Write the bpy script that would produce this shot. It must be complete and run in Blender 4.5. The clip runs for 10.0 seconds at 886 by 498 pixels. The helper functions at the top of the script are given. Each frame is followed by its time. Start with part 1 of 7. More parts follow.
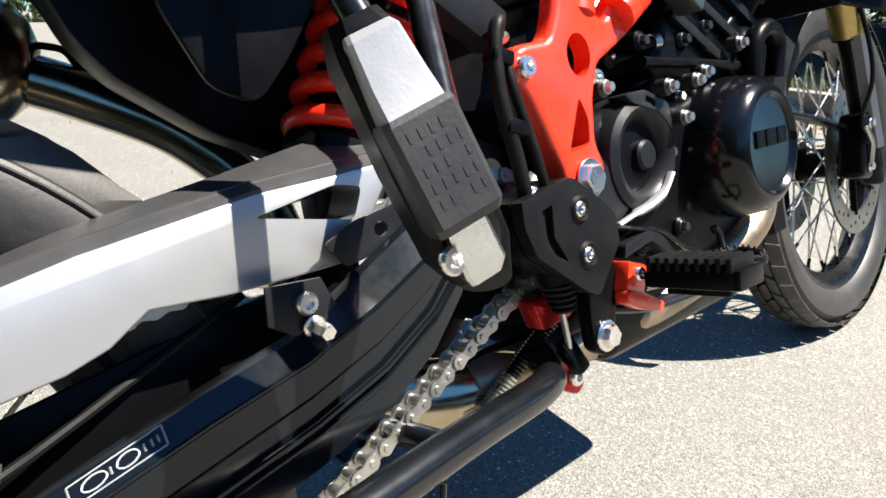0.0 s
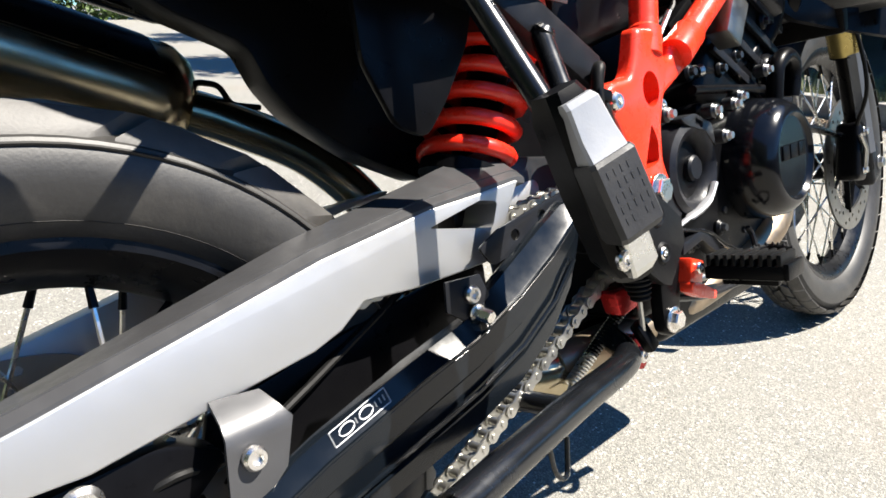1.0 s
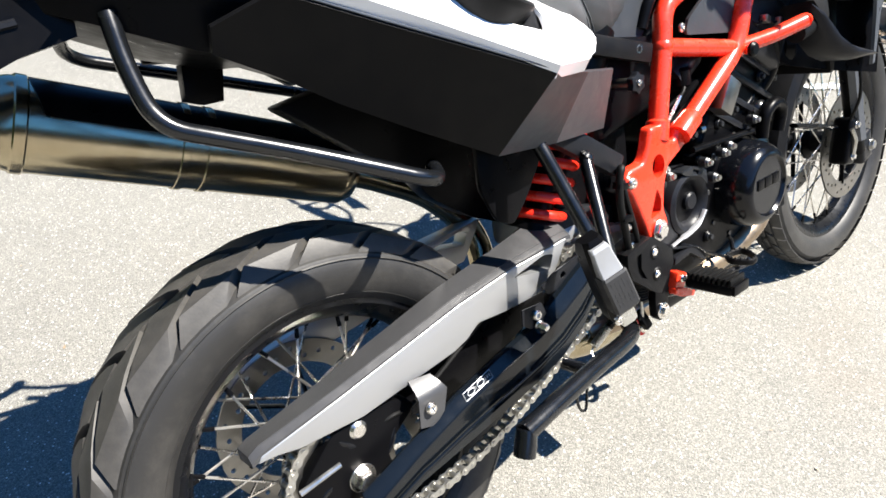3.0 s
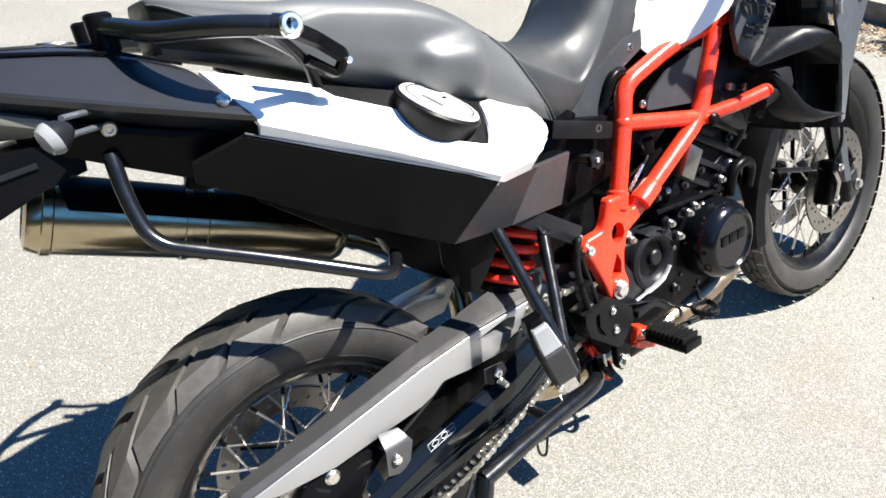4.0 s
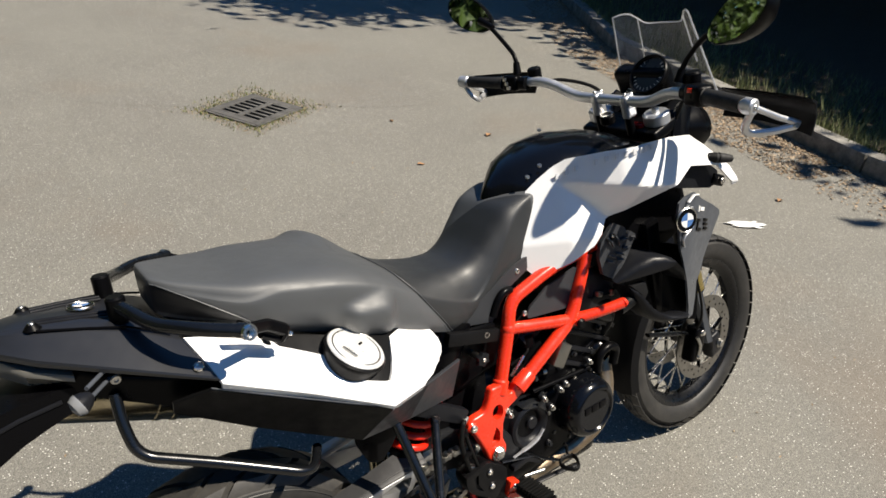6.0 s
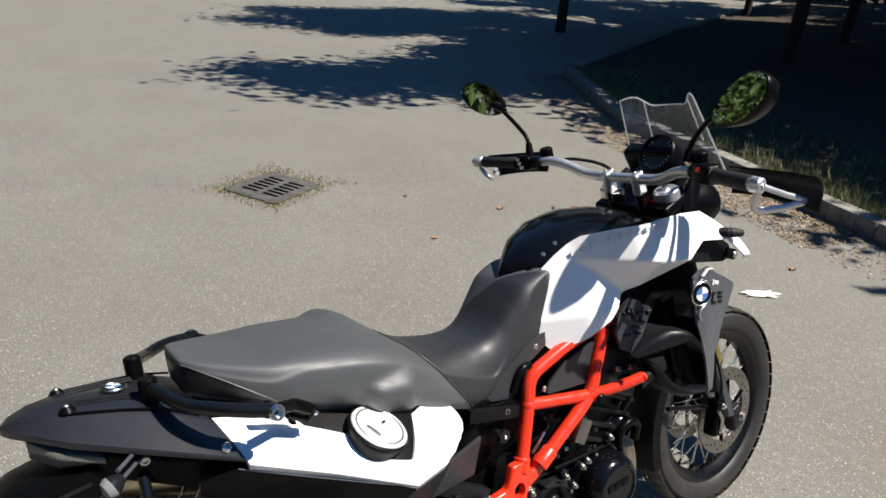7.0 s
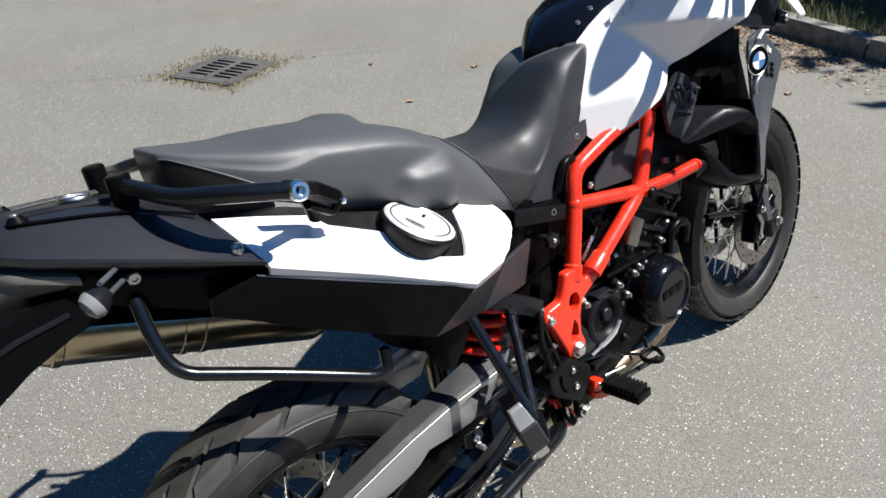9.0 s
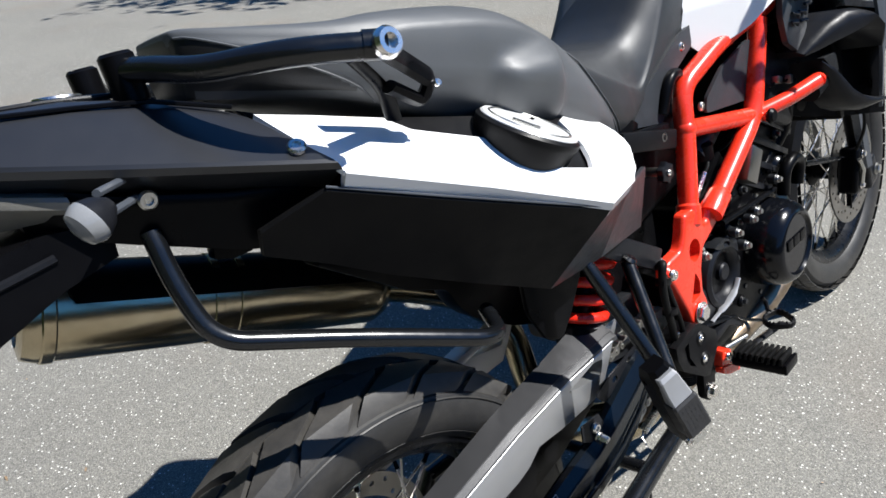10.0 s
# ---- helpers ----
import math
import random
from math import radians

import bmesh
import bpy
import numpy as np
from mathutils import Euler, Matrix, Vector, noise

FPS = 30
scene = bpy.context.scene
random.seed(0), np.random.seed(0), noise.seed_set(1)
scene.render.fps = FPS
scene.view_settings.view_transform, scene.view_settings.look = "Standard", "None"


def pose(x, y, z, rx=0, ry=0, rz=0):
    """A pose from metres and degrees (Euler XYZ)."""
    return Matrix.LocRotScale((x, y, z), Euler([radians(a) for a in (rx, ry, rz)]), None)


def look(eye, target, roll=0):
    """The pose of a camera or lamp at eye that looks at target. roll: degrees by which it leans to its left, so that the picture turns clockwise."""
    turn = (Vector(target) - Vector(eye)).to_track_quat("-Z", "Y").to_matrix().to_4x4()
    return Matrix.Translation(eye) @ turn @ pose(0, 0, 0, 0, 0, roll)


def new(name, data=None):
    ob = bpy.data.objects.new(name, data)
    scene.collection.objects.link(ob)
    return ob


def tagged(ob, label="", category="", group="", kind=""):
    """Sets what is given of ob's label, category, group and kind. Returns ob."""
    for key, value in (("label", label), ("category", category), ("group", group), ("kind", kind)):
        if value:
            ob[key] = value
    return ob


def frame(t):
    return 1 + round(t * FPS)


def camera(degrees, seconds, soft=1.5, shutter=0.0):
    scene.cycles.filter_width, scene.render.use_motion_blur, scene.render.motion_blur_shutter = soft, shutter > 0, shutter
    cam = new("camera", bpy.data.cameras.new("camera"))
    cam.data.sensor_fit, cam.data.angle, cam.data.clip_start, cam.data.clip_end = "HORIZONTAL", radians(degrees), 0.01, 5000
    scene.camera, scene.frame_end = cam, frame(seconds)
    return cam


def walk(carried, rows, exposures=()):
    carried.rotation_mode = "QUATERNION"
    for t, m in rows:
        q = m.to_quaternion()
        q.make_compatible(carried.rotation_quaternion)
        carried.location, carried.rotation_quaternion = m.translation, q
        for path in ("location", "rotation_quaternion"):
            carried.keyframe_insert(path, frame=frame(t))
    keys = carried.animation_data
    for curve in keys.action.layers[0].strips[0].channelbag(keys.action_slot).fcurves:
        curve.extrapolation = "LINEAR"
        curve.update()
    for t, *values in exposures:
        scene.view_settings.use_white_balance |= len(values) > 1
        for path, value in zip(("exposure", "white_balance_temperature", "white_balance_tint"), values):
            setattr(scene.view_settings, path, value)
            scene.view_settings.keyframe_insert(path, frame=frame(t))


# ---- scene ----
LEAN = 14.55
FOV = 68.62
PATH = [
    (0.0, 0.1249, -0.3875, 0.6433, 69.76, -0.40, -40.69),
    (0.5, 0.0218, -0.3818, 0.6651, 69.76, -0.79, -42.88),
    (1.0, -0.0463, -0.3854, 0.6887, 69.53, -0.37, -42.70),
    (1.5, -0.1329, -0.4409, 0.7280, 68.76, -0.20, -40.94),
    (2.0, -0.2037, -0.4925, 0.8196, 65.78, 1.40, -39.38),
    (2.2, -0.2316, -0.5027, 0.8598, 64.57, 0.78, -38.94),
    (3.3, -0.2800, -0.5817, 1.1247, 57.07, 0.76, -38.54),
    (3.5, -0.2643, -0.6052, 1.1611, 57.26, 1.16, -37.94),
    (4.0, -0.2122, -0.6380, 1.2279, 56.90, 1.55, -35.90),
    (4.5, -0.1906, -0.6756, 1.3477, 54.66, 1.86, -35.49),
    (5.0, -0.1932, -0.7133, 1.4816, 52.61, 0.36, -34.50),
    (5.5, -0.1887, -0.7412, 1.6113, 54.68, -1.98, -34.46),
    (6.0, -0.1991, -0.7730, 1.7054, 58.77, -3.92, -36.13),
    (6.2, -0.2071, -0.7823, 1.7392, 60.73, -4.37, -36.23),
    (7.3, -0.2368, -0.7826, 1.7325, 65.21, -2.42, -35.34),
    (7.5, -0.2427, -0.7556, 1.6920, 64.10, -2.49, -35.21),
    (8.0, -0.2554, -0.7190, 1.6142, 60.12, -3.05, -34.52),
    (8.5, -0.2541, -0.6727, 1.5321, 56.34, -2.49, -37.24),
    (9.0, -0.2567, -0.6208, 1.4272, 56.37, 1.28, -41.32),
    (9.5, -0.2665, -0.5101, 1.2700, 57.73, 3.44, -42.68),
    (10.0, -0.2634, -0.4115, 1.1852, 58.68, 4.76, -43.31),
]
cam = camera(FOV, 10.0, soft=1.6)
EXPOSURES = [(0.0, 1.82, 6770, 10), (0.5, 1.88, 6740, 10), (2.2, 1.90, 6610, 10), (3.5, 1.88, 6560, 10), (4.0, 1.86, 6560, 10), (4.5, 1.64, 6620, 10), (5.0, 1.35, 6790, 10), (5.5, 1.0, 7040, 10), (6.2, 0.64, 7170, 10), (7.3, 0.76, 6600, 10), (8.0, 0.82, 6520, 10), (9.0, 0.80, 6350, 10), (10.0, 0.96, 6170, 10)]
walk(cam, [(t, pose(x, y, z, a, b, c)) for t, x, y, z, a, b, c in PATH], EXPOSURES)

# ---- daylight ----
SUN = Vector((0.421, -0.443, 0.96)).normalized()
world = bpy.data.worlds.new("sky")
scene.world = world
world.use_nodes = True
wn = world.node_tree.nodes
sky = wn.new("ShaderNodeTexSky")
sky.sky_type, sky.sun_disc = "NISHITA", False
sky.air_density, sky.dust_density, sky.ozone_density = 1.0, 0.1, 7.0
sky.sun_elevation = math.asin(SUN.z)
sky.sun_rotation = math.atan2(SUN.x, SUN.y)
deep = wn.new("ShaderNodeMix")
deep.data_type, deep.blend_type = "RGBA", "MULTIPLY"
deep.inputs[0].default_value, deep.inputs[7].default_value = 1.0, (0.54, 1.04, 1.36, 1.0)
world.node_tree.links.new(sky.outputs[0], deep.inputs[6])
world.node_tree.links.new(deep.outputs[2], wn["Background"].inputs[0])
wn["Background"].inputs[1].default_value = 0.051
sun = new("sun", bpy.data.lights.new("sun", "SUN"))
sun.data.energy, sun.data.angle, sun.data.color = 5.0, radians(0.53), (1.0, 0.957, 0.884)
sun.matrix_world = look(SUN * 30, (0, 0, 0))


# ---- materials ----
class Nodes:
    """A short way to write node materials."""

    def __init__(self, name, **kw):
        self.m = bpy.data.materials.new(name)
        self.m.use_nodes = True
        self.t = self.m.node_tree
        self.b = self.t.nodes["Principled BSDF"]
        self.co = self.t.nodes.new("ShaderNodeTexCoord").outputs["Object"]
        self.set(**kw)

    def set(self, **kw):
        for k, v in kw.items():
            s = self.b.inputs[k.replace("_", " ")]
            if hasattr(v, "links"):
                self.t.links.new(v, s)
            else:
                s.default_value = (*v, 1) if isinstance(v, tuple) and len(v) == 3 and s.type == "RGBA" else v
        return self

    def noise(self, scale, detail=4, rough=0.6, co=None, out=0):
        n = self.t.nodes.new("ShaderNodeTexNoise")
        n.inputs["Scale"].default_value, n.inputs["Detail"].default_value, n.inputs["Roughness"].default_value = scale, detail, rough
        self.t.links.new(co or self.co, n.inputs["Vector"])
        return n.outputs[out]

    def cells(self, scale, out="Distance", co=None, feature="F1"):
        n = self.t.nodes.new("ShaderNodeTexVoronoi")
        n.feature = feature
        n.inputs["Scale"].default_value = scale
        self.t.links.new(co or self.co, n.inputs["Vector"])
        return n.outputs[out]

    def ramp(self, fac, *stops):
        n = self.t.nodes.new("ShaderNodeValToRGB")
        e = n.color_ramp.elements
        while len(e) < len(stops):
            e.new(0.5)
        for el, (p, c) in zip(e, stops):
            el.position = p
            el.color = (*c, 1) if isinstance(c, tuple) else (c, c, c, 1)
        self.t.links.new(fac, n.inputs[0])
        return n.outputs[0]

    def mix(self, fac, a, b, blend="MIX"):
        n = self.t.nodes.new("ShaderNodeMix")
        n.data_type, n.blend_type = "RGBA", blend
        for v, s in ((fac, n.inputs[0]), (a, n.inputs[6]), (b, n.inputs[7])):
            if hasattr(v, "links"):
                self.t.links.new(v, s)
            elif s.type == "RGBA":
                s.default_value = (*v, 1) if isinstance(v, tuple) else (v, v, v, 1)
            else:
                s.default_value = v
        return n.outputs[2]

    def bump(self, height, strength=0.3, distance=0.002):
        n = self.t.nodes.new("ShaderNodeBump")
        n.inputs["Strength"].default_value, n.inputs["Distance"].default_value = strength, distance
        self.t.links.new(height, n.inputs["Height"])
        self.t.links.new(n.outputs[0], self.b.inputs["Normal"])
        return self


def paint(name, col, rough=0.3, metal=0.0, grain=900, bump=0.05, vary=0.12, coat=0.0, spec=0.5, smudge=0.25):
    """Paint or plastic: a colour with slight drift, fine grain and smudged gloss."""
    n = Nodes(name, Metallic=metal, Coat_Weight=coat, Specular_IOR_Level=spec)
    big = n.noise(9, 5)
    lo, hi = tuple(c * (1 - vary) for c in col), tuple(min(1, c * (1 + vary)) for c in col)
    n.set(Base_Color=n.ramp(big, (0.3, lo), (0.7, hi)))
    n.set(Roughness=n.ramp(n.noise(40, 6), (0.3, max(0.04, rough * (1 - smudge))), (0.7, min(1, rough * (1 + smudge)))))
    n.bump(n.noise(grain, 2), bump, 0.0006)
    return n.m


M = {}
M["red"] = paint("red_powder_coat", (0.72, 0.035, 0.012), 0.28, bump=0.03, coat=0.25)
M["darkred"] = paint("red_anodised", (0.45, 0.012, 0.012), 0.25, 0.6)
M["black"] = paint("satin_black", (0.0025, 0.0025, 0.003), 0.33, grain=1500, bump=0.08, spec=0.09)
M["plastic"] = paint("black_plastic", (0.0055, 0.0055, 0.006), 0.42, grain=1100, bump=0.25, spec=0.14)
M["gloss"] = paint("gloss_black", (0.003, 0.0035, 0.005), 0.16, bump=0.01, spec=0.32)
M["rim"] = paint("satin_black_rim", (0.003, 0.0032, 0.004), 0.30, bump=0.03, spec=0.28)
M["guard"] = paint("blue_black_guard", (0.0035, 0.0050, 0.007), 0.15, bump=0.01, spec=0.34)
M["rubber"] = paint("black_rubber", (0.005, 0.005, 0.005), 0.5, grain=600, bump=0.2, spec=0.14)
M["grip"] = paint("grip_rubber", (0.01, 0.01, 0.01), 0.7, grain=500, bump=0.3)
M["grey"] = paint("grey_metallic_paint", (0.46, 0.464, 0.472), 0.44, 0.85, vary=0.01, grain=2200, bump=0.1, smudge=0.04)
M["slate"] = paint("slate_grey_paint", (0.072, 0.08, 0.094), 0.36, 0.2, bump=0.05)
M["rail"] = paint("dark_grey_rail", (0.05, 0.05, 0.052), 0.4, 0.3, grain=1500, bump=0.15)
M["lid"] = paint("silver_lid", (0.72, 0.72, 0.71), 0.34, 0.35, bump=0.03, vary=0.04)
M["charcoal"] = paint("charcoal_plastic", (0.0085, 0.009, 0.011), 0.36, grain=1300, bump=0.2, spec=0.2)
M["white"] = paint("white_paint", (0.8, 0.8, 0.8), 0.22, bump=0.01, vary=0.02, coat=0.3)
M["blue"] = paint("blue_paint", (0.07, 0.17, 0.40), 0.25, bump=0.01, vary=0.06, coat=0.3)
M["pale"] = paint("pale_grey_print", (0.56, 0.57, 0.59), 0.3)
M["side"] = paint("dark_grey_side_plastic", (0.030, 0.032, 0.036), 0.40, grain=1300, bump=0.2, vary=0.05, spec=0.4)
M["print"] = paint("white_print", (0.7, 0.7, 0.68), 0.5)
M["chrome"] = paint("bright_steel", (0.80, 0.77, 0.73), 0.27, 1.0, bump=0.02, vary=0.05)
M["steel"] = paint("dull_steel", (0.5, 0.49, 0.46), 0.34, 1.0, grain=400, bump=0.12)
M["alu"] = paint("bare_aluminium", (0.68, 0.68, 0.66), 0.3, 1.0, grain=700, bump=0.08)
M["chain"] = paint("oiled_chain_steel", (0.40, 0.39, 0.36), 0.34, 0.9, grain=300, bump=0.1, vary=0.3)
M["tube"] = paint("black_tube_lacquer", (0.004, 0.0045, 0.0055), 0.24, bump=0.02, spec=0.55)
M["gold"] = paint("gold_anodised", (0.42, 0.33, 0.12), 0.3, 0.9)
M["disc"] = paint("brake_disc_steel", (0.27, 0.26, 0.24), 0.36, 1.0, grain=500, bump=0.1)
M["spring"] = paint("red_spring_paint", (0.7, 0.02, 0.008), 0.3)
M["glass"] = paint("clear_indicator_lens", (0.18, 0.185, 0.19), 0.12, grain=300, bump=0.4)
M["lens"] = paint("smoked_lens", (0.15, 0.145, 0.13), 0.12, grain=300, bump=0.4)
M["dial"] = paint("dial_face", (0.02, 0.021, 0.024), 0.3)
M["matte"] = paint("matt_black_plastic", (0.006, 0.0062, 0.0068), 0.62, grain=900, bump=0.3, spec=0.25)
M["satin"] = paint("satin_silver", (0.62, 0.63, 0.65), 0.4, 0.75, bump=0.04, vary=0.06)
M["engine"] = paint("engine_grey", (0.011, 0.012, 0.014), 0.34, grain=900, bump=0.2)
M["tail"] = paint("satin_tail_plastic", (0.013, 0.014, 0.017), 0.34, grain=1200, bump=0.06, vary=0.01, spec=0.6, smudge=0.05)
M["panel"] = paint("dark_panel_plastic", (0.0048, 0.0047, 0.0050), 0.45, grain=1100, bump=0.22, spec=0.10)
M["pad"] = paint("worn_grey_rubber", (0.017, 0.017, 0.018), 0.5, grain=400, bump=0.3)
M["worn"] = paint("worn_metal_and_glint", (0.30, 0.305, 0.315), 0.4, 0.3, grain=500, bump=0.15, vary=0.12)
M["iron"] = paint("cast_iron", (0.105, 0.10, 0.092), 0.6, 0.2, grain=120, bump=0.4, vary=0.35)
M["paper"] = paint("white_paper", (0.75, 0.75, 0.73), 0.7)
M["dryleaf"] = paint("dry_leaf", (0.28, 0.15, 0.07), 0.7, vary=0.4)
M["bark"] = paint("bark", (0.020, 0.017, 0.014), 0.9, grain=30, bump=0.8, vary=0.4)

n = Nodes("heat_tinted_steel", Metallic=1.0)
n.set(Base_Color=n.ramp(n.noise(7, 3), (0.25, (0.40, 0.32, 0.19)), (0.5, (0.46, 0.40, 0.28)), (0.75, (0.32, 0.245, 0.14))),
      Roughness=n.ramp(n.noise(60, 4), (0.3, 0.17), (0.7, 0.25)))
M["exhaust"] = n.m

n = Nodes("browned_header_steel", Metallic=0.85)
n.set(Base_Color=n.ramp(n.noise(11, 5), (0.3, (0.20, 0.145, 0.095)), (0.6, (0.34, 0.27, 0.19)), (0.8, (0.42, 0.36, 0.27))),
      Roughness=n.ramp(n.noise(50, 5), (0.3, 0.30), (0.7, 0.5)))
M["header"] = n.m

n = Nodes("dusty_tyre_rubber")
dust = n.ramp(n.noise(14, 8, 0.7), (0.35, 0.0), (0.75, 1.0))
n.set(Base_Color=n.mix(dust, (0.024, 0.023, 0.022), (0.068, 0.063, 0.056)), Roughness=0.55)
n.bump(n.noise(350, 4), 0.2, 0.001)
M["tread"] = n.m
n = Nodes("tyre_sidewall_rubber")
dust = n.ramp(n.noise(18, 8, 0.75), (0.45, 0.0), (0.8, 1.0))
n.set(Base_Color=n.mix(dust, (0.015, 0.0145, 0.014), (0.042, 0.039, 0.035)), Roughness=0.52)
n.bump(n.noise(280, 4), 0.2, 0.001)
M["tyre"] = n.m

# stretched, faintly ribbed seat vinyl
n = Nodes("grey_seat_vinyl")
n.set(Base_Color=n.ramp(n.noise(5, 4), (0.3, (0.058, 0.062, 0.066)), (0.7, (0.070, 0.074, 0.078))), Specular_IOR_Level=0.6,
      Roughness=n.ramp(n.noise(30, 4), (0.3, 0.46), (0.7, 0.56)))
n.bump(n.cells(900), 0.18, 0.0006)
M["seat"] = n.m
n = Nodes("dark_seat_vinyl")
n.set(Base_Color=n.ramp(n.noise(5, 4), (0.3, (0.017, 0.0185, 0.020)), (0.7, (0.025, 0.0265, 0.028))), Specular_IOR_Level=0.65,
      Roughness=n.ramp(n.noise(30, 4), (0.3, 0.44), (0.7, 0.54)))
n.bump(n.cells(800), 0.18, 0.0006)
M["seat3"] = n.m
n = Nodes("black_seat_vinyl")
n.set(Base_Color=n.ramp(n.noise(6, 4), (0.3, (0.007, 0.007, 0.0075)), (0.7, (0.011, 0.011, 0.0115))), Roughness=0.4)
n.bump(n.cells(700), 0.2, 0.0006)
M["seat2"] = n.m

n = Nodes("mirror_glass", Metallic=1.0, Roughness=0.02, Base_Color=(0.62, 0.64, 0.65))
M["mirror"] = n.m
n = Nodes("clear_screen", Roughness=0.04, Base_Color=(0.5, 0.5, 0.5), Alpha=0.14, IOR=1.45)
M["screen"] = n.m
n = Nodes("screen_edge", Roughness=0.15, Base_Color=(0.55, 0.56, 0.58), Alpha=0.55)
M["edge"] = n.m

# old sun-bleached asphalt: pale chippings in a dark binder, stains and wear
n = Nodes("old_asphalt")
chip = n.cells(400, "Color")
gap = n.cells(400, "Distance")
grain = n.ramp(n.noise(650, 5, 0.75), (0.30, 0.09), (0.5, 0.20), (0.7, 0.38))
tone = n.ramp(chip, (0.1, (0.086, 0.084, 0.078)), (0.55, (0.206, 0.200, 0.185)), (0.95, (0.49, 0.475, 0.435)))
col = n.mix(0.45, tone, grain)
col = n.mix(n.ramp(gap, (0.4, 0.0), (0.75, 0.45)), col, (0.045, 0.043, 0.040))
stain = n.ramp(n.noise(0.9, 6, 0.65), (0.3, (0.87, 0.85, 0.79)), (0.55, (0.985, 0.97, 0.895)), (0.8, (1.065, 1.05, 0.97)))
col = n.mix(1.0, col, stain, "MULTIPLY")
col = n.mix(n.ramp(n.noise(0.6, 4), (0.54, 0.0), (0.70, 0.36)), col, (0.17, 0.13, 0.095))
few = n.ramp(n.cells(170, "Color"), (0.55, 0.0), (0.62, 0.75))
pit = n.mix(1.0, n.ramp(n.cells(170), (0.20, 1.0), (0.34, 0.0)), few, "MULTIPLY")
col = n.mix(pit, col, (0.05, 0.047, 0.043))
some = n.ramp(n.cells(105, "Color"), (0.55, 0.0), (0.72, 0.95))
pale = n.mix(1.0, n.ramp(n.cells(105), (0.17, 1.0), (0.25, 0.0)), some, "MULTIPLY")
col = n.mix(pale, col, (0.78, 0.76, 0.71))
n.set(Base_Color=col, Roughness=n.ramp(n.noise(150, 3), (0.3, 0.55), (0.7, 0.85)))
n.bump(n.mix(0.5, n.noise(260, 4, 0.7), gap), 0.9, 0.003)
M["asphalt"] = n.m

n = Nodes("weathered_concrete")
n.set(Base_Color=n.ramp(n.noise(12, 8, 0.7), (0.3, (0.10, 0.095, 0.085)), (0.6, (0.26, 0.25, 0.225)), (0.8, (0.34, 0.33, 0.30))), Roughness=0.9)
n.bump(n.noise(90, 6, 0.7), 0.6, 0.006)
M["concrete"] = n.m
n = Nodes("soil_and_litter")
n.set(Base_Color=n.ramp(n.noise(30, 8, 0.75), (0.3, (0.018, 0.014, 0.010)), (0.55, (0.055, 0.040, 0.027)), (0.75, (0.14, 0.105, 0.072))), Roughness=0.95)
n.bump(n.noise(70, 6, 0.8), 0.9, 0.02)
M["soil"] = n.m


def leafy(name, lo, hi):
    n = Nodes(name)
    g = n.t.nodes.new("ShaderNodeNewGeometry").outputs["Random Per Island"]
    n.set(Base_Color=n.ramp(g, (0.0, lo), (1.0, hi)), Roughness=0.55, Transmission_Weight=0.0)
    return n.m


M["leaf"] = leafy("tree_leaf", (0.025, 0.045, 0.01), (0.07, 0.11, 0.025))
M["hedge"] = leafy("hedge_leaf", (0.022, 0.045, 0.006), (0.065, 0.11, 0.016))
M["grass"] = leafy("grass_blade", (0.06, 0.09, 0.02), (0.2, 0.2, 0.08))
M["litter"] = leafy("litter_scrap", (0.12, 0.075, 0.04), (0.42, 0.31, 0.2))


# ---- mesh tools ----
def finish(bm, smooth=38):
    bmesh.ops.remove_doubles(bm, verts=bm.verts, dist=1e-5)
    bmesh.ops.recalc_face_normals(bm, faces=bm.faces)
    lim = radians(smooth)
    for f in bm.faces:
        f.smooth = True
    for e in bm.edges:
        if len(e.link_faces) == 2 and e.calc_face_angle(0) > lim:
            e.smooth = False


def part(name, bm, material, parent=None, label="", smooth=38):
    """Links a bmesh as one mesh object under a thing or a part."""
    finish(bm, smooth)
    me = bpy.data.meshes.new(name)
    bm.to_mesh(me)
    bm.free()
    me.materials.append(M[material])
    ob = new(name, me)
    if parent is not None:
        ob.parent = parent
    if label:
        tagged(ob, label)
    return ob


def again(name, ob, m, parent):
    """Another object on the same mesh."""
    o = new(name, ob.data)
    o.parent = parent
    o.matrix_basis = m
    return o


def smooth_path(pts, n=6):
    """A Catmull-Rom curve through the points."""
    p = [Vector(q) for q in pts]
    p = [2 * p[0] - p[1]] + p + [2 * p[-1] - p[-2]]
    out = []
    for i in range(1, len(p) - 2):
        a, b, c, d = p[i - 1:i + 3]
        for k in range(n):
            t = k / n
            out.append(0.5 * (2 * b + (c - a) * t + (2 * a - 5 * b + 4 * c - d) * t * t + (3 * b - a - 3 * c + d) * t ** 3))
    return out + [p[-2]]


def corner_path(pts, r=0.03, n=5):
    """Straight runs with rounded corners."""
    p = [Vector(q) for q in pts]
    out = [p[0]]
    for a, b, c in zip(p, p[1:], p[2:]):
        u, v = (a - b), (c - b)
        k = min(r, u.length * 0.48, v.length * 0.48)
        s, e = b + u.normalized() * k, b + v.normalized() * k
        for i in range(n + 1):
            t = i / n
            out.append(s * (1 - t) ** 2 + b * 2 * t * (1 - t) + e * t * t)
    return out + [p[-1]]


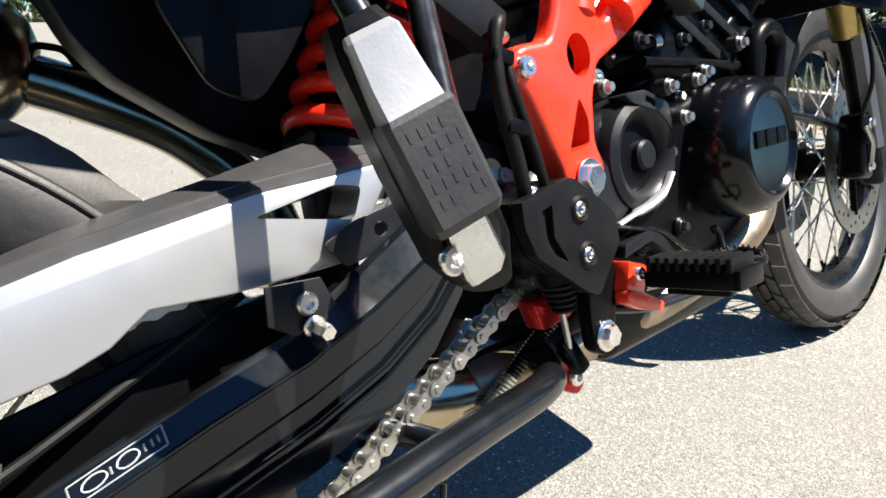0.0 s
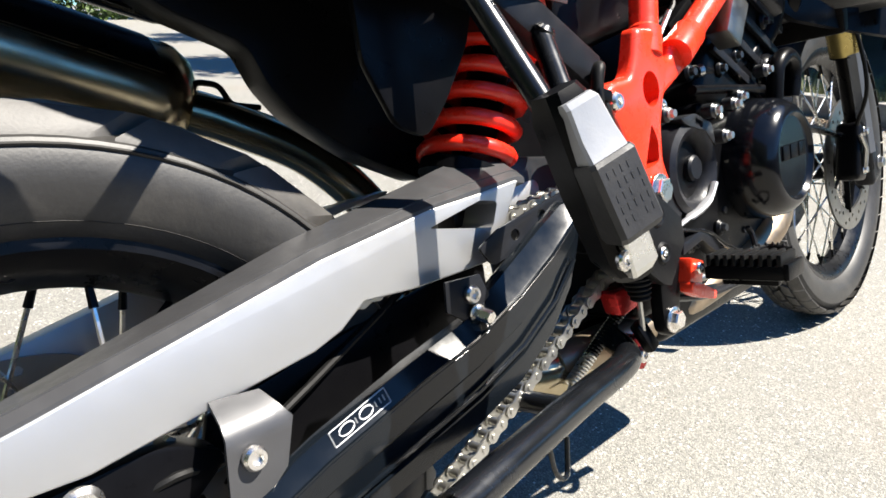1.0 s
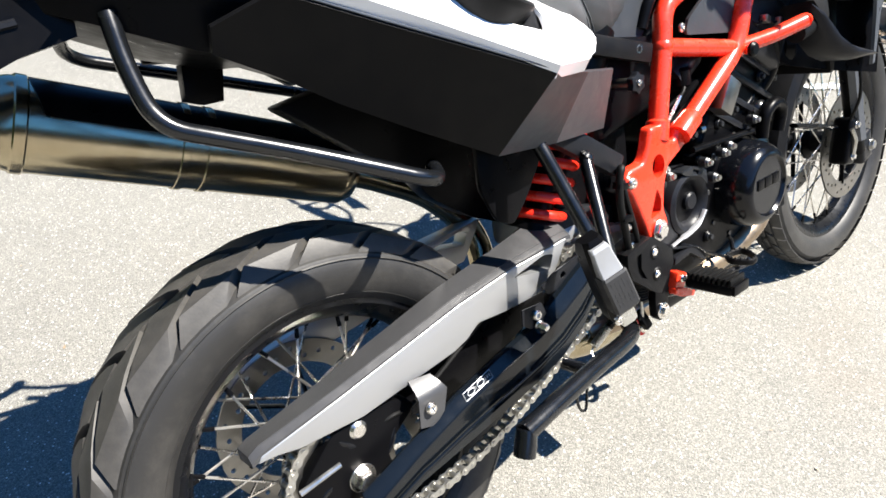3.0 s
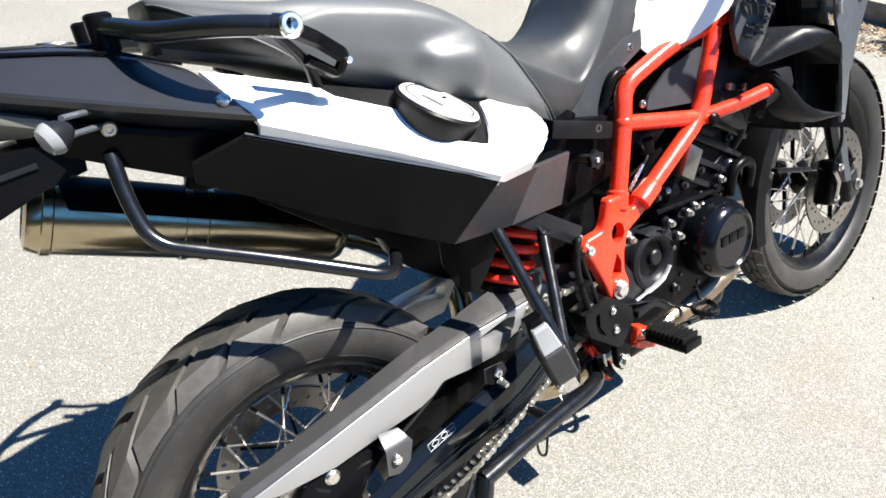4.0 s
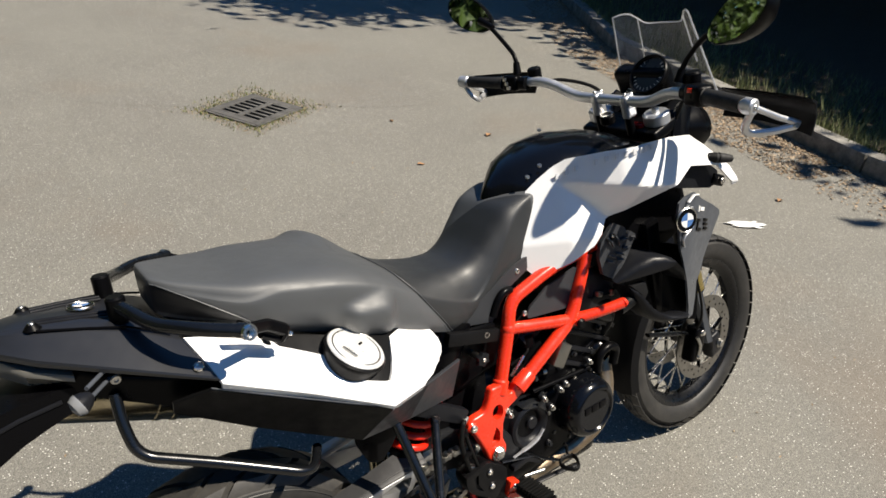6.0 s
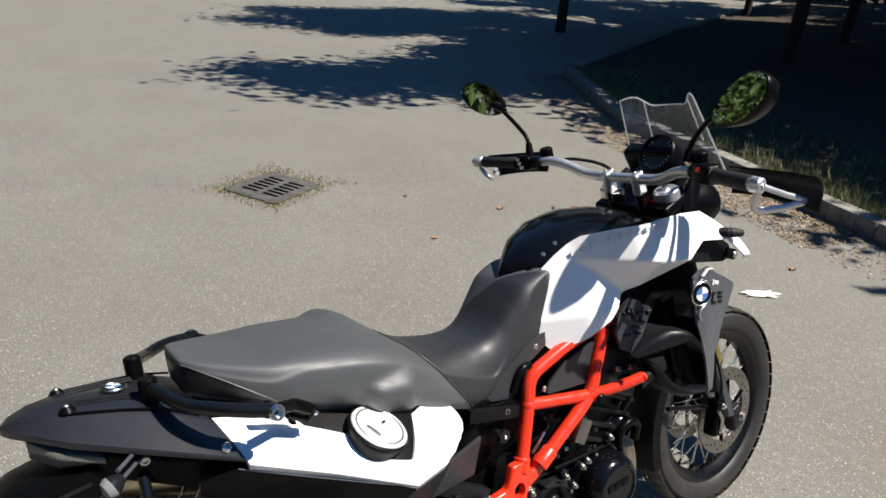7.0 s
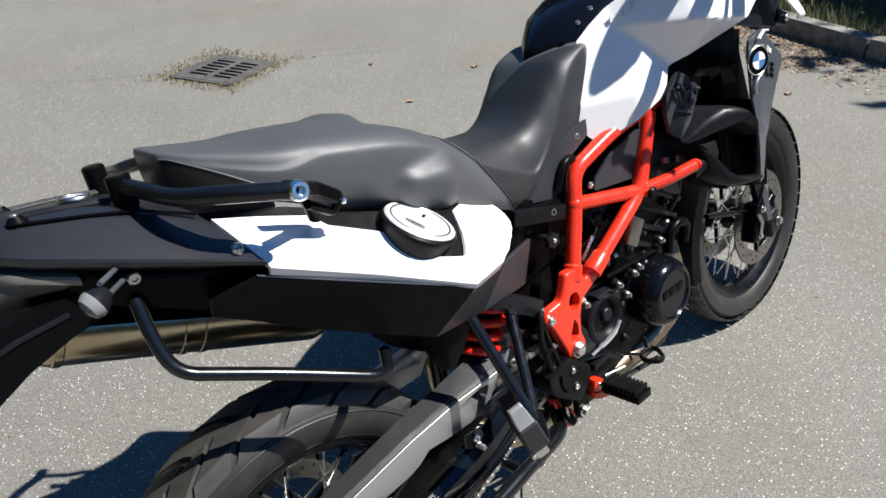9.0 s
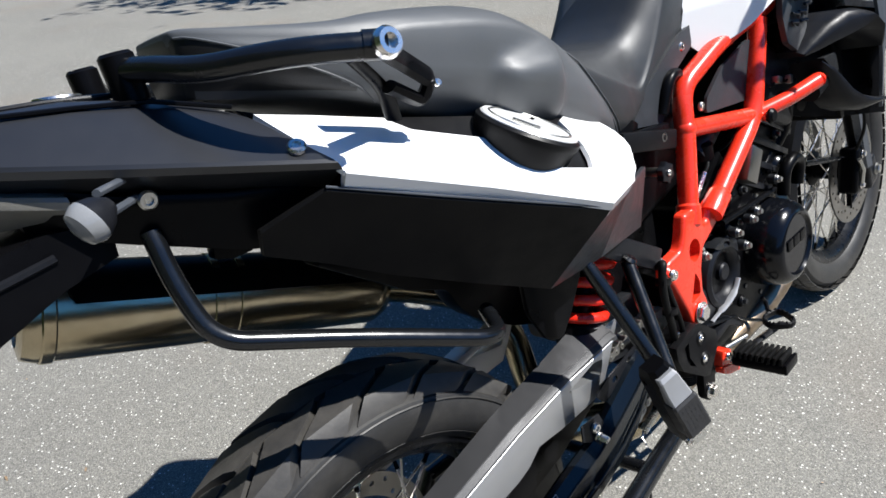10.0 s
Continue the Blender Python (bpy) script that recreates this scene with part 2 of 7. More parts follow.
def sweep(bm, pts, r, seg=12, flat=1.0, up=None):
    """A round (or flattened) bar along a line of points; r may be a list."""
    pts = [Vector(p) for p in pts]
    rs = r if isinstance(r, (list, tuple)) else [r] * len(pts)
    t0 = (pts[1] - pts[0]).normalized()
    side = (Vector(up) if up else (Vector((0, 0, 1)) if abs(t0.z) < 0.9 else Vector((1, 0, 0))))
    u = (side - t0 * side.dot(t0)).normalized()
    rings = []
    for i, p in enumerate(pts):
        t = (pts[min(i + 1, len(pts) - 1)] - pts[max(i - 1, 0)]).normalized()
        u = (u - t * u.dot(t)).normalized()
        v = t.cross(u)
        rings.append([bm.verts.new(p + (u * math.cos(a) * flat + v * math.sin(a)) * rs[i]) for a in (2 * math.pi * k / seg for k in range(seg))])
    for a, b in zip(rings, rings[1:]):
        for k in range(seg):
            bm.faces.new((a[k], a[(k + 1) % seg], b[(k + 1) % seg], b[k]))
    bm.faces.new(rings[0][::-1])
    bm.faces.new(rings[-1])
    return bm


def tube(pts, r, seg=12, **kw):
    return sweep(bmesh.new(), pts, r, seg, **kw)


def lathe(profile, centre, axis, seg=32, bm=None, closed=False, arc=None):
    """Turns (radius, height) pairs round an axis through centre."""
    bm = bm or bmesh.new()
    c, w = Vector(centre), Vector(axis).normalized()
    u = w.orthogonal().normalized()
    if abs(w.y) > 0.9:
        u = Vector((1, 0, 0))
    v = w.cross(u)
    n = seg if arc is None else seg + 1
    rings = []
    for k in range(n):
        a = 2 * math.pi * k / seg if arc is None else arc[0] + (arc[1] - arc[0]) * k / seg
        d = u * math.cos(a) + v * math.sin(a)
        rings.append([bm.verts.new(c + d * r + w * h) for r, h in profile])
    m = len(profile)
    for k in range(seg):
        a, b = rings[k], rings[(k + 1) % n]
        for i in range(m if closed else m - 1):
            q = (a[i], a[(i + 1) % m], b[(i + 1) % m], b[i])
            bm.faces.new(q)
    if arc is not None and closed:
        bm.faces.new(rings[0])
        bm.faces.new(rings[-1][::-1])
    return bm


def disc_solid(centre, axis, r, h, bev=0.002, seg=24, bm=None, hole=0.0):
    """A round slab or plug with broken edges, from centre along the axis."""
    prof = [(hole, 0), (r - bev, 0), (r, bev), (r, h - bev), (r - bev, h), (hole, h)]
    if hole > 0:
        return lathe(prof, centre, axis, seg, bm, closed=True)
    prof[0], prof[-1] = (1e-5, 0), (1e-5, h)
    return lathe(prof, centre, axis, seg, bm)


def box(size, m=None, bev=0.003, bm=None, taper=1.0, seg=2):
    """A box with rounded edges; taper narrows its top."""
    t = bmesh.new()
    bmesh.ops.create_cube(t, size=1)
    for v in t.verts:
        k = taper if v.co.z > 0 else 1
        v.co = Vector((v.co.x * size[0] * k, v.co.y * size[1] * k, v.co.z * size[2]))
    if bev:
        bmesh.ops.bevel(t, geom=t.edges[:], offset=bev, segments=seg, affect="EDGES", profile=0.6)
    bmesh.ops.transform(t, matrix=m or Matrix(), verts=t.verts)
    if bm is None:
        return t
    join(bm, t)
    return bm


def join(bm, other):
    me = bpy.data.meshes.new("tmp")
    other.to_mesh(me)
    other.free()
    bm.from_mesh(me)
    bpy.data.meshes.remove(me)
    return bm


def plate(outline, y0, y1, holes=(), bev=0.0015, lift=None, wide=0.0):
    """A flat piece cut in the x-z plane, with holes, between y0 and y1."""
    bm = bmesh.new()
    edges = []
    for loop in (outline, *holes):
        vs = [bm.verts.new((x, y0, z)) for x, z in loop]
        edges += [bm.edges.new((a, b)) for a, b in zip(vs, vs[1:] + vs[:1])]
    bmesh.ops.triangle_fill(bm, edges=edges, use_beauty=True, normal=(0, -1, 0))
    bmesh.ops.dissolve_limit(bm, angle_limit=0.01, verts=bm.verts[:], edges=bm.edges[:])
    top = bmesh.ops.extrude_face_region(bm, geom=bm.faces[:])
    for v in top["geom"]:
        if isinstance(v, bmesh.types.BMVert):
            v.co.y = y1
    bmesh.ops.recalc_face_normals(bm, faces=bm.faces)
    if wide:
        rim = {(round(x, 5), round(z, 5)) for x, z in outline}
        outer = [e for e in bm.edges if len(e.link_faces) == 2 and e.calc_face_angle(0) > 1.0 and all((round(v.co.x, 5), round(v.co.z, 5)) in rim and abs(v.co.y - y1) < 1e-6 for v in e.verts)]
        bmesh.ops.bevel(bm, geom=outer, offset=wide, segments=4, affect="EDGES", profile=0.5, clamp_overlap=False)
    elif bev:
        sharp = [e for e in bm.edges if len(e.link_faces) == 2 and e.calc_face_angle(0) > 1.0]
        bmesh.ops.bevel(bm, geom=sharp, offset=bev, segments=2, affect="EDGES", profile=0.6, clamp_overlap=True)
    if lift:
        for v in bm.verts:
            v.co = lift(v.co)
    return bm


def rounded(points, r, n=4):
    """Rounds the corners of a flat outline."""
    out = []
    k = len(points)
    for i in range(k):
        a, b, c = Vector(points[i - 1]), Vector(points[i]), Vector(points[(i + 1) % k])
        u, v = a - b, c - b
        d = min(r, u.length * 0.45, v.length * 0.45)
        s, e = b + u.normalized() * d, b + v.normalized() * d
        for j in range(n + 1):
            t = j / n
            q = s * (1 - t) ** 2 + b * 2 * t * (1 - t) + e * t * t
            out.append((q.x, q.y))
    return out


def skin(outline, fy, thick=0.004, step=0.025, off=0.0, lip=0.0):
    """A shell over an x-z outline whose depth is y = fy(x, z); off lays it outwards."""
    bm = bmesh.new()
    f = bm.faces.new([bm.verts.new((x, 0, z)) for x, z in outline])
    xs, zs = [p[0] for p in outline], [p[1] for p in outline]
    for lo, hi, nrm in ((min(xs), max(xs), (1, 0, 0)), (min(zs), max(zs), (0, 0, 1))):
        k = lo + step
        while k < hi - 1e-4:
            at = Vector(nrm) * k
            bmesh.ops.bisect_plane(bm, geom=bm.verts[:] + bm.edges[:] + bm.faces[:], plane_co=at, plane_no=nrm)
            k += step
    edge = {v for e in bm.edges if e.is_boundary for v in e.verts} if lip else set()
    for v in bm.verts:
        v.co.y = fy(v.co.x, v.co.z) - off + (lip if v in edge else 0)
    bmesh.ops.recalc_face_normals(bm, faces=bm.faces)
    if sum(q.normal.y * q.calc_area() for q in bm.faces) > 0:
        bmesh.ops.reverse_faces(bm, faces=bm.faces)
    bmesh.ops.solidify(bm, geom=bm.faces[:], thickness=thick)
    return bm


def loft(rings, cap=True, closed=True):
    bm = bmesh.new()
    vs = [[bm.verts.new(p) for p in ring] for ring in rings]
    m = len(vs[0])
    for a, b in zip(vs, vs[1:]):
        for k in range(m if closed else m - 1):
            bm.faces.new((a[k], a[(k + 1) % m], b[(k + 1) % m], b[k]))
    if cap and closed:
        bm.faces.new(vs[0][::-1])
        bm.faces.new(vs[-1])
    return bm


def bolt_head(bm, at, axis, r=0.007, h=0.005, kind="socket"):
    """A screw head: domed with a socket, or hexagonal on a washer."""
    a = Vector(axis).normalized()
    if kind == "hex":
        disc_solid(at, a, r * 1.35, 0.0015, 0.0004, 18, bm)
        lathe([(1e-5, h), (r * 0.88, h), (r, h * 0.8), (r, 0)], Vector(at) + a * 0.0015, a, 6, bm)
    else:
        lathe([(1e-5, h * 0.45), (r * 0.42, h * 0.45), (r * 0.48, h), (r * 0.8, h), (r, h * 0.6), (r, 0)], at, a, 16, bm)
    return bm


def bolt(parent, at, axis, r=0.007, h=0.005, kind="socket", material="chrome", name="bolt"):
    return part(name, bolt_head(bmesh.new(), at, axis, r, h, kind), material, parent, smooth=30)


# ---- the yard ----
def ground_sheet():
    """One sheet out to the horizon, left uncut under the drain."""
    bm = bmesh.new()
    rs = [0, 3, 8, 20, 60, 200, 900]
    rings = []
    for r in rs[1:]:
        rings.append([bm.verts.new((r * math.cos(a), r * math.sin(a), 0)) for a in (2 * math.pi * k / 48 for k in range(48))])
    c = bm.verts.new((0, 0, 0))
    for k in range(48):
        bm.faces.new((c, rings[0][k], rings[0][(k + 1) % 48]))
        for a, b in zip(rings, rings[1:]):
            bm.faces.new((a[k], b[k], b[(k + 1) % 48], a[(k + 1) % 48]))
    return bm


ground = tagged(part("ground", ground_sheet(), "asphalt"), "old sun-bleached grey asphalt with pale chippings and faint stains", "ground", kind="structure")

M["crack"] = paint("crack_filling", (0.03, 0.027, 0.023), 0.9, grain=80, bump=0.4, vary=0.4)


def crack(pts, seed, w=0.0035):
    """A thin ragged strip along a line on the ground."""
    rnd = random.Random(seed)
    bm = bmesh.new()
    line = smooth_path([(x, y, 0.0015) for x, y in pts], 14)
    pairs = []
    for p in line:
        j = Vector((rnd.uniform(-0.006, 0.006), rnd.uniform(-0.006, 0.006), 0))
        h = w * rnd.uniform(0.15, 0.6)
        pairs.append((bm.verts.new(p + j + Vector((0.3, 1, 0)) * h), bm.verts.new(p + j - Vector((0.3, 1, 0)) * h)))
    for a, b in zip(pairs, pairs[1:]):
        bm.faces.new((a[0], a[1], b[1], b[0]))
    return part("crack", bm, "crack", ground)


crack([(0.45, 4.42), (0.78, 4.19), (1.10, 4.0), (1.26, 3.93)], 1)
crack([(1.76, 3.72), (1.98, 3.64), (2.10, 3.545), (2.33, 3.42), (2.7, 3.3)], 2)
crack([(1.36, 3.45), (1.284, 3.3), (1.20, 3.05), (1.144, 2.83)], 3, 0.003)

KERB = [(3.9, -14.0), (4.2, -6.0), (4.45, -1.5), (4.72, 0.8), (5.06, 1.97), (5.69, 3.93), (7.35, 6.45), (13.9, 9.5), (26.0, 14.5), (60.0, 27.0)]


def kerb_strip():
    """The kerb as one thing of single stones, slightly out of line."""
    rnd = random.Random(4)
    top = tagged(new("kerb"), "weathered concrete kerb stones along the planted bed", "kerb", kind="structure")
    for a, b in zip(KERB, KERB[1:]):
        a, b = Vector(a), Vector(b)
        d = b - a
        count = max(1, round(d.length / 0.9))
        if a.x > 13:
            count = max(1, round(d.length / 6))
        for k in range(count):
            p = a + d * ((k + 0.5) / count)
            m = Matrix.Translation((p.x, p.y, 0.055 + rnd.uniform(-0.006, 0.006))) @ Matrix.Rotation(math.atan2(d.y, d.x) + rnd.uniform(-0.01, 0.01), 4, "Z") @ Matrix.Translation((0, -0.07, 0))
            part("kerb_stone", box((d.length / count - 0.012, 0.15, 0.17), m, 0.015), "concrete", top)
    return top


kerb_strip()


def bed_sheet():
    bm = bmesh.new()
    inner = [bm.verts.new((x + 0.06, y - 0.06, 0.085)) for x, y in KERB]
    outer = [bm.verts.new((90, y * 0.5 - 30 + 6 * i, 0.4)) for i, (x, y) in enumerate(KERB)]
    mids = [bm.verts.new((x + 3.0, y - 1.6, 0.16)) for x, y in KERB]
    for a, b, c in ((inner, mids, 0), (mids, outer, 0)):
        for i in range(len(KERB) - 1):
            bm.faces.new((a[i], b[i], b[i + 1], a[i + 1]))
    return bm


tagged(part("planted_bed", bed_sheet(), "soil"), "shaded bed of soil and leaf litter behind the kerb", "ground", kind="structure")


def scraps(count, seed, place, size, flat=0.5):
    """Small bent scraps lying about."""
    rnd = random.Random(seed)
    vs, fs = [], []
    for _ in range(count):
        x, y, z = place(rnd)
        s = size * rnd.uniform(0.5, 1.4)
        m = Matrix.Translation((x, y, z)) @ Euler((rnd.uniform(-flat, flat), rnd.uniform(-flat, flat), rnd.uniform(0, 6.28))).to_matrix().to_4x4()
        k = len(vs)
        w = rnd.uniform(0.3, 0.6)
        for q in ((-1, 0, 0), (-0.2, w, 0.15), (1, 0, 0.05), (-0.1, -w, 0.2)):
            vs.append(tuple(m @ (Vector(q) * s * 0.5)))
        fs += [(k, k + 3, k + 2), (k, k + 2, k + 1)]
    return vs, fs


def stuff(name, vs, fs, material, label, category):
    me = bpy.data.meshes.new(name)
    me.from_pydata(vs, [], fs)
    me.materials.append(M[material])
    return tagged(new(name, me), label, category, kind="stuff")


def along_kerb(rnd, near=-0.55, far=0.0):
    """A spot beside the kerb on the asphalt, denser near the stones."""
    a = rnd.choice([2, 3, 3, 4, 4, 4, 5, 5])
    p, q = Vector(KERB[a]), Vector(KERB[a + 1])
    d = (q - p).normalized()
    s = p.lerp(q, rnd.random())
    o = Vector((-d.y, d.x)) * (0.02 + 0.6 * rnd.random() ** 2.2)
    return s.x + o.x, s.y + o.y, 0.006


v, f = scraps(17000, 7, along_kerb, 0.026)
stuff("leaf_litter", v, f, "litter", "dry brown leaf litter swept against the kerb", "leaf litter")


def blades(count, seed, place, h):
    rnd = random.Random(seed)
    vs, fs = [], []
    for _ in range(count):
        x, y, z = place(rnd)
        a, l = rnd.uniform(0, 6.28), h * rnd.uniform(0.4, 1.2)
        w = 0.004
        k = len(vs)
        dx, dy = math.cos(a), math.sin(a)
        b = rnd.uniform(0.2, 0.8) * l
        vs += [(x - dy * w, y + dx * w, z), (x + dy * w, y - dx * w, z), (x + dx * b, y + dy * b, z + l)]
        fs.append((k, k + 1, k + 2))
    return vs, fs


def verge(rnd):
    a = rnd.choice([1, 2, 3, 4, 5])
    p, q = Vector(KERB[a]), Vector(KERB[a + 1])
    d = (q - p).normalized()
    s = p.lerp(q, rnd.random()) + Vector((d.y, -d.x)) * (0.1 + 1.6 * rnd.random() ** 1.6)
    return s.x, s.y, 0.08


v, f = blades(15000, 9, verge, 0.13)
stuff("verge_grass", v, f, "grass", "sparse green grass growing behind the kerb", "grass")

# ---- drain ----
DRAIN = pose(1.50, 3.72, 0.0, 0, 0, 25)


def drain():
    g = tagged(new("drain_grate"), "square cast-iron drain grate with slots, set in asphalt", "drain grate")
    g.matrix_basis = DRAIN
    S = 0.46
    fr = bmesh.new()
    for k in range(4):
        m = Matrix.Rotation(k * math.pi / 2, 4, "Z") @ Matrix.Translation((0, S / 2 + 0.012, 0.0))
        box((S + 0.048, 0.022, 0.03), m, 0.003, fr)
    part("frame", fr, "iron", g)
    # No depth here: a black sheet paints the shade between the bars.
    part("pit", box((S, S, 0.004), Matrix.Translation((0, 0, 0.004)), 0), "black", g, "black sheet standing in for the shaded pit under the bars")
    side = [((S, 0.05), (0, S / 2 - 0.025)), ((S, 0.05), (0, -S / 2 + 0.025)), ((0.05, S - 0.104), (S / 2 - 0.025, 0)), ((0.05, S - 0.104), (-S / 2 + 0.025, 0)), ((S - 0.104, 0.045), (0, 0))]
    b = bmesh.new()
    for (sx, sy), (x, y) in side:
        box((sx, sy, 0.012), Matrix.Translation((x, y, 0.011)), 0.002, b)
    part("border", b, "iron", g)
    one = None
    for row in (-1, 1):
        for k in range(7):
            m = Matrix.Translation((-S / 2 + 0.062 + k * (S - 0.124) / 6, row * (S / 4 - 0.014), 0.011))
            if one is None:
                one = part("bar", box((0.023, S / 2 - 0.075, 0.012), None, 0.003), "iron", g)
                one.matrix_basis = m
            else:
                again("bar", one, m, g)
    return g


drain()


def round_drain(rnd):
    while True:
        x, y = rnd.uniform(-0.5, 0.5), rnd.uniform(-0.5, 0.5)
        e = max(abs(x), abs(y))
        if 0.255 < e < 0.27 + 0.16 * rnd.random() ** 3 * (1.3 if x + y > 0 else 0.8):
            p = DRAIN @ Vector((x, y, 0.004))
            return p.x, p.y, p.z


v, f = scraps(1700, 12, round_drain, 0.013)
stuff("drain_dirt", v, f, "litter", "dry dirt and leaf scraps round the drain", "leaf litter")
v, f = blades(1000, 13, round_drain, 0.020)
stuff("drain_weeds", v, f, "grass", "small weeds growing round the drain", "weeds")


def yard_bits(rnd):
    return rnd.uniform(-2.5, 4.4), rnd.uniform(-0.8, 12.0), 0.003


v, f = scraps(900, 15, yard_bits, 0.014)
stuff("scattered_bits", v, f, "litter", "tiny dry leaf bits scattered on the asphalt", "leaf litter")


def curled_leaf(at, size, turn, material, name, label, category):
    bm = bmesh.new()
    rows = []
    for i in range(7):
        t = i / 6
        w = math.sin(math.pi * min(1, t * 0.94 + 0.04)) * 0.32
        rows.append([bm.verts.new((t - 0.5, s * w, 0.12 * s * s + 0.09 * math.sin(5 * t))) for s in (-1, -0.4, 0, 0.4, 1)])
    for a, b in zip(rows, rows[1:]):
        for k in range(4):
            bm.faces.new((a[k], a[k + 1], b[k + 1], b[k]))
    bmesh.ops.solidify(bm, geom=bm.faces[:], thickness=0.012)
    bmesh.ops.transform(bm, matrix=pose(*at, 0, 0, turn) @ Matrix.Scale(size, 4), verts=bm.verts)
    return tagged(part(name, bm, material), label, category)


for at, s, a in (((2.78, 2.55, 0.004), 0.07, 30), ((2.05, 2.35, 0.003), 0.05, -15), ((2.3, 3.1, 0.003), 0.045, 80), ((3.3, 2.3, 0.003), 0.06, 120), ((0.95, -0.62, 0.003), 0.05, 60), ((3.75, 0.85, 0.003), 0.06, 10)):
    curled_leaf(at, s, a, "dryleaf", "dry_leaf", "small curled dry brown leaf lying on the asphalt", "leaf")


def crumpled(at, size, seed):
    bm = bmesh.new()
    N = 9
    g = [[bm.verts.new(((i / N - 0.5) * 1.6 * (1 - 0.3 * math.sin(j)), (j / N - 0.5) * 0.6, 0.09 + 0.1 * noise.noise((i * 0.6, j * 0.6, seed)))) for j in range(N + 1)] for i in range(N + 1)]
    for i in range(N):
        for j in range(N):
            bm.faces.new((g[i][j], g[i + 1][j], g[i + 1][j + 1], g[i][j + 1]))
    bmesh.ops.solidify(bm, geom=bm.faces[:], thickness=0.01)
    bmesh.ops.transform(bm, matrix=pose(*at, 0, 0, -38) @ Matrix.Scale(size, 4), verts=bm.verts)
    return tagged(part("paper_scrap", bm, "paper"), "crumpled white paper scrap lying on the asphalt", "litter")


crumpled((3.24, 0.775, 0.0), 0.12, 3.1)


# ---- trees and hedge ----
def tree(at, height, spread, seed, leaves, size):
    rnd = random.Random(seed)
    t = tagged(new("tree"), "leafy broad tree casting shade over the yard's edge", "tree", group="trees by the yard")
    t.location = (*at, 0.1)
    wood = bmesh.new()
    top = height * 0.55
    sweep(wood, smooth_path([(0, 0, -0.2), (0.05, 0.02, top * 0.4), (-0.06, 0.08, top)], 4), [0.13 - 0.006 * i for i in range(9)], 10)
    tips = []
    for k in range(9):
        a = k * 2.4 + rnd.uniform(-0.3, 0.3)
        z0 = top * rnd.uniform(0.55, 1.0)
        e = Vector((math.cos(a) * spread * rnd.uniform(0.5, 0.85), math.sin(a) * spread * rnd.uniform(0.5, 0.85), height * rnd.uniform(0.55, 0.9)))
        mid = Vector((e.x * 0.45, e.y * 0.45, (z0 + e.z) * 0.52))
        sweep(wood, smooth_path([(0, 0, z0), mid, e], 3), [0.1, 0.085, 0.07, 0.055, 0.045, 0.035, 0.02], 6)
        tips += [e, mid.lerp(e, 0.5)]
    part("trunk", wood, "bark", t)
    vs, fs = [], []
    clumps = tips + [Vector((rnd.gauss(0, spread * 0.42), rnd.gauss(0, spread * 0.42), height * rnd.uniform(0.55, 1.0))) for _ in range(26)]
    for _ in range(leaves):
        c = rnd.choice(clumps)
        p = c + Vector((rnd.gauss(0, 0.5), rnd.gauss(0, 0.5), rnd.gauss(0, 0.36)))
        m = Matrix.Translation(p) @ Euler((rnd.uniform(-1.2, 1.2), rnd.uniform(-1.2, 1.2), rnd.uniform(0, 6.3))).to_matrix().to_4x4()
        s = rnd.uniform(0.6, 1.4) * size
        k = len(vs)
        for q in ((-1, 0, 0), (0, 0.5, 0.12), (1, 0, 0), (0, -0.5, 0.12)):
            vs.append(tuple(m @ (Vector(q) * s)))
        fs.append((k, k + 1, k + 2, k + 3))
    me = bpy.data.meshes.new("crown")
    me.from_pydata(vs, [], fs)
    me.materials.append(M["leaf"])
    new("crown", me).parent = t
    return t


for at, h, s, seed, nl, lf in (((11.6, 5.2), 7.5, 4.4, 1, 40000, 0.115), ((10.5, -1.9), 6.2, 2.7, 2, 36000, 0.12), ((16.5, 6.5), 8.5, 5.0, 3, 34000, 0.22), ((13.6, -1.6), 8.0, 4.2, 5, 30000, 0.22), ((23.0, 3.0), 9.5, 5.5, 6, 16000, 0.25), ((11.6, 10.8), 7.5, 4.2, 8, 34000, 0.12), ((21.5, 12.0), 9.0, 5.5, 11, 14000, 0.25), ((30.0, 8.0), 10.0, 6.0, 14, 8000, 0.27), ((17.0, -5.0), 9.0, 5.0, 17, 14000, 0.25), ((11.6, -4.6), 7.0, 3.2, 19, 14000, 0.2), ((10.9, 2.3), 6.8, 3.5, 20, 48000, 0.12), ((14.5, 2.8), 8.5, 4.0, 23, 34000, 0.22), ((19.5, -0.5), 9.0, 5.0, 27, 16000, 0.25), ((27.0, -1.0), 9.5, 5.5, 29, 8000, 0.27), ((33.0, 3.0), 10.0, 6.0, 31, 8000, 0.3)):
    tree(at, h, s, seed, nl, lf)



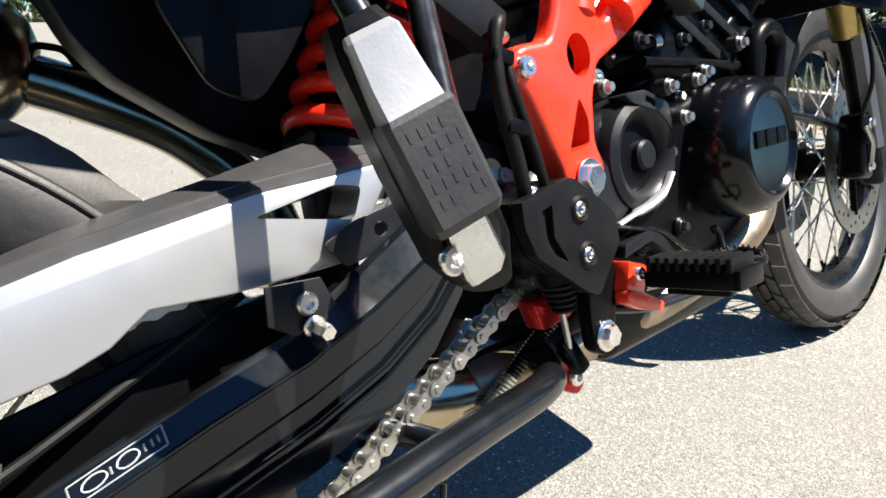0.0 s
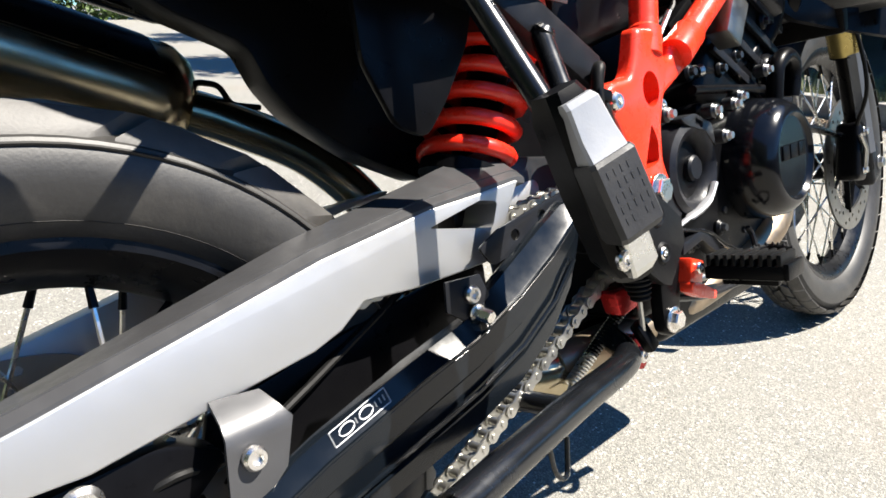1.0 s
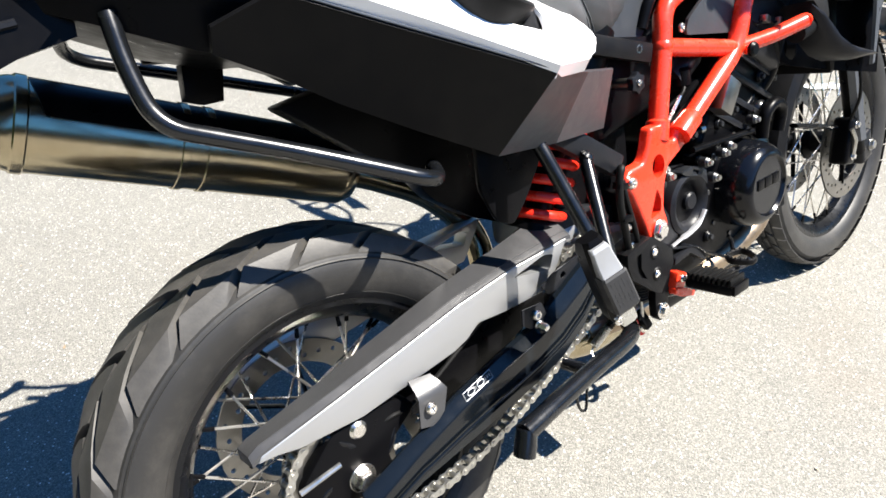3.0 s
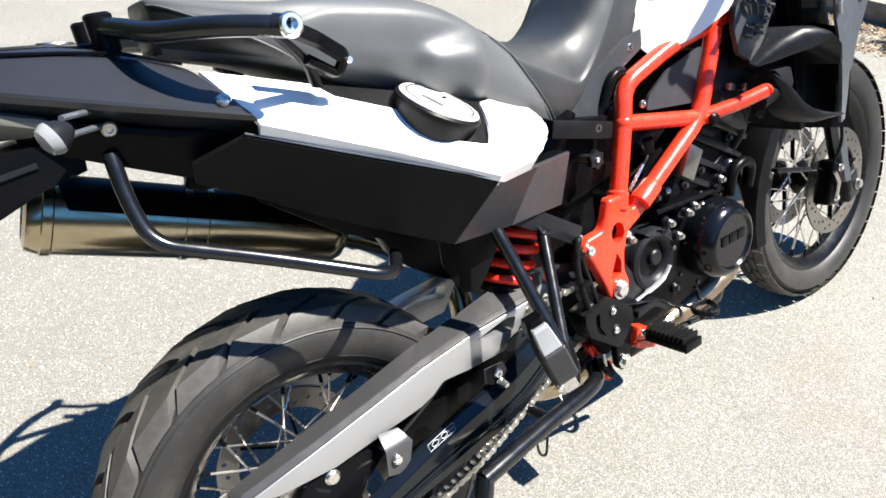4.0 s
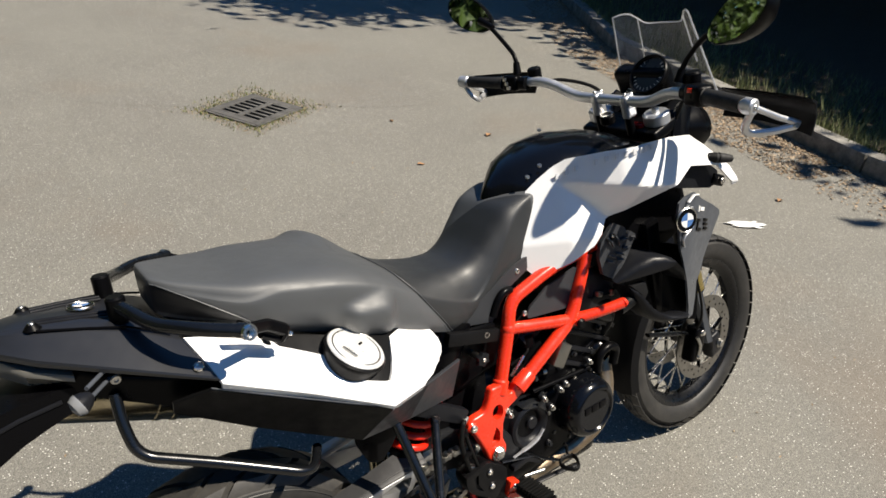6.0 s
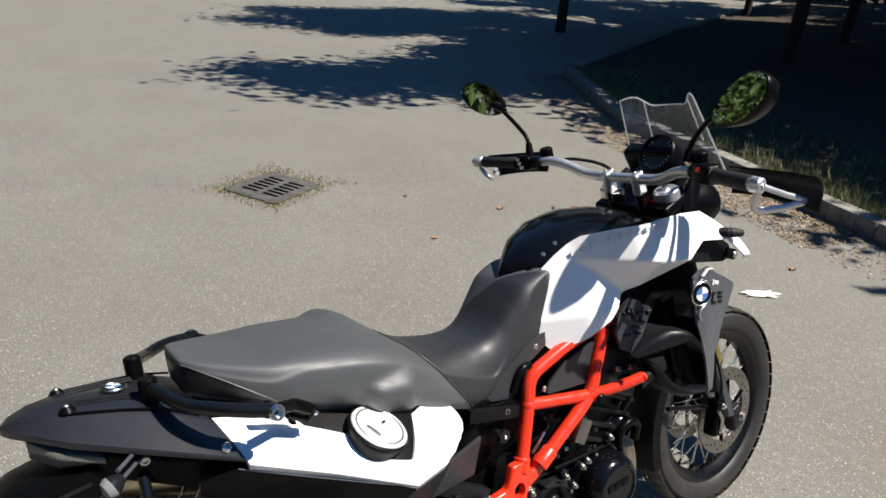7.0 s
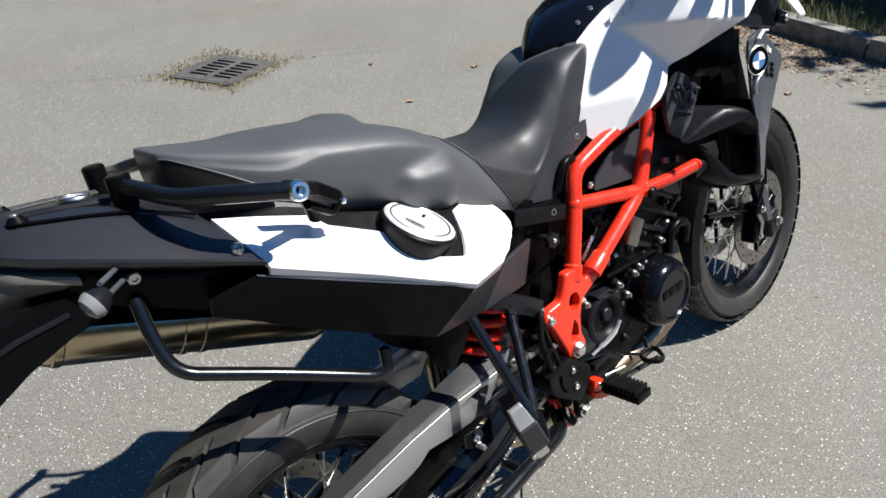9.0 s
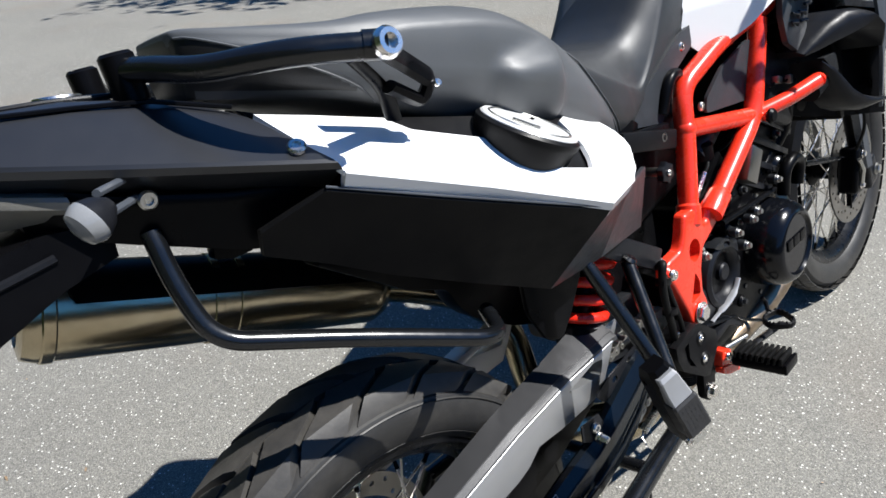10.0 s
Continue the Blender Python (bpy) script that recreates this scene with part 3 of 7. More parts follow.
def hedge(name, spans, height, seed, count, label, leaf=0.21):
    rnd = random.Random(seed)
    vs, fs = [], []
    for _ in range(count):
        (x0, y0), (x1, y1) = rnd.choice(spans)
        t = rnd.random()
        z = height * (1 - rnd.random() ** 1.5) * (0.75 + 0.35 * noise.noise((t * 9, seed, 0)))
        p = Vector((x0 + (x1 - x0) * t + rnd.gauss(0, 0.5), y0 + (y1 - y0) * t + rnd.gauss(0, 0.5), max(0.02, z)))
        m = Matrix.Translation(p) @ Euler((rnd.uniform(-1.4, 1.4), rnd.uniform(-1.4, 1.4), rnd.uniform(0, 6.3))).to_matrix().to_4x4()
        s = leaf * rnd.uniform(0.6, 1.4)
        k = len(vs)
        for q in ((-1, 0, 0), (0, 0.5, 0.12), (1, 0, 0), (0, -0.5, 0.12)):
            vs.append(tuple(m @ (Vector(q) * s)))
        fs.append((k, k + 1, k + 2, k + 3))
    return stuff(name, vs, fs, "hedge", label, "hedge")


hedge("hedge", [((-9, -12), (-9.5, 0)), ((-9.5, 0), (-8.5, 12)), ((-8.5, 12), (-8, 26)), ((-8, 26), (4, 34)), ((4, 34), (22, 36))], 13.0, 21, 230000, "tall green hedge along the back of the yard", 0.16)
# Out of view: added to give the bike green reflections on this side.
hedge("hedge", [((-9, -12), (0, -13)), ((0, -13), (9, -12)), ((9, -12), (16, -10))], 4.5, 22, 30000, "unseen green hedge added behind the parking place for reflections")
# Unseen leaf wall, added to keep low skylight off the tree shade.
hedge("hedge", [((36, -14), (39, 0)), ((39, 0), (37, 18)), ((37, 18), (24, 35))], 15.0, 23, 60000, "unseen leaf wall added beyond the trees to block low sky")


# ---- the motorcycle ----
bike = tagged(new("motorcycle"), "white and black motorcycle with red frame, on its side stand", "motorcycle")
bike.matrix_basis = pose(0, 0, 0, -LEAN, 0, 0)
OUT = (0, -1, 0)


def mirrored(bm):
    """The same piece on the other side of the machine."""
    other = bm.copy()
    for v in other.verts:
        v.co.y = -v.co.y
    bmesh.ops.reverse_faces(other, faces=other.faces)
    return other


# ---- wheels ----
def tread_block(side, lo, hi, w, skew, crown, depth, chamfer=0.0012):
    """One tread block at angle zero, between lo and hi from the centre line."""
    bm = bmesh.new()
    ys = [lo + (hi - lo) * i / 5 for i in range(6)]
    top, low = [], []
    for y in ys:
        s = skew * (y / hi) ** 1.5
        k = 1.0 if lo < y < hi else 0.0
        for a in (s - w / 2, s + w / 2):
            r = crown(y) - (0 if k else chamfer)
            da = math.copysign(0.003, a - s)
            top.append(bm.verts.new(((r) * math.cos(a - da), side * y, r * math.sin(a - da))))
            r2 = crown(y) - depth
            low.append(bm.verts.new((r2 * math.cos(a), side * y * 1.012, r2 * math.sin(a))))
    for i in range(5):
        j = 2 * i
        bm.faces.new((top[j], top[j + 1], top[j + 3], top[j + 2]))
        bm.faces.new((top[j], top[j + 2], low[j + 2], low[j]))
        bm.faces.new((top[j + 1], low[j + 1], low[j + 3], top[j + 3]))
    bm.faces.new((top[0], low[0], low[1], top[1]))
    bm.faces.new((top[10], top[11], low[11], low[10]))
    return bm


def tread(wh, c, crown, blocks, rows_, depth):
    """Sets the tread blocks round a tyre; rows_ holds (lo, hi, width share, skew, shift)."""
    for side in (-1, 1):
        for lo, hi, share, skew, shift in rows_:
            first = None
            for k in range(blocks):
                a = 2 * math.pi * (k + (0.5 if side > 0 else 0)) / blocks + shift
                m = Matrix.Translation(c) @ Matrix.Rotation(-a, 4, "Y")
                if first is None:
                    first = part("tread_block", tread_block(side, lo, hi, 2 * math.pi / blocks * share, skew, crown, depth), "tread", wh, smooth=35)
                    first.matrix_basis = m
                else:
                    again("tread_block", first, m, wh)


def wheel(name, c, rim_r, rim_w, tyre_prof, spokes, hub_r, hub_w, label):
    """Rim with its tyre, hub and crossed spokes."""
    f, w = rim_r, rim_w
    prof = [(f, -w), (f, -w + 0.004), (f - 0.012, -w + 0.007), (f - 0.014, -w * 0.55), (f - 0.028, -w * 0.3), (f - 0.031, 0), (f - 0.028, w * 0.3), (f - 0.014, w * 0.55), (f - 0.012, w - 0.007), (f, w - 0.004), (f, w), (f - 0.008, w),
            (f - 0.02, w * 0.8), (f - 0.036, w * 0.35), (f - 0.038, 0), (f - 0.036, -w * 0.35), (f - 0.02, -w * 0.8), (f - 0.008, -w)]
    wh = part(name, lathe(prof, c, OUT, 72, closed=True), "rim", bike, label)
    part("tyre", lathe(tyre_prof, c, OUT, 96), "tyre", wh, "dusty black dual-sport tyre with large tread blocks", 30)
    hub = lathe([(0.012, -hub_w - 0.02), (hub_r * 0.6, -hub_w - 0.02), (hub_r * 0.6, -hub_w), (hub_r, -hub_w), (hub_r, -hub_w + 0.006), (hub_r * 0.62, -hub_w * 0.6), (hub_r * 0.62, hub_w * 0.6), (hub_r, hub_w - 0.006), (hub_r, hub_w), (hub_r * 0.6, hub_w), (hub_r * 0.6, hub_w + 0.02), (0.012, hub_w + 0.02)], c, OUT, 32, closed=True)
    part("hub", hub, "black", wh)
    C = Matrix.Translation(c)
    made = {}
    for k in range(spokes):
        side = 1 if k % 2 else -1
        lean = 1 if (k // 2) % 2 else -1
        key = (side, lean)
        a = 2 * math.pi * k / spokes
        turn = C @ Matrix.Rotation(a, 4, "Y")
        if key not in made:
            h = Vector((math.cos(lean * 1.05) * hub_r * 0.93, side * hub_w, math.sin(lean * 1.05) * hub_r * 0.93))
            e = Vector((f - 0.035, side * w * 0.22, 0))
            bm = tube([h, h.lerp(e, 0.93)], 0.0021, 6)
            sp = part("spoke", bm, "chrome", wh)
            nb = part("nipple", tube([h.lerp(e, 0.9), e], [0.0036, 0.003], 6), "black", wh)
            sp.matrix_basis = nb.matrix_basis = turn
            made[key] = sp, nb
        else:
            again("spoke", made[key][0], turn, wh)
            again("nipple", made[key][1], turn, wh)
    return wh


RC = (0.0, 0.0, 0.321)
FC = (1.630, 0.032, 0.360)
rear_crown = lambda y: 0.325 - 0.95 * y * y - 1500 * max(0, y - 0.045) ** 3
rear_prof = [(0.229, -0.054), (0.233, -0.061), (0.246, -0.069), (0.266, -0.076), (0.284, -0.0765), (0.2945, -0.072), (0.3025, -0.060), (0.312, -0.03), (0.315, 0), (0.312, 0.03), (0.3025, 0.060), (0.2945, 0.072), (0.284, 0.0765), (0.266, 0.076), (0.246, 0.069), (0.233, 0.061), (0.229, 0.054)]
rear_wheel = wheel("rear_wheel", RC, 0.231, 0.057, rear_prof, 40, 0.058, 0.036, "black spoked rear wheel")
front_crown = lambda y: 0.350 - 3.2 * y * y - 900 * max(0, y - 0.033) ** 3
front_prof = [(0.268, -0.030), (0.273, -0.036), (0.288, -0.044), (0.305, -0.047), (0.322, -0.045), (0.333, -0.036), (0.339, -0.018), (0.340, 0), (0.339, 0.018), (0.333, 0.036), (0.322, 0.045), (0.305, 0.047), (0.288, 0.044), (0.273, 0.036), (0.268, 0.030)]
front_wheel = wheel("front_wheel", FC, 0.270, 0.031, front_prof, 36, 0.05, 0.034, "black spoked front wheel")

tread(rear_wheel, RC, rear_crown, 22, [(0.002, 0.069, 0.83, 0.30, 0.0)], 0.014)
tread(front_wheel, FC, front_crown, 44, [(0.002, 0.019, 0.84, 0.04, 0.0), (0.022, 0.0455, 0.93, 0.03, 0.07)], 0.004)
# raised ribs on the rear sidewall
bm = bmesh.new()
lathe([(0.2405, 0), (0.2415, 0.0012), (0.2425, 0)], (0, -0.0655, 0.321), OUT, 96, bm)
lathe([(0.2885, 0), (0.2900, 0.0016), (0.2915, 0)], (0, -0.0755, 0.321), OUT, 96, bm)
part("sidewall_rib", bm, "tyre", rear_wheel)


def brake_disc(c, y, r0, r1, holes, parent, carrier):
    bm = bmesh.new()
    N = 48
    edges = []
    outer = [(r1 * (1 - 0.012 * (k % 4 == 0)) * math.cos(2 * math.pi * k / N), r1 * math.sin(2 * math.pi * k / N)) for k in range(N)]
    inner = [(r0 * math.cos(2 * math.pi * k / N), r0 * math.sin(2 * math.pi * k / N)) for k in range(N)]
    hs = []
    for k in range(holes):
        a, rr = 2 * math.pi * k / holes, r0 + (r1 - r0) * (0.3, 0.7, 0.5)[k % 3]
        x, z = rr * math.cos(a), rr * math.sin(a)
        hs.append([(x + 0.0045 * math.cos(q), z + 0.0045 * math.sin(q)) for q in (2 * math.pi * j / 6 for j in range(6))])
    bm = plate(outer, -0.0022, 0.0022, [inner] + hs, 0)
    bmesh.ops.transform(bm, matrix=Matrix.Translation((c[0], y, c[2])), verts=bm.verts)
    d = part("brake_disc", bm, "disc", parent, "drilled steel brake disc")
    for k in range(6):
        a = 2 * math.pi * k / 6
        part("disc_arm", tube([(c[0] + 0.04 * math.cos(a), y, c[2] + 0.04 * math.sin(a)), (c[0] + (r0 + 0.006) * math.cos(a + 0.35), y, c[2] + (r0 + 0.006) * math.sin(a + 0.35))], 0.007, 6, flat=0.4), carrier, parent)
    return d


brake_disc(FC, FC[1] - 0.066, 0.105, 0.150, 36, front_wheel, "black")
brake_disc(FC, FC[1] + 0.066, 0.105, 0.150, 36, front_wheel, "black")
brake_disc(RC, 0.082, 0.095, 0.1325, 30, rear_wheel, "black")

# sprocket
teeth = []
for k in range(42):
    a = 2 * math.pi * k / 42
    for da, r in ((-0.05, 0.1005), (-0.02, 0.1085), (0.02, 0.1085), (0.05, 0.1005)):
        teeth.append((r * math.cos(a + da), r * math.sin(a + da)))
wins = []
for k in range(5):
    a = 2 * math.pi * k / 5
    wins.append(rounded([(0.062 * math.cos(a - 0.42), 0.062 * math.sin(a - 0.42)), (0.088 * math.cos(a - 0.48), 0.088 * math.sin(a - 0.48)), (0.090 * math.cos(a), 0.090 * math.sin(a)), (0.088 * math.cos(a + 0.48), 0.088 * math.sin(a + 0.48)), (0.062 * math.cos(a + 0.42), 0.062 * math.sin(a + 0.42))], 0.006, 2))
bm = plate(teeth, -0.003, 0.003, wins, 0)
bmesh.ops.transform(bm, matrix=Matrix.Translation((0, -0.102, 0.321)), verts=bm.verts)
part("sprocket", bm, "disc", rear_wheel, "toothed steel rear sprocket")
for k in range(5):
    a = 2 * math.pi * (k + 0.5) / 5
    part("drive_arm", tube(smooth_path([(r * math.cos(a + t), y, 0.321 + r * math.sin(a + t)) for r, t, y in ((0.030, -0.5, -0.104), (0.050, -0.22, -0.110), (0.070, 0.0, -0.110), (0.088, 0.12, -0.107))], 4), 0.0085, 10), "gloss", rear_wheel)
car = lathe([(0.012, 0.0), (0.06, 0.0), (0.066, 0.006), (0.06, 0.016), (0.03, 0.03), (0.012, 0.034)], (0, -0.068, 0.321), OUT, 28)
part("sprocket_carrier", car, "black", rear_wheel)
for k in range(5):
    a = 2 * math.pi * (k + 0.5) / 5
    bolt(rear_wheel, (0.066 * math.cos(a), -0.105, 0.321 + 0.066 * math.sin(a)), OUT, 0.009, 0.008, "hex")

# ---- chain ----
CY = -0.104
loop = [(0.0, 0.215), (0.085, 0.217), (0.163, 0.225), (0.231, 0.243), (0.285, 0.259), (0.371, 0.298), (0.457, 0.339), (0.53, 0.372), (0.595, 0.395),
        (0.632, 0.408), (0.642, 0.435), (0.63, 0.463), (0.60, 0.474), (0.53, 0.492), (0.447, 0.488), (0.30, 0.464), (0.12, 0.440), (0.02, 0.4255)]
for a in range(100, 271, 17):
    loop.append((0.106 * math.cos(radians(a)), 0.321 + 0.106 * math.sin(radians(a))))
loop = loop[:-1]
dense = smooth_path([(x, CY, z) for x, z in loop] + [(loop[0][0], CY, loop[0][1])], 12)
lens_ = [0.0]
for a, b in zip(dense, dense[1:]):
    lens_.append(lens_[-1] + (b - a).length)
links = int(lens_[-1] / 0.015875 / 2) * 2
pins = []
j = 0
for k in range(links + 1):
    s = lens_[-1] * k / links
    while j < len(lens_) - 2 and lens_[j + 1] < s:
        j += 1
    pins.append(dense[j].lerp(dense[j + 1], (s - lens_[j]) / max(1e-9, lens_[j + 1] - lens_[j])))


def link_plates(outer):
    h = 0.0079
    bm = bmesh.new()
    ys = (-0.0105, 0.0088) if outer else (-0.0078, 0.0061)
    out = []
    for cx, a0 in ((h, -90), (-h, 90)):
        for i in range(9):
            a = radians(a0 + i * 22.5)
            out.append((cx + 0.0068 * math.cos(a), 0.0068 * math.sin(a)))
        out.append((0, 0.0046 if a0 < 0 else -0.0046))
    for y in ys:
        join(bm, plate(out, y, y + 0.0018, (), 0))
    for cx in (h, -h):
        if outer:
            tb = tube([(cx, -0.0118, 0), (cx, 0.0118, 0)], 0.0027, 8)
        else:
            tb = tube([(cx, -0.0062, 0), (cx, 0.0062, 0)], 0.0050, 10)
        join(bm, tb)
    return bm


chain = None
meshes = {}
for k in range(links):
    a, b = pins[k], pins[k + 1]
    d = b - a
    m = Matrix.Translation((a + b) / 2) @ Matrix.Rotation(-math.atan2(d.z, d.x), 4, "Y")
    o = k % 2
    if chain is None:
        chain = part("drive_chain", link_plates(True), "chain", bike, "oiled steel roller chain with grime")
        chain.matrix_basis = m
        inv = m.inverted()
        meshes[o] = chain
        continue
    if o not in meshes:
        meshes[o] = part("chain_link", link_plates(False), "chain", chain)
        meshes[o].matrix_basis = inv @ m
    else:
        again("chain_link", meshes[o], inv @ m, chain)
fs = disc_solid((0.60, -0.097, 0.435), OUT, 0.040, 0.012, 0.003, 28)
part("front_sprocket", fs, "steel", bike)

# ---- swingarm ----
low = [(-0.128, 0.424), (-0.105, 0.422), (-0.075, 0.415), (0.014, 0.411), (0.103, 0.423), (0.172, 0.432), (0.197, 0.440), (0.222, 0.456), (0.27, 0.452), (0.322, 0.452), (0.366, 0.453), (0.382, 0.472), (0.404, 0.502), (0.416, 0.519)]
upp = [(0.412, 0.520), (0.36, 0.516), (0.302, 0.513), (0.191, 0.497), (0.1, 0.477), (-0.008, 0.454), (-0.122, 0.432)]
hole = rounded([(0.297, 0.4975), (0.362, 0.510), (0.384, 0.505), (0.373, 0.482)], 0.005, 3)
SW = -0.126
swing = part("swingarm", plate(low + upp, SW + 0.042, SW, [hole], 0.003, wide=0.002), "grey", bike, "grey painted aluminium swingarm")
rings = []
for x, zo, zi in ((-0.135, 0.428, 0.424), (-0.122, 0.435, 0.430), (-0.008, 0.4565, 0.4575), (0.1, 0.4795, 0.4845), (0.191, 0.4995, 0.5075), (0.302, 0.5155, 0.5275), (0.36, 0.520, 0.539), (0.416, 0.523, 0.548), (0.426, 0.521, 0.548)):
    rings.append([(x, SW + 0.001, zo - 0.006), (x, SW + 0.0015, zo), (x, SW + 0.010, zo + 0.006), (x, SW + 0.050, zi + 0.003), (x, SW + 0.054, zi - 0.003), (x, SW + 0.054, zo - 0.02)])
part("top_rail", loft(rings), "rail", swing, "darker ridged top edge", 20)
part("ridge_line", tube([(r[2][0], r[2][1], r[2][2]) for r in rings[1:]], 0.0008, 6), "rail", swing)
# left arm, cross tube, pivot
part("left_arm", mirrored(plate(low + upp, SW + 0.042, SW + 0.01, [hole], 0.003)), "grey", swing)
part("inner_arm", plate([(0.37, 0.455), (0.50, 0.43), (0.60, 0.40), (0.645, 0.43), (0.64, 0.49), (0.55, 0.528), (0.42, 0.545), (0.37, 0.53)], -0.050, -0.078, (), 0.004), "engine", swing)
part("chain_slider", plate([(0.10, 0.40), (0.24, 0.425), (0.34, 0.44), (0.40, 0.47), (0.40, 0.40), (0.30, 0.36), (0.16, 0.33), (0.08, 0.34)], -0.070, -0.078, (), 0.003), "black", swing)
part("pivot_tube", tube([(0.60, -0.12, 0.455), (0.60, 0.12, 0.455)], 0.03, 20), "grey", swing)
part("cross_brace", box((0.07, 0.16, 0.05), Matrix.Translation((0.47, 0, 0.49)), 0.012), "grey", swing)
# axle block below the arm, with nut and adjuster
part("axle_block", plate(rounded([(-0.08, 0.29), (-0.09, 0.35), (-0.03, 0.405), (0.06, 0.408), (0.10, 0.385), (0.04, 0.34), (0.05, 0.295)], 0.015), SW + 0.04, SW + 0.008, (), 0.003), "black", swing)
bolt(swing, (-0.004, SW + 0.008, 0.321), OUT, 0.015, 0.016, "hex")
bm = disc_solid((0.006, -0.112, 0.392), OUT, 0.013, 0.010, 0.004, 20)
part("adjuster_knob", bm, "chrome", swing)
part("adjuster_screw", tube([(-0.03, -0.12, 0.36), (-0.09, -0.12, 0.352)], 0.004, 8), "steel", swing)
part("brake_line", tube(smooth_path([(0.02, -0.1, 0.372), (0.06, -0.118, 0.385), (0.12, -0.1, 0.378), (0.3, -0.07, 0.44)], 5), 0.0035, 8), "rubber", swing)

# bracket that holds the guard
br = [(0.088, 0.427), (0.122, 0.424), (0.133, 0.404), (0.122, 0.372), (0.104, 0.358), (0.080, 0.366)]


bm = skin(br, lambda x, z: -0.150 + (max(0, z - 0.410) * 1.4), 0.003, 0.0095)
bracket = part("guard_bracket", bm, "rail", swing, "bent grey metal bracket")
bolt(swing, (0.1, -0.1515, 0.389), OUT, 0.0085, 0.006)
cg = plate([(0.285, 0.455), (0.325, 0.452), (0.335, 0.425), (0.30, 0.418), (0.282, 0.430)], -0.150, -0.147, (), 0.001)
part("front_bracket", cg, "charcoal", swing)
bolt(swing, (0.310, -0.1505, 0.438), OUT, 0.008, 0.006)
bolt(swing, (0.312, -0.152, 0.422), (0.2, -1, -0.3), 0.006, 0.014, "hex")

# chain guard: a long blue-black shell with a crease and a lower lip
rows = [(-0.02, 0.318, 0.300, 0.285, 0.255), (0.068, 0.352, 0.338, 0.318, 0.284), (0.147, 0.381, 0.365, 0.342, 0.297), (0.232, 0.405, 0.387, 0.362, 0.312), (0.30, 0.420, 0.402, 0.378, 0.325), (0.36, 0.451, 0.424, 0.398, 0.343), (0.41, 0.476, 0.448, 0.424, 0.372), (0.445, 0.492, 0.470, 0.452, 0.408), (0.462, 0.492, 0.480, 0.468, 0.44)]
rings = []
for x, a, b, c, d in rows:
    rings.append([(x, -0.137, a - 0.003), (x, -0.142, a), (x, -0.149, a - 0.003), (x, -0.158, b + 0.002), (x, -0.161, b - 0.002), (x, -0.159, c + 0.002), (x, -0.155, c - 0.002), (x, -0.148, d), (x, -0.145, d - 0.002), (x, -0.143, d), (x, -0.150, c - 0.002), (x, -0.154, b - 0.004), (x, -0.144, a - 0.007), (x, -0.138, a - 0.008)])
guard = part("chain_guard", loft(rings), "guard", bike, "long glossy blue-black plastic chain guard", 28)
part("ridge", tube([(x, -0.1605, b) for x, a, b, c, d in rows], 0.0016, 6), "guard", guard)
part("ridge", tube([(x, -0.1565, c * 0.62 + d * 0.38) for x, a, b, c, d in rows[:-1]], 0.0022, 6), "guard", guard)
part("ridge", tube([(x, -0.1535, c * 0.45 + d * 0.55) for x, a, b, c, d in rows[:-1]], 0.0016, 6), "guard", guard)
hol = [[(cx + 0.006 * math.cos(q), cz + 0.0055 * math.sin(q)) for q in (2 * math.pi * k / 12 for k in range(12))] for cx, cz in ((0.424, 0.4835), (0.384, 0.473))]
part("drilled_plate", plate(rounded([(0.336, 0.471), (0.364, 0.483), (0.466, 0.501), (0.468, 0.472), (0.430, 0.466), (0.351, 0.452)], 0.004, 2), -0.139, -0.142, hol, 0.0008), "charcoal", guard, "dark plate with two drilled holes")
# printed badge on the guard: a rounded outline with two ovals and bars
def on_guard(bm, u0, u1, w):
    """A short raised line on the guard's upper face, from u0 to u1 (x, share of the face)."""
    def at(x, s):
        for p, q in zip(rows, rows[1:]):
            if p[0] <= x <= q[0]:
                t = (x - p[0]) / (q[0] - p[0])
                a, b = p[1] + (q[1] - p[1]) * t, p[2] + (q[2] - p[2]) * t
                return Vector((x, -0.1495 - 0.0085 * s, a - 0.003 + (b + 0.002 - a + 0.003) * s))
    sweep(bm, [at(*u0), at(*u1)], w, 4)


bm = bmesh.new()
BX, BW = 0.156, 0.052
for (x0, s0), (x1, s1) in (((0, 0.05), (1, 0.05)), ((1, 0.05), (1, 0.85)), ((1, 0.85), (0, 0.85)), ((0, 0.85), (0, 0.05))):
    on_guard(bm, (BX + BW * x0, s0), (BX + BW * x1, s1), 0.0006)
for cx, rx in ((0.25, 0.13), (0.6, 0.12)):
    pts = [(BX + BW * (cx + rx * math.cos(a)), 0.45 + 0.26 * math.sin(a)) for a in (2 * math.pi * k / 12 for k in range(13))]
    for p, q in zip(pts, pts[1:]):
        on_guard(bm, p, q, 0.0007)
for cx in (0.42, 0.78, 0.86, 0.93):
    on_guard(bm, (BX + BW * cx, 0.3), (BX + BW * cx, 0.6), 0.0007)
part("badge_outline", bm, "worn", guard, "pale grey printed badge")

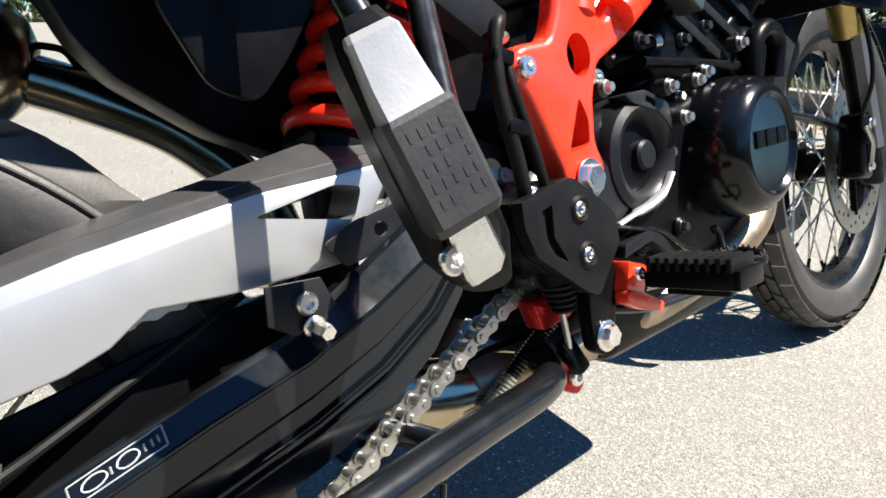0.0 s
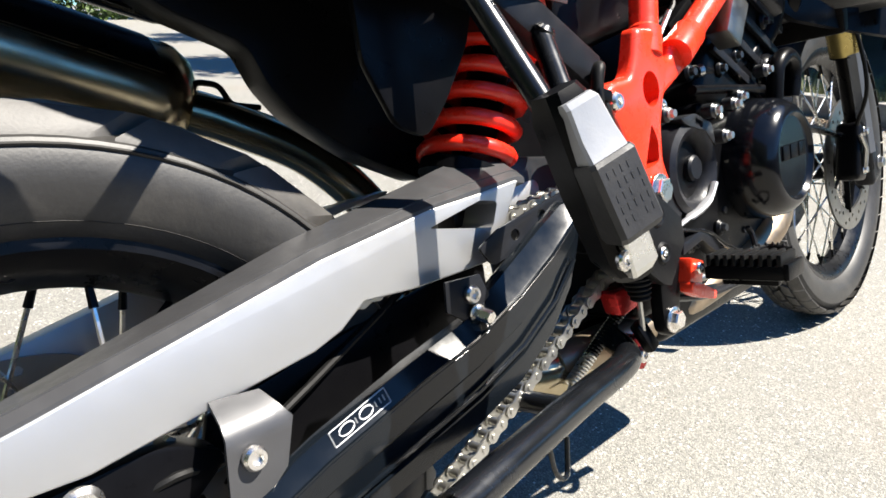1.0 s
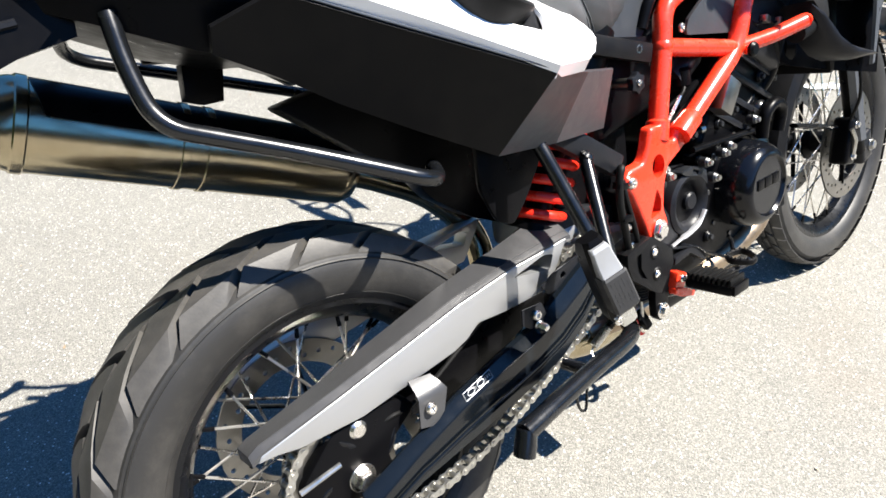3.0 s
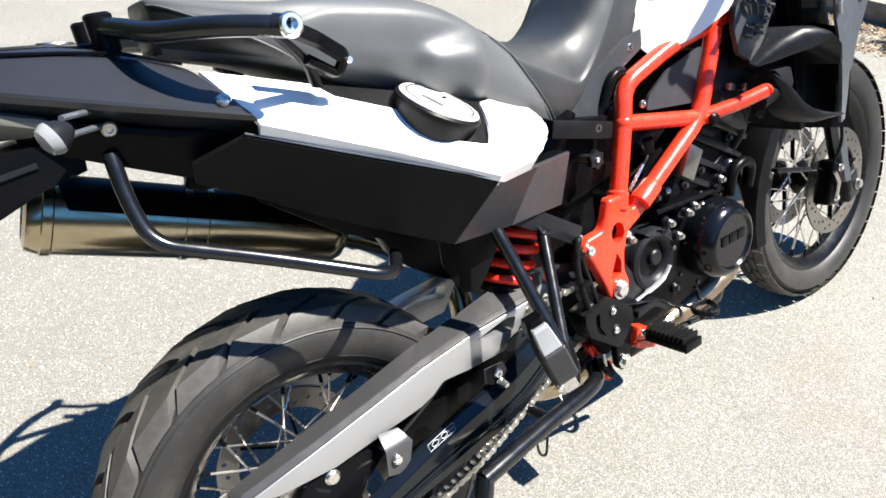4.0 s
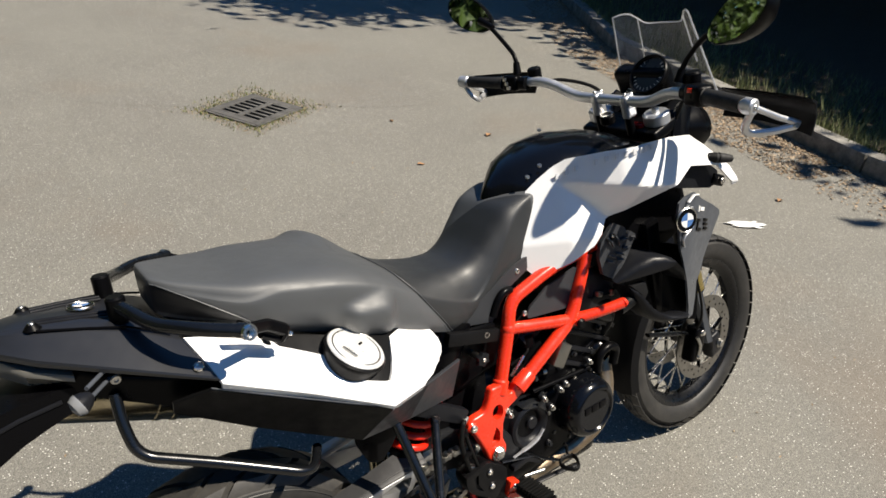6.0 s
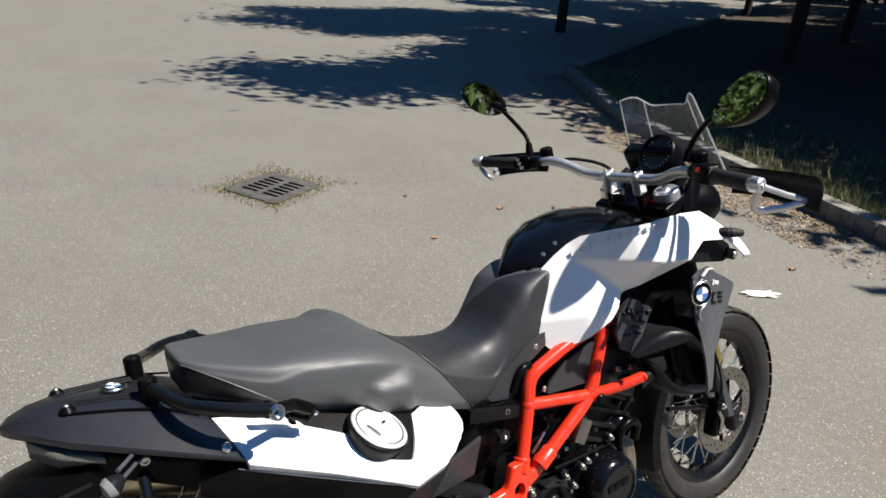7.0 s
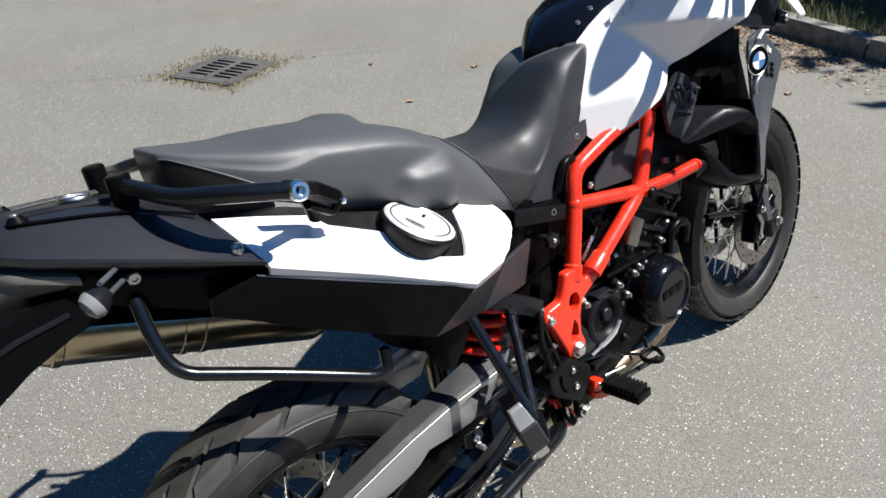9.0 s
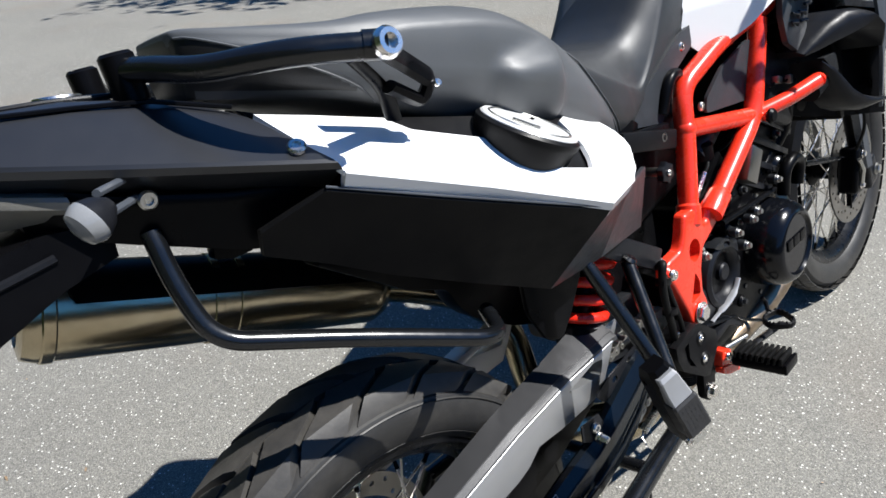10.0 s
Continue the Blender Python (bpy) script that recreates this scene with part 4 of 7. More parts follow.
# ---- frame ----
F = -0.142
E_, D_, A_ = (0.637, F, 0.637), (0.682, -0.128, 0.765), (0.700, -0.118, 0.828)
TOP, BT = (0.83, -0.125, 0.876), (0.985, -0.14, 0.905)
FF, CC, UP, GG = (0.700, -0.154, 0.632), (0.868, -0.150, 0.732), (0.935, -0.140, 0.886), (0.988, -0.211, 0.757)
R = 0.0162
main = tube(corner_path([E_, D_, A_, TOP, BT, (1.10, -0.13, 0.93)], 0.05, 7), R, 20)
frame_ = part("frame", main, "red", bike, "glossy red tubular frame")
for nm, pts, r in (("diagonal_tube", [FF, (0.80, -0.152, 0.692), CC, UP], R), ("cross_tube", [D_, CC], R * 0.92), ("front_tube", [CC, (0.93, -0.185, 0.742), GG], R * 0.85)):
    part(nm, tube(corner_path(pts, 0.05, 6), r, 18), "red", frame_)
# weld collars at the castings and nodes
for a, b, r in ((E_, D_, R * 1.22), (FF, CC, R * 1.22)):
    a, b = Vector(a), Vector(b)
    part("collar", tube([a - (b - a) * 0.12, a + (b - a) * 0.10, a + (b - a) * 0.13], [r, r, R], 18), "red", frame_)
part("tube_end", tube([GG, (0.995, -0.211, 0.7595), (0.999, -0.210, 0.761)], [R * 0.85, R * 0.72, R * 0.35], 18), "red", frame_)
part("frame_boot", tube([(0.985, -0.198, 0.735), (1.045, -0.190, 0.742)], [0.017, 0.019], 16), "plastic", frame_, "black rubber bush below the tube end")
for p in (D_, CC):
    bm = bmesh.new()
    bmesh.ops.create_uvsphere(bm, u_segments=16, v_segments=10, radius=R * 1.12, matrix=Matrix.Translation(p))
    part("weld", bm, "red", frame_)
m_left = [tube(corner_path(pts, 0.05, 6), R, 12) for pts in ([E_, D_, A_, TOP, BT, (1.10, -0.13, 0.93)], [FF, CC, UP], [D_, CC])]
bm = bmesh.new()
for q in m_left:
    join(bm, mirrored(q))
    q.free()
part("left_tubes", bm, "red", frame_)

outline = [(0.598, 0.652), (0.586, 0.618), (0.576, 0.600), (0.541, 0.597), (0.527, 0.588), (0.525, 0.570), (0.541, 0.556), (0.556, 0.525), (0.572, 0.488), (0.579, 0.465), (0.594, 0.452), (0.615, 0.451), (0.633, 0.462), (0.636, 0.482), (0.626, 0.506), (0.630, 0.545), (0.642, 0.576), (0.672, 0.590), (0.700, 0.604), (0.716, 0.626), (0.704, 0.646), (0.680, 0.640), (0.660, 0.616), (0.646, 0.622), (0.640, 0.650)]
hole1 = [(0.613 + 0.0165 * math.cos(a), 0.585 + 0.0195 * math.sin(a)) for a in (2 * math.pi * k / 20 for k in range(20))]
hole2 = rounded([(0.606, 0.549), (0.584, 0.500), (0.614, 0.505), (0.616, 0.528)], 0.006, 3)
casting = part("frame_casting", plate(rounded(outline, 0.007, 3), F + 0.002, F - 0.017, [hole1, hole2], 0.004, wide=0.008), "red", frame_, "red cast frame plate with a round and a triangular opening")
for (x, z), r in (((0.537, 0.577), 0.0135), ((0.606, 0.474), 0.0165)):
    part("boss", disc_solid((x, F - 0.012, z), OUT, r, 0.007, 0.003, 24), "red", frame_)
bolt(frame_, (0.537, F - 0.0190, 0.577), OUT, 0.0095, 0.007)
bolt(frame_, (0.606, F - 0.0190, 0.474), OUT, 0.014, 0.007, "hex")
bolt(frame_, (0.652, F - 0.002, 0.565), OUT, 0.008, 0.006)
# tabs and bolts beside the frame
bolt(frame_, (0.735, -0.128, 0.788), OUT, 0.0075, 0.006)
bolt(frame_, (0.737, -0.104, 0.888), OUT, 0.0075, 0.006)
bolt(frame_, (0.618, -0.124, 0.773), OUT, 0.009, 0.007)
part("end_cap", disc_solid((0.874, -0.172, 0.728), OUT, 0.0135, 0.012, 0.004, 22), "black", frame_)
part("end_bush", tube([(0.874, -0.150, 0.728), (0.874, -0.174, 0.728)], 0.009, 14), "red", frame_)

# ---- engine ----
engine = part("crankcase", box((0.40, 0.25, 0.22), Matrix.Translation((0.79, 0, 0.435)) @ Matrix.Rotation(radians(-4), 4, "Y"), 0.03, seg=4), "black", bike, "satin black engine")
part("cylinder", box((0.20, 0.25, 0.22), pose(0.915, 0, 0.62, 0, 28, 0), 0.02, seg=3), "black", engine)
part("cylinder_head", box((0.18, 0.29, 0.13), pose(0.985, 0, 0.755, 0, 28, 0), 0.02, seg=3), "charcoal", engine)
for k in range(4):
    part("casting_rib", box((0.19, 0.008, 0.012), pose(0.905 + 0.02 * k, -0.130, 0.585 + 0.035 * k, 0, 28, 0), 0.002), "charcoal", engine)
part("sump", box((0.34, 0.22, 0.10), Matrix.Translation((0.83, 0.0, 0.31)), 0.03, seg=3, taper=1.08), "black", engine)
# round side cover
CX, CZ = 0.915, 0.466
cover = lathe([(1e-5, 0.0855), (0.0555, 0.0855), (0.0575, 0.0875), (0.0600, 0.0905), (0.0635, 0.0905), (0.0705, 0.0865), (0.0790, 0.076), (0.0835, 0.062), (0.0860, 0.040), (0.0875, 0.0), (0.089, -0.02)], (CX, -0.100, CZ), OUT, 56)
cov = part("clutch_cover", cover, "gloss", engine, "round glossy black engine side cover")
for x, w in ((-0.030, 0.021), (0.0, 0.025), (0.031, 0.024)):
    part("raised_block", box((w, 0.003, 0.020), Matrix.Translation((CX + x * 0.9, -0.1865, CZ + 0.008)), 0.0008), "black", cov)
flange = lathe([(0.084, 0.0), (0.095, 0.0), (0.097, 0.003), (0.097, 0.013), (0.095, 0.016), (0.084, 0.016)], (CX - 0.008, -0.102, CZ), OUT, 48, closed=True)
part("cover_flange", flange, "black", cov)
for k in range(9):
    a = 2 * math.pi * k / 9 + 0.25
    x, z = CX - 0.008 + 0.100 * math.cos(a), CZ + 0.100 * math.sin(a)
    part("bolt_lug", disc_solid((x, -0.098, z), OUT, 0.0095, 0.022, 0.003, 16), "black", cov)
    bolt(cov, (x, -0.120, z), OUT, 0.0056, 0.006, "hex", "steel" if k in (2, 3, 4) else "engine")
# smaller cover with cooling vanes
AX, AZ = 0.731, 0.480
part("pump_cover", lathe([(0.034, 0.0), (0.036, 0.018), (0.044, 0.030), (0.052, 0.033), (0.060, 0.029), (0.064, 0.018), (0.066, -0.01)], (AX, -0.108, AZ), OUT, 44, closed=True), "charcoal", engine, "dark grey pump cover with cooling vanes")
part("pump_hub", disc_solid((AX + 0.012, -0.112, AZ), OUT, 0.017, 0.022, 0.003, 24), "charcoal", engine)
part("pump_back", disc_solid((AX, -0.10, AZ), OUT, 0.042, 0.008, 0.002, 30), "black", engine)
for k in range(6):
    a = radians(140 + k * 24)
    part("vane", sweep(bmesh.new(), [(AX + 0.014 + 0.016 * math.cos(a), -0.116, AZ + 0.016 * math.sin(a)), (AX + 0.040 * math.cos(a), -0.122, AZ + 0.040 * math.sin(a))], 0.0038, 6, flat=1.6), "side", engine)
# Glint along the pump cover's lower edge, put in as a pale strip.
part("rim_glint", tube(smooth_path([(0.668, -0.140, 0.418), (0.694, -0.142, 0.424), (0.726, -0.143, 0.430), (0.752, -0.143, 0.440), (0.770, -0.142, 0.456)], 5), [0.004] * 6 + [0.0065] * 9 + [0.005] * 6, 8, flat=0.7), "worn", engine, "pale strip painted as the glint on the pump cover's edge")
part("pump_bracket", plate(rounded([(0.700, 0.546), (0.737, 0.549), (0.779, 0.532), (0.785, 0.500), (0.760, 0.524), (0.715, 0.536)], 0.005, 2), -0.118, -0.142, [rounded([(0.738, 0.543), (0.756, 0.536), (0.752, 0.529), (0.736, 0.534)], 0.002, 2)], 0.003), "engine", engine)
part("cover_arm", plate(rounded([(0.60, 0.42), (0.66, 0.41), (0.70, 0.43), (0.69, 0.45), (0.64, 0.52), (0.66, 0.56), (0.63, 0.56), (0.60, 0.50)], 0.01), -0.11, -0.135, (), 0.003), "charcoal", engine)
for x, y, z in ((0.665, -0.132, 0.556), (0.78, -0.128, 0.548), (0.80, -0.130, 0.39), (0.845, -0.128, 0.60), (0.72, -0.13, 0.385), (0.90, -0.126, 0.615), (0.96, -0.128, 0.60), (0.99, -0.13, 0.66), (0.86, -0.128, 0.665), (0.76, -0.128, 0.60)):
    part("bolt_lug", disc_solid((x, y + 0.03, z), OUT, 0.012, 0.032, 0.003, 16), "black", engine)
    bolt(engine, (x, y - 0.001, z), OUT, 0.0058, 0.006, "hex", "engine")
# thermostat housing, hoses, oil pipe, lines
part("water_hose", tube(smooth_path([(0.74, -0.10, 0.585), (0.80, -0.118, 0.60), (0.88, -0.115, 0.595), (0.97, -0.12, 0.62), (1.0, -0.11, 0.70)], 6), 0.008, 14), "black", engine)
part("hose_clip", lathe([(0.0082, -0.005), (0.0098, -0.005), (0.0098, 0.005), (0.0082, 0.005)], (0.80, -0.118, 0.60), (1, -0.2, 0.1), 20, closed=True), "steel", engine)
part("breather_hose", tube(smooth_path([(0.99, -0.10, 0.60), (1.03, -0.125, 0.66), (1.02, -0.135, 0.72), (0.97, -0.13, 0.74)], 6), 0.015, 14), "black", engine)
part("oil_line", tube(smooth_path([(0.68, -0.10, 0.60), (0.72, -0.125, 0.64), (0.80, -0.12, 0.67), (0.87, -0.11, 0.66)], 6), 0.006, 10), "rubber", engine)
part("throttle_body", tube([(0.74, -0.09, 0.70), (0.80, -0.09, 0.735)], 0.032, 20), "charcoal", engine)
part("injector_rail", box((0.07, 0.05, 0.03), pose(0.765, -0.10, 0.665, 0, -30, 0), 0.006), "black", engine)
part("fluid_reservoir", disc_solid((0.755, -0.112, 0.685), (0, 0, 1), 0.017, 0.036, 0.005, 20), "black", engine)
for p, q in (((0.70, -0.11, 0.655), (0.755, -0.118, 0.70)), ((0.715, -0.10, 0.70), (0.71, -0.112, 0.76)), ((0.79, -0.10, 0.68), (0.84, -0.12, 0.71))):
    part("cable", tube(smooth_path([p, (Vector(p) + Vector(q)) / 2 + Vector((0.01, -0.01, 0)), q], 5), 0.0035, 8), "rubber", engine)
part("metal_link", tube([(0.688, -0.125, 0.635), (0.730, -0.125, 0.675)], 0.004, 8), "chrome", engine)
part("control_box", box((0.040, 0.03, 0.062), pose(0.818, -0.155, 0.658, 0, 32, 0), 0.003), "disc", engine, "grey metal box on the frame")
part("shift_rod", tube([(0.740, -0.140, 0.577), (0.84, -0.141, 0.571), (0.942, -0.140, 0.564)], 0.0058, 12), "black", engine)
part("loop_hose", tube(smooth_path([(0.967, -0.146, 0.545), (0.972, -0.150, 0.590), (1.004, -0.152, 0.606), (1.034, -0.150, 0.588), (1.030, -0.146, 0.545)], 6), 0.012, 14), "black", engine)
for x, z in ((0.655, 0.554), (0.793, 0.513), (0.845, 0.559), (0.932, 0.589), (0.825, 0.551), (0.768, 0.548)):
    part("bolt_lug", disc_solid((x, -0.135, z), OUT, 0.0095, 0.019, 0.003, 16), "engine", engine)
    bolt(engine, (x, -0.1545, z), OUT, 0.0052, 0.005, "hex", "steel")
for p, sz in (((0.969, -0.150, 0.768), (0.024, 0.014, 0.013)), ((1.018, -0.150, 0.757), (0.014, 0.012, 0.016))):
    part("connector", box(sz, pose(*p, 0, 18, 10), 0.003), "steel", engine, "bright wiring connector")
part("wire", tube(smooth_path([(0.925, -0.140, 0.775), (0.945, -0.148, 0.763), (0.969, -0.150, 0.768), (1.000, -0.150, 0.757), (1.040, -0.145, 0.762)], 5), 0.0024, 6), "rubber", engine)
part("heel_step", plate(rounded([(0.656, 0.386), (0.660, 0.400), (0.713, 0.408), (0.762, 0.372), (0.750, 0.364), (0.706, 0.394)], 0.003, 2), -0.130, -0.152, (), 0.002), "charcoal", engine)
# front of the engine: belt cover towards the wheel
part("front_cover", lathe([(1e-5, 0.03), (0.030, 0.028), (0.040, 0.018), (0.043, 0.0)], (1.005, -0.105, 0.58), OUT, 28), "gloss", engine)
# adjuster knob by the airbox
kn = [((0.019 if k % 2 else 0.0135) * math.cos(2 * math.pi * k / 12), (0.019 if k % 2 else 0.0135) * math.sin(2 * math.pi * k / 12)) for k in range(12)]
bm = plate(rounded(kn, 0.003, 2), 0, -0.012, (), 0.002)
bmesh.ops.transform(bm, matrix=Matrix.Translation((0.594, -0.132, 0.724)), verts=bm.verts)
knob = part("adjuster_knob", bm, "charcoal", bike, "black star-shaped spring adjuster knob")
bolt(knob, (0.594, -0.1445, 0.724), OUT, 0.005, 0.003)
part("knob_stem", tube([(0.594, -0.08, 0.724), (0.594, -0.133, 0.724)], 0.008, 12), "steel", knob)

# ---- exhaust ----
header = tube(smooth_path([(1.06, -0.06, 0.58), (1.05, -0.10, 0.46), (1.0, -0.122, 0.375), (0.917, -0.118, 0.334), (0.80, -0.100, 0.306), (0.65, -0.075, 0.288), (0.52, -0.045, 0.280)], 8), 0.025, 22)
exh = part("exhaust", header, "header", bike, "heat-browned stainless exhaust pipes and silencer")
part("collector", tube(smooth_path([(0.66, -0.03, 0.268), (0.52, -0.03, 0.268), (0.42, 0.02, 0.30), (0.40, 0.06, 0.36)], 6), [0.036 + 0.006 * math.sin(3.1 * k / 18) for k in range(19)], 22), "exhaust", exh)
part("left_header", tube(smooth_path([(1.06, 0.06, 0.58), (1.05, 0.06, 0.46), (0.98, 0.04, 0.34), (0.80, 0.0, 0.285), (0.65, -0.02, 0.268)], 6), 0.024, 16), "exhaust", exh)
part("link_pipe", tube(smooth_path([(0.40, 0.07, 0.38), (0.42, 0.115, 0.48), (0.36, 0.14, 0.57), (0.28, 0.17, 0.625), (0.22, 0.19, 0.655)], 7), 0.025, 20), "exhaust", exh)
m0, m1 = Vector((0.235, 0.19, 0.652)), Vector((-0.235, 0.19, 0.845))
ax = (m1 - m0).normalized()
L_ = (m1 - m0).length


def oval(prof, seg=40):
    """A silencer body: an upright oval along its axis."""
    bm = lathe(prof, (0, 0, 0), (0, 0, 1), seg)
    up = Vector((0, 0, 1))
    side = ax.cross(up).normalized()
    u = side.cross(ax).normalized()
    for v in bm.verts:
        v.co = m0 + ax * v.co.z + side * v.co.x * 0.92 + u * v.co.y * 1.12
    return bm


part("silencer", oval([(1e-5, -0.012), (0.026, -0.01), (0.045, 0.004), (0.0535, 0.022), (0.0545, 0.03), (0.0545, L_ - 0.02), (0.0535, L_ - 0.012), (0.050, L_), (0.036, L_ + 0.004), (0.034, L_ - 0.02), (1e-5, L_ - 0.02)]), "exhaust", exh, "oval stainless silencer with a steel strap")
for h in (0.245, 0.280):
    part("strap", oval([(0.0550, h), (0.0565, h + 0.001), (0.0565, h + 0.011), (0.0550, h + 0.012)]), "exhaust", exh)
part("end_ring", oval([(0.0548, L_ - 0.034), (0.0566, L_ - 0.032), (0.0566, L_ - 0.02), (0.0548, L_ - 0.018)]), "exhaust", exh)
part("heat_shield", loft([[tuple(m0 + ax * h + ax.cross(Vector((0, 0, 1))).normalized() * (0.0575 * 0.95 * math.sin(a)) + Vector((0, 0, 1)) * (0.0665 * math.cos(a))) for a in [radians(-75 + 15 * k) for k in range(11)]] + [tuple(m0 + ax * h + ax.cross(Vector((0, 0, 1))).normalized() * (0.0545 * 0.95 * math.sin(a)) + Vector((0, 0, 1)) * (0.0635 * math.cos(a))) for a in [radians(75 - 15 * k) for k in range(11)]] for h in (0.03, 0.05, 0.12, 0.2, 0.3, 0.4, 0.45)]), "black", exh)
part("wire_bracket", tube(corner_path([(0.235, 0.16, 0.650), (0.244, 0.16, 0.673), (0.270, 0.16, 0.668), (0.280, 0.16, 0.645), (0.314, 0.16, 0.639)], 0.008, 4), 0.0035, 8), "black", exh)
part("hanger", plate([(-0.017, 0.822), (0.006, 0.813), (0.034, 0.813), (0.048, 0.87), (-0.010, 0.87)], 0.152, 0.128, (), 0.001), "black", exh)

# ---- rear shock ----
axis0, axis1 = Vector((0.412, -0.058, 0.535)), Vector((0.555, -0.058, 0.805))
pts = []
for k in range(0, 11 * 20 + 1):
    t = k / 220
    a = 2 * math.pi * 11 * t
    d = (axis1 - axis0).normalized()
    u = d.orthogonal().normalized()
    v = d.cross(u)
    pts.append(axis0.lerp(axis1, t) + (u * math.cos(a) + v * math.sin(a)) * 0.044)
shock = part("shock_spring", tube(pts, 0.0084, 10), "spring", bike, "red coil spring of the rear shock")
# Added black tube stands in for the shade on the upper coils.
part("spring_shade_tube", tube([axis0.lerp(axis1, 0.62), axis1 + (axis1 - axis0) * 0.05], [0.058, 0.058], 24), "black", shock)
part("shock_body", tube([axis0 - Vector((0.02, 0, 0.06)), axis1], 0.022, 18), "black", shock)
part("spring_seat", tube([axis0 - (axis1 - axis0) * 0.04, axis0], 0.046, 24), "black", shock)
part("shock_reservoir", box((0.185, 0.026, 0.036), pose(0.448, -0.142, 0.658, 0, 33, 0), 0.005), "charcoal", bike, "dark box beside the shock")

# ---- foot controls ----
heel_out = [(0.494, 0.471), (0.520, 0.476), (0.555, 0.482), (0.563, 0.479), (0.584, 0.464), (0.612, 0.441), (0.614, 0.414), (0.577, 0.373), (0.562, 0.379), (0.504, 0.424), (0.494, 0.450)]
slot_ = rounded([(0.516, 0.460), (0.529, 0.463), (0.527, 0.436), (0.541, 0.412), (0.526, 0.421), (0.519, 0.433)], 0.0015, 2)
heel = part("heel_guard", plate(rounded(heel_out, 0.003, 2), -0.166, -0.179, [slot_], 0.004), "plastic", bike, "black plastic heel guard held by two screws")
part("slot_back", plate([(0.512, 0.466), (0.534, 0.468), (0.548, 0.405), (0.520, 0.415)], -0.164, -0.173, (), 0), "plastic", heel)
for x, z in ((0.563, 0.453), (0.567, 0.412)):
    part("screw_cup", lathe([(0.0075, 0.002), (0.010, 0.003), (0.0125, 0.0)], (x, -0.179, z), OUT, 20), "plastic", heel)
    bolt(heel, (x, -0.179, z), OUT, 0.007, 0.003)
part("backing", plate(rounded(heel_out, 0.006, 2), -0.135, -0.163, (), 0.002), "black", heel)
arm = part("footrest_bracket", plate(rounded([(0.578, 0.385), (0.614, 0.405), (0.624, 0.380), (0.614, 0.345), (0.610, 0.315), (0.590, 0.308), (0.578, 0.318), (0.576, 0.345)], 0.008), -0.150, -0.166, (), 0.003), "black", bike, "black footrest bracket with a bright pivot bolt")
bolt(arm, (0.594, -0.167, 0.328), OUT, 0.011, 0.008, "hex")
bolt(arm, (0.594, -0.1665, 0.328), OUT, 0.015, 0.003)
# footrest
PEG = pose(0.652, -0.232, 0.382, 0, 4, 4)
peg = part("footrest", box((0.050, 0.084, 0.016), PEG @ Matrix.Translation((0, 0, -0.008)), 0.005), "black", bike, "ribbed black rubber footrest")
for k in range(9):
    part("rib", box((0.048, 0.0054, 0.013), PEG @ Matrix.Translation((0, -0.0365 + k * 0.0091, 0.006)), 0.002), "rubber", peg)
part("spacer", box((0.012, 0.060, 0.014), PEG @ Matrix.Translation((0, 0, -0.018)), 0.003), "black", peg)
part("end_plate", box((0.050, 0.006, 0.018), PEG @ Matrix.Translation((0, -0.0435, -0.006)), 0.002), "black", peg)
part("hinge", box((0.030, 0.026, 0.030), pose(0.632, -0.168, 0.374, 0, 20, 0), 0.005), "red", peg, "red footrest hinge")
bolt(peg, (0.632, -0.1815, 0.379), OUT, 0.007, 0.005)
part("hinge_lug", plate(rounded([(0.612, 0.368), (0.640, 0.358), (0.668, 0.342), (0.664, 0.333), (0.630, 0.344), (0.610, 0.356)], 0.004, 2), -0.168, -0.184, (), 0.002), "red", peg, "red lug under the footrest")
# brake pedal
pedal = part("brake_pedal", tube(corner_path([(0.600, -0.150, 0.350), (0.68, -0.155, 0.328), (0.78, -0.165, 0.325), (0.86, -0.172, 0.318)], 0.03, 5), 0.008, 10, flat=0.6), "charcoal", bike, "black brake lever with a toothed tread")
part("lever_arm", tube(corner_path([(0.630, -0.138, 0.425), (0.728, -0.148, 0.400), (0.755, -0.152, 0.378), (0.812, -0.160, 0.348)], 0.012, 4), 0.007, 8, flat=0.45), "tube", pedal)
ring = [(0.806, -0.162), (0.794, -0.178), (0.797, -0.194), (0.809, -0.213), (0.826, -0.211), (0.844, -0.187), (0.848, -0.169), (0.828, -0.160)]
ring = [Vector((x, y, 0.350)) for x, y in rounded(ring, 0.008, 3)]
part("tread_ring", tube(ring + ring[:1], 0.0042, 8, flat=1.6, up=(0, 0, 1)), "plastic", pedal, "open toothed black tread ring")
for p in ring[::2]:
    part("tooth", lathe([(1e-5, 0.006), (0.0012, 0.005), (0.0034, 0.0)], p + Vector((0, 0, 0.004)), (0, 0, 1), 6), "plastic", pedal)
part("ring_stem", tube([(0.835, -0.160, 0.350), (0.842, -0.152, 0.372), (0.835, -0.150, 0.382)], 0.004, 8), "plastic", pedal)
part("pedal_spring", tube([(0.70, -0.14, 0.345), (0.76, -0.15, 0.34)], 0.005, 10), "steel", pedal)
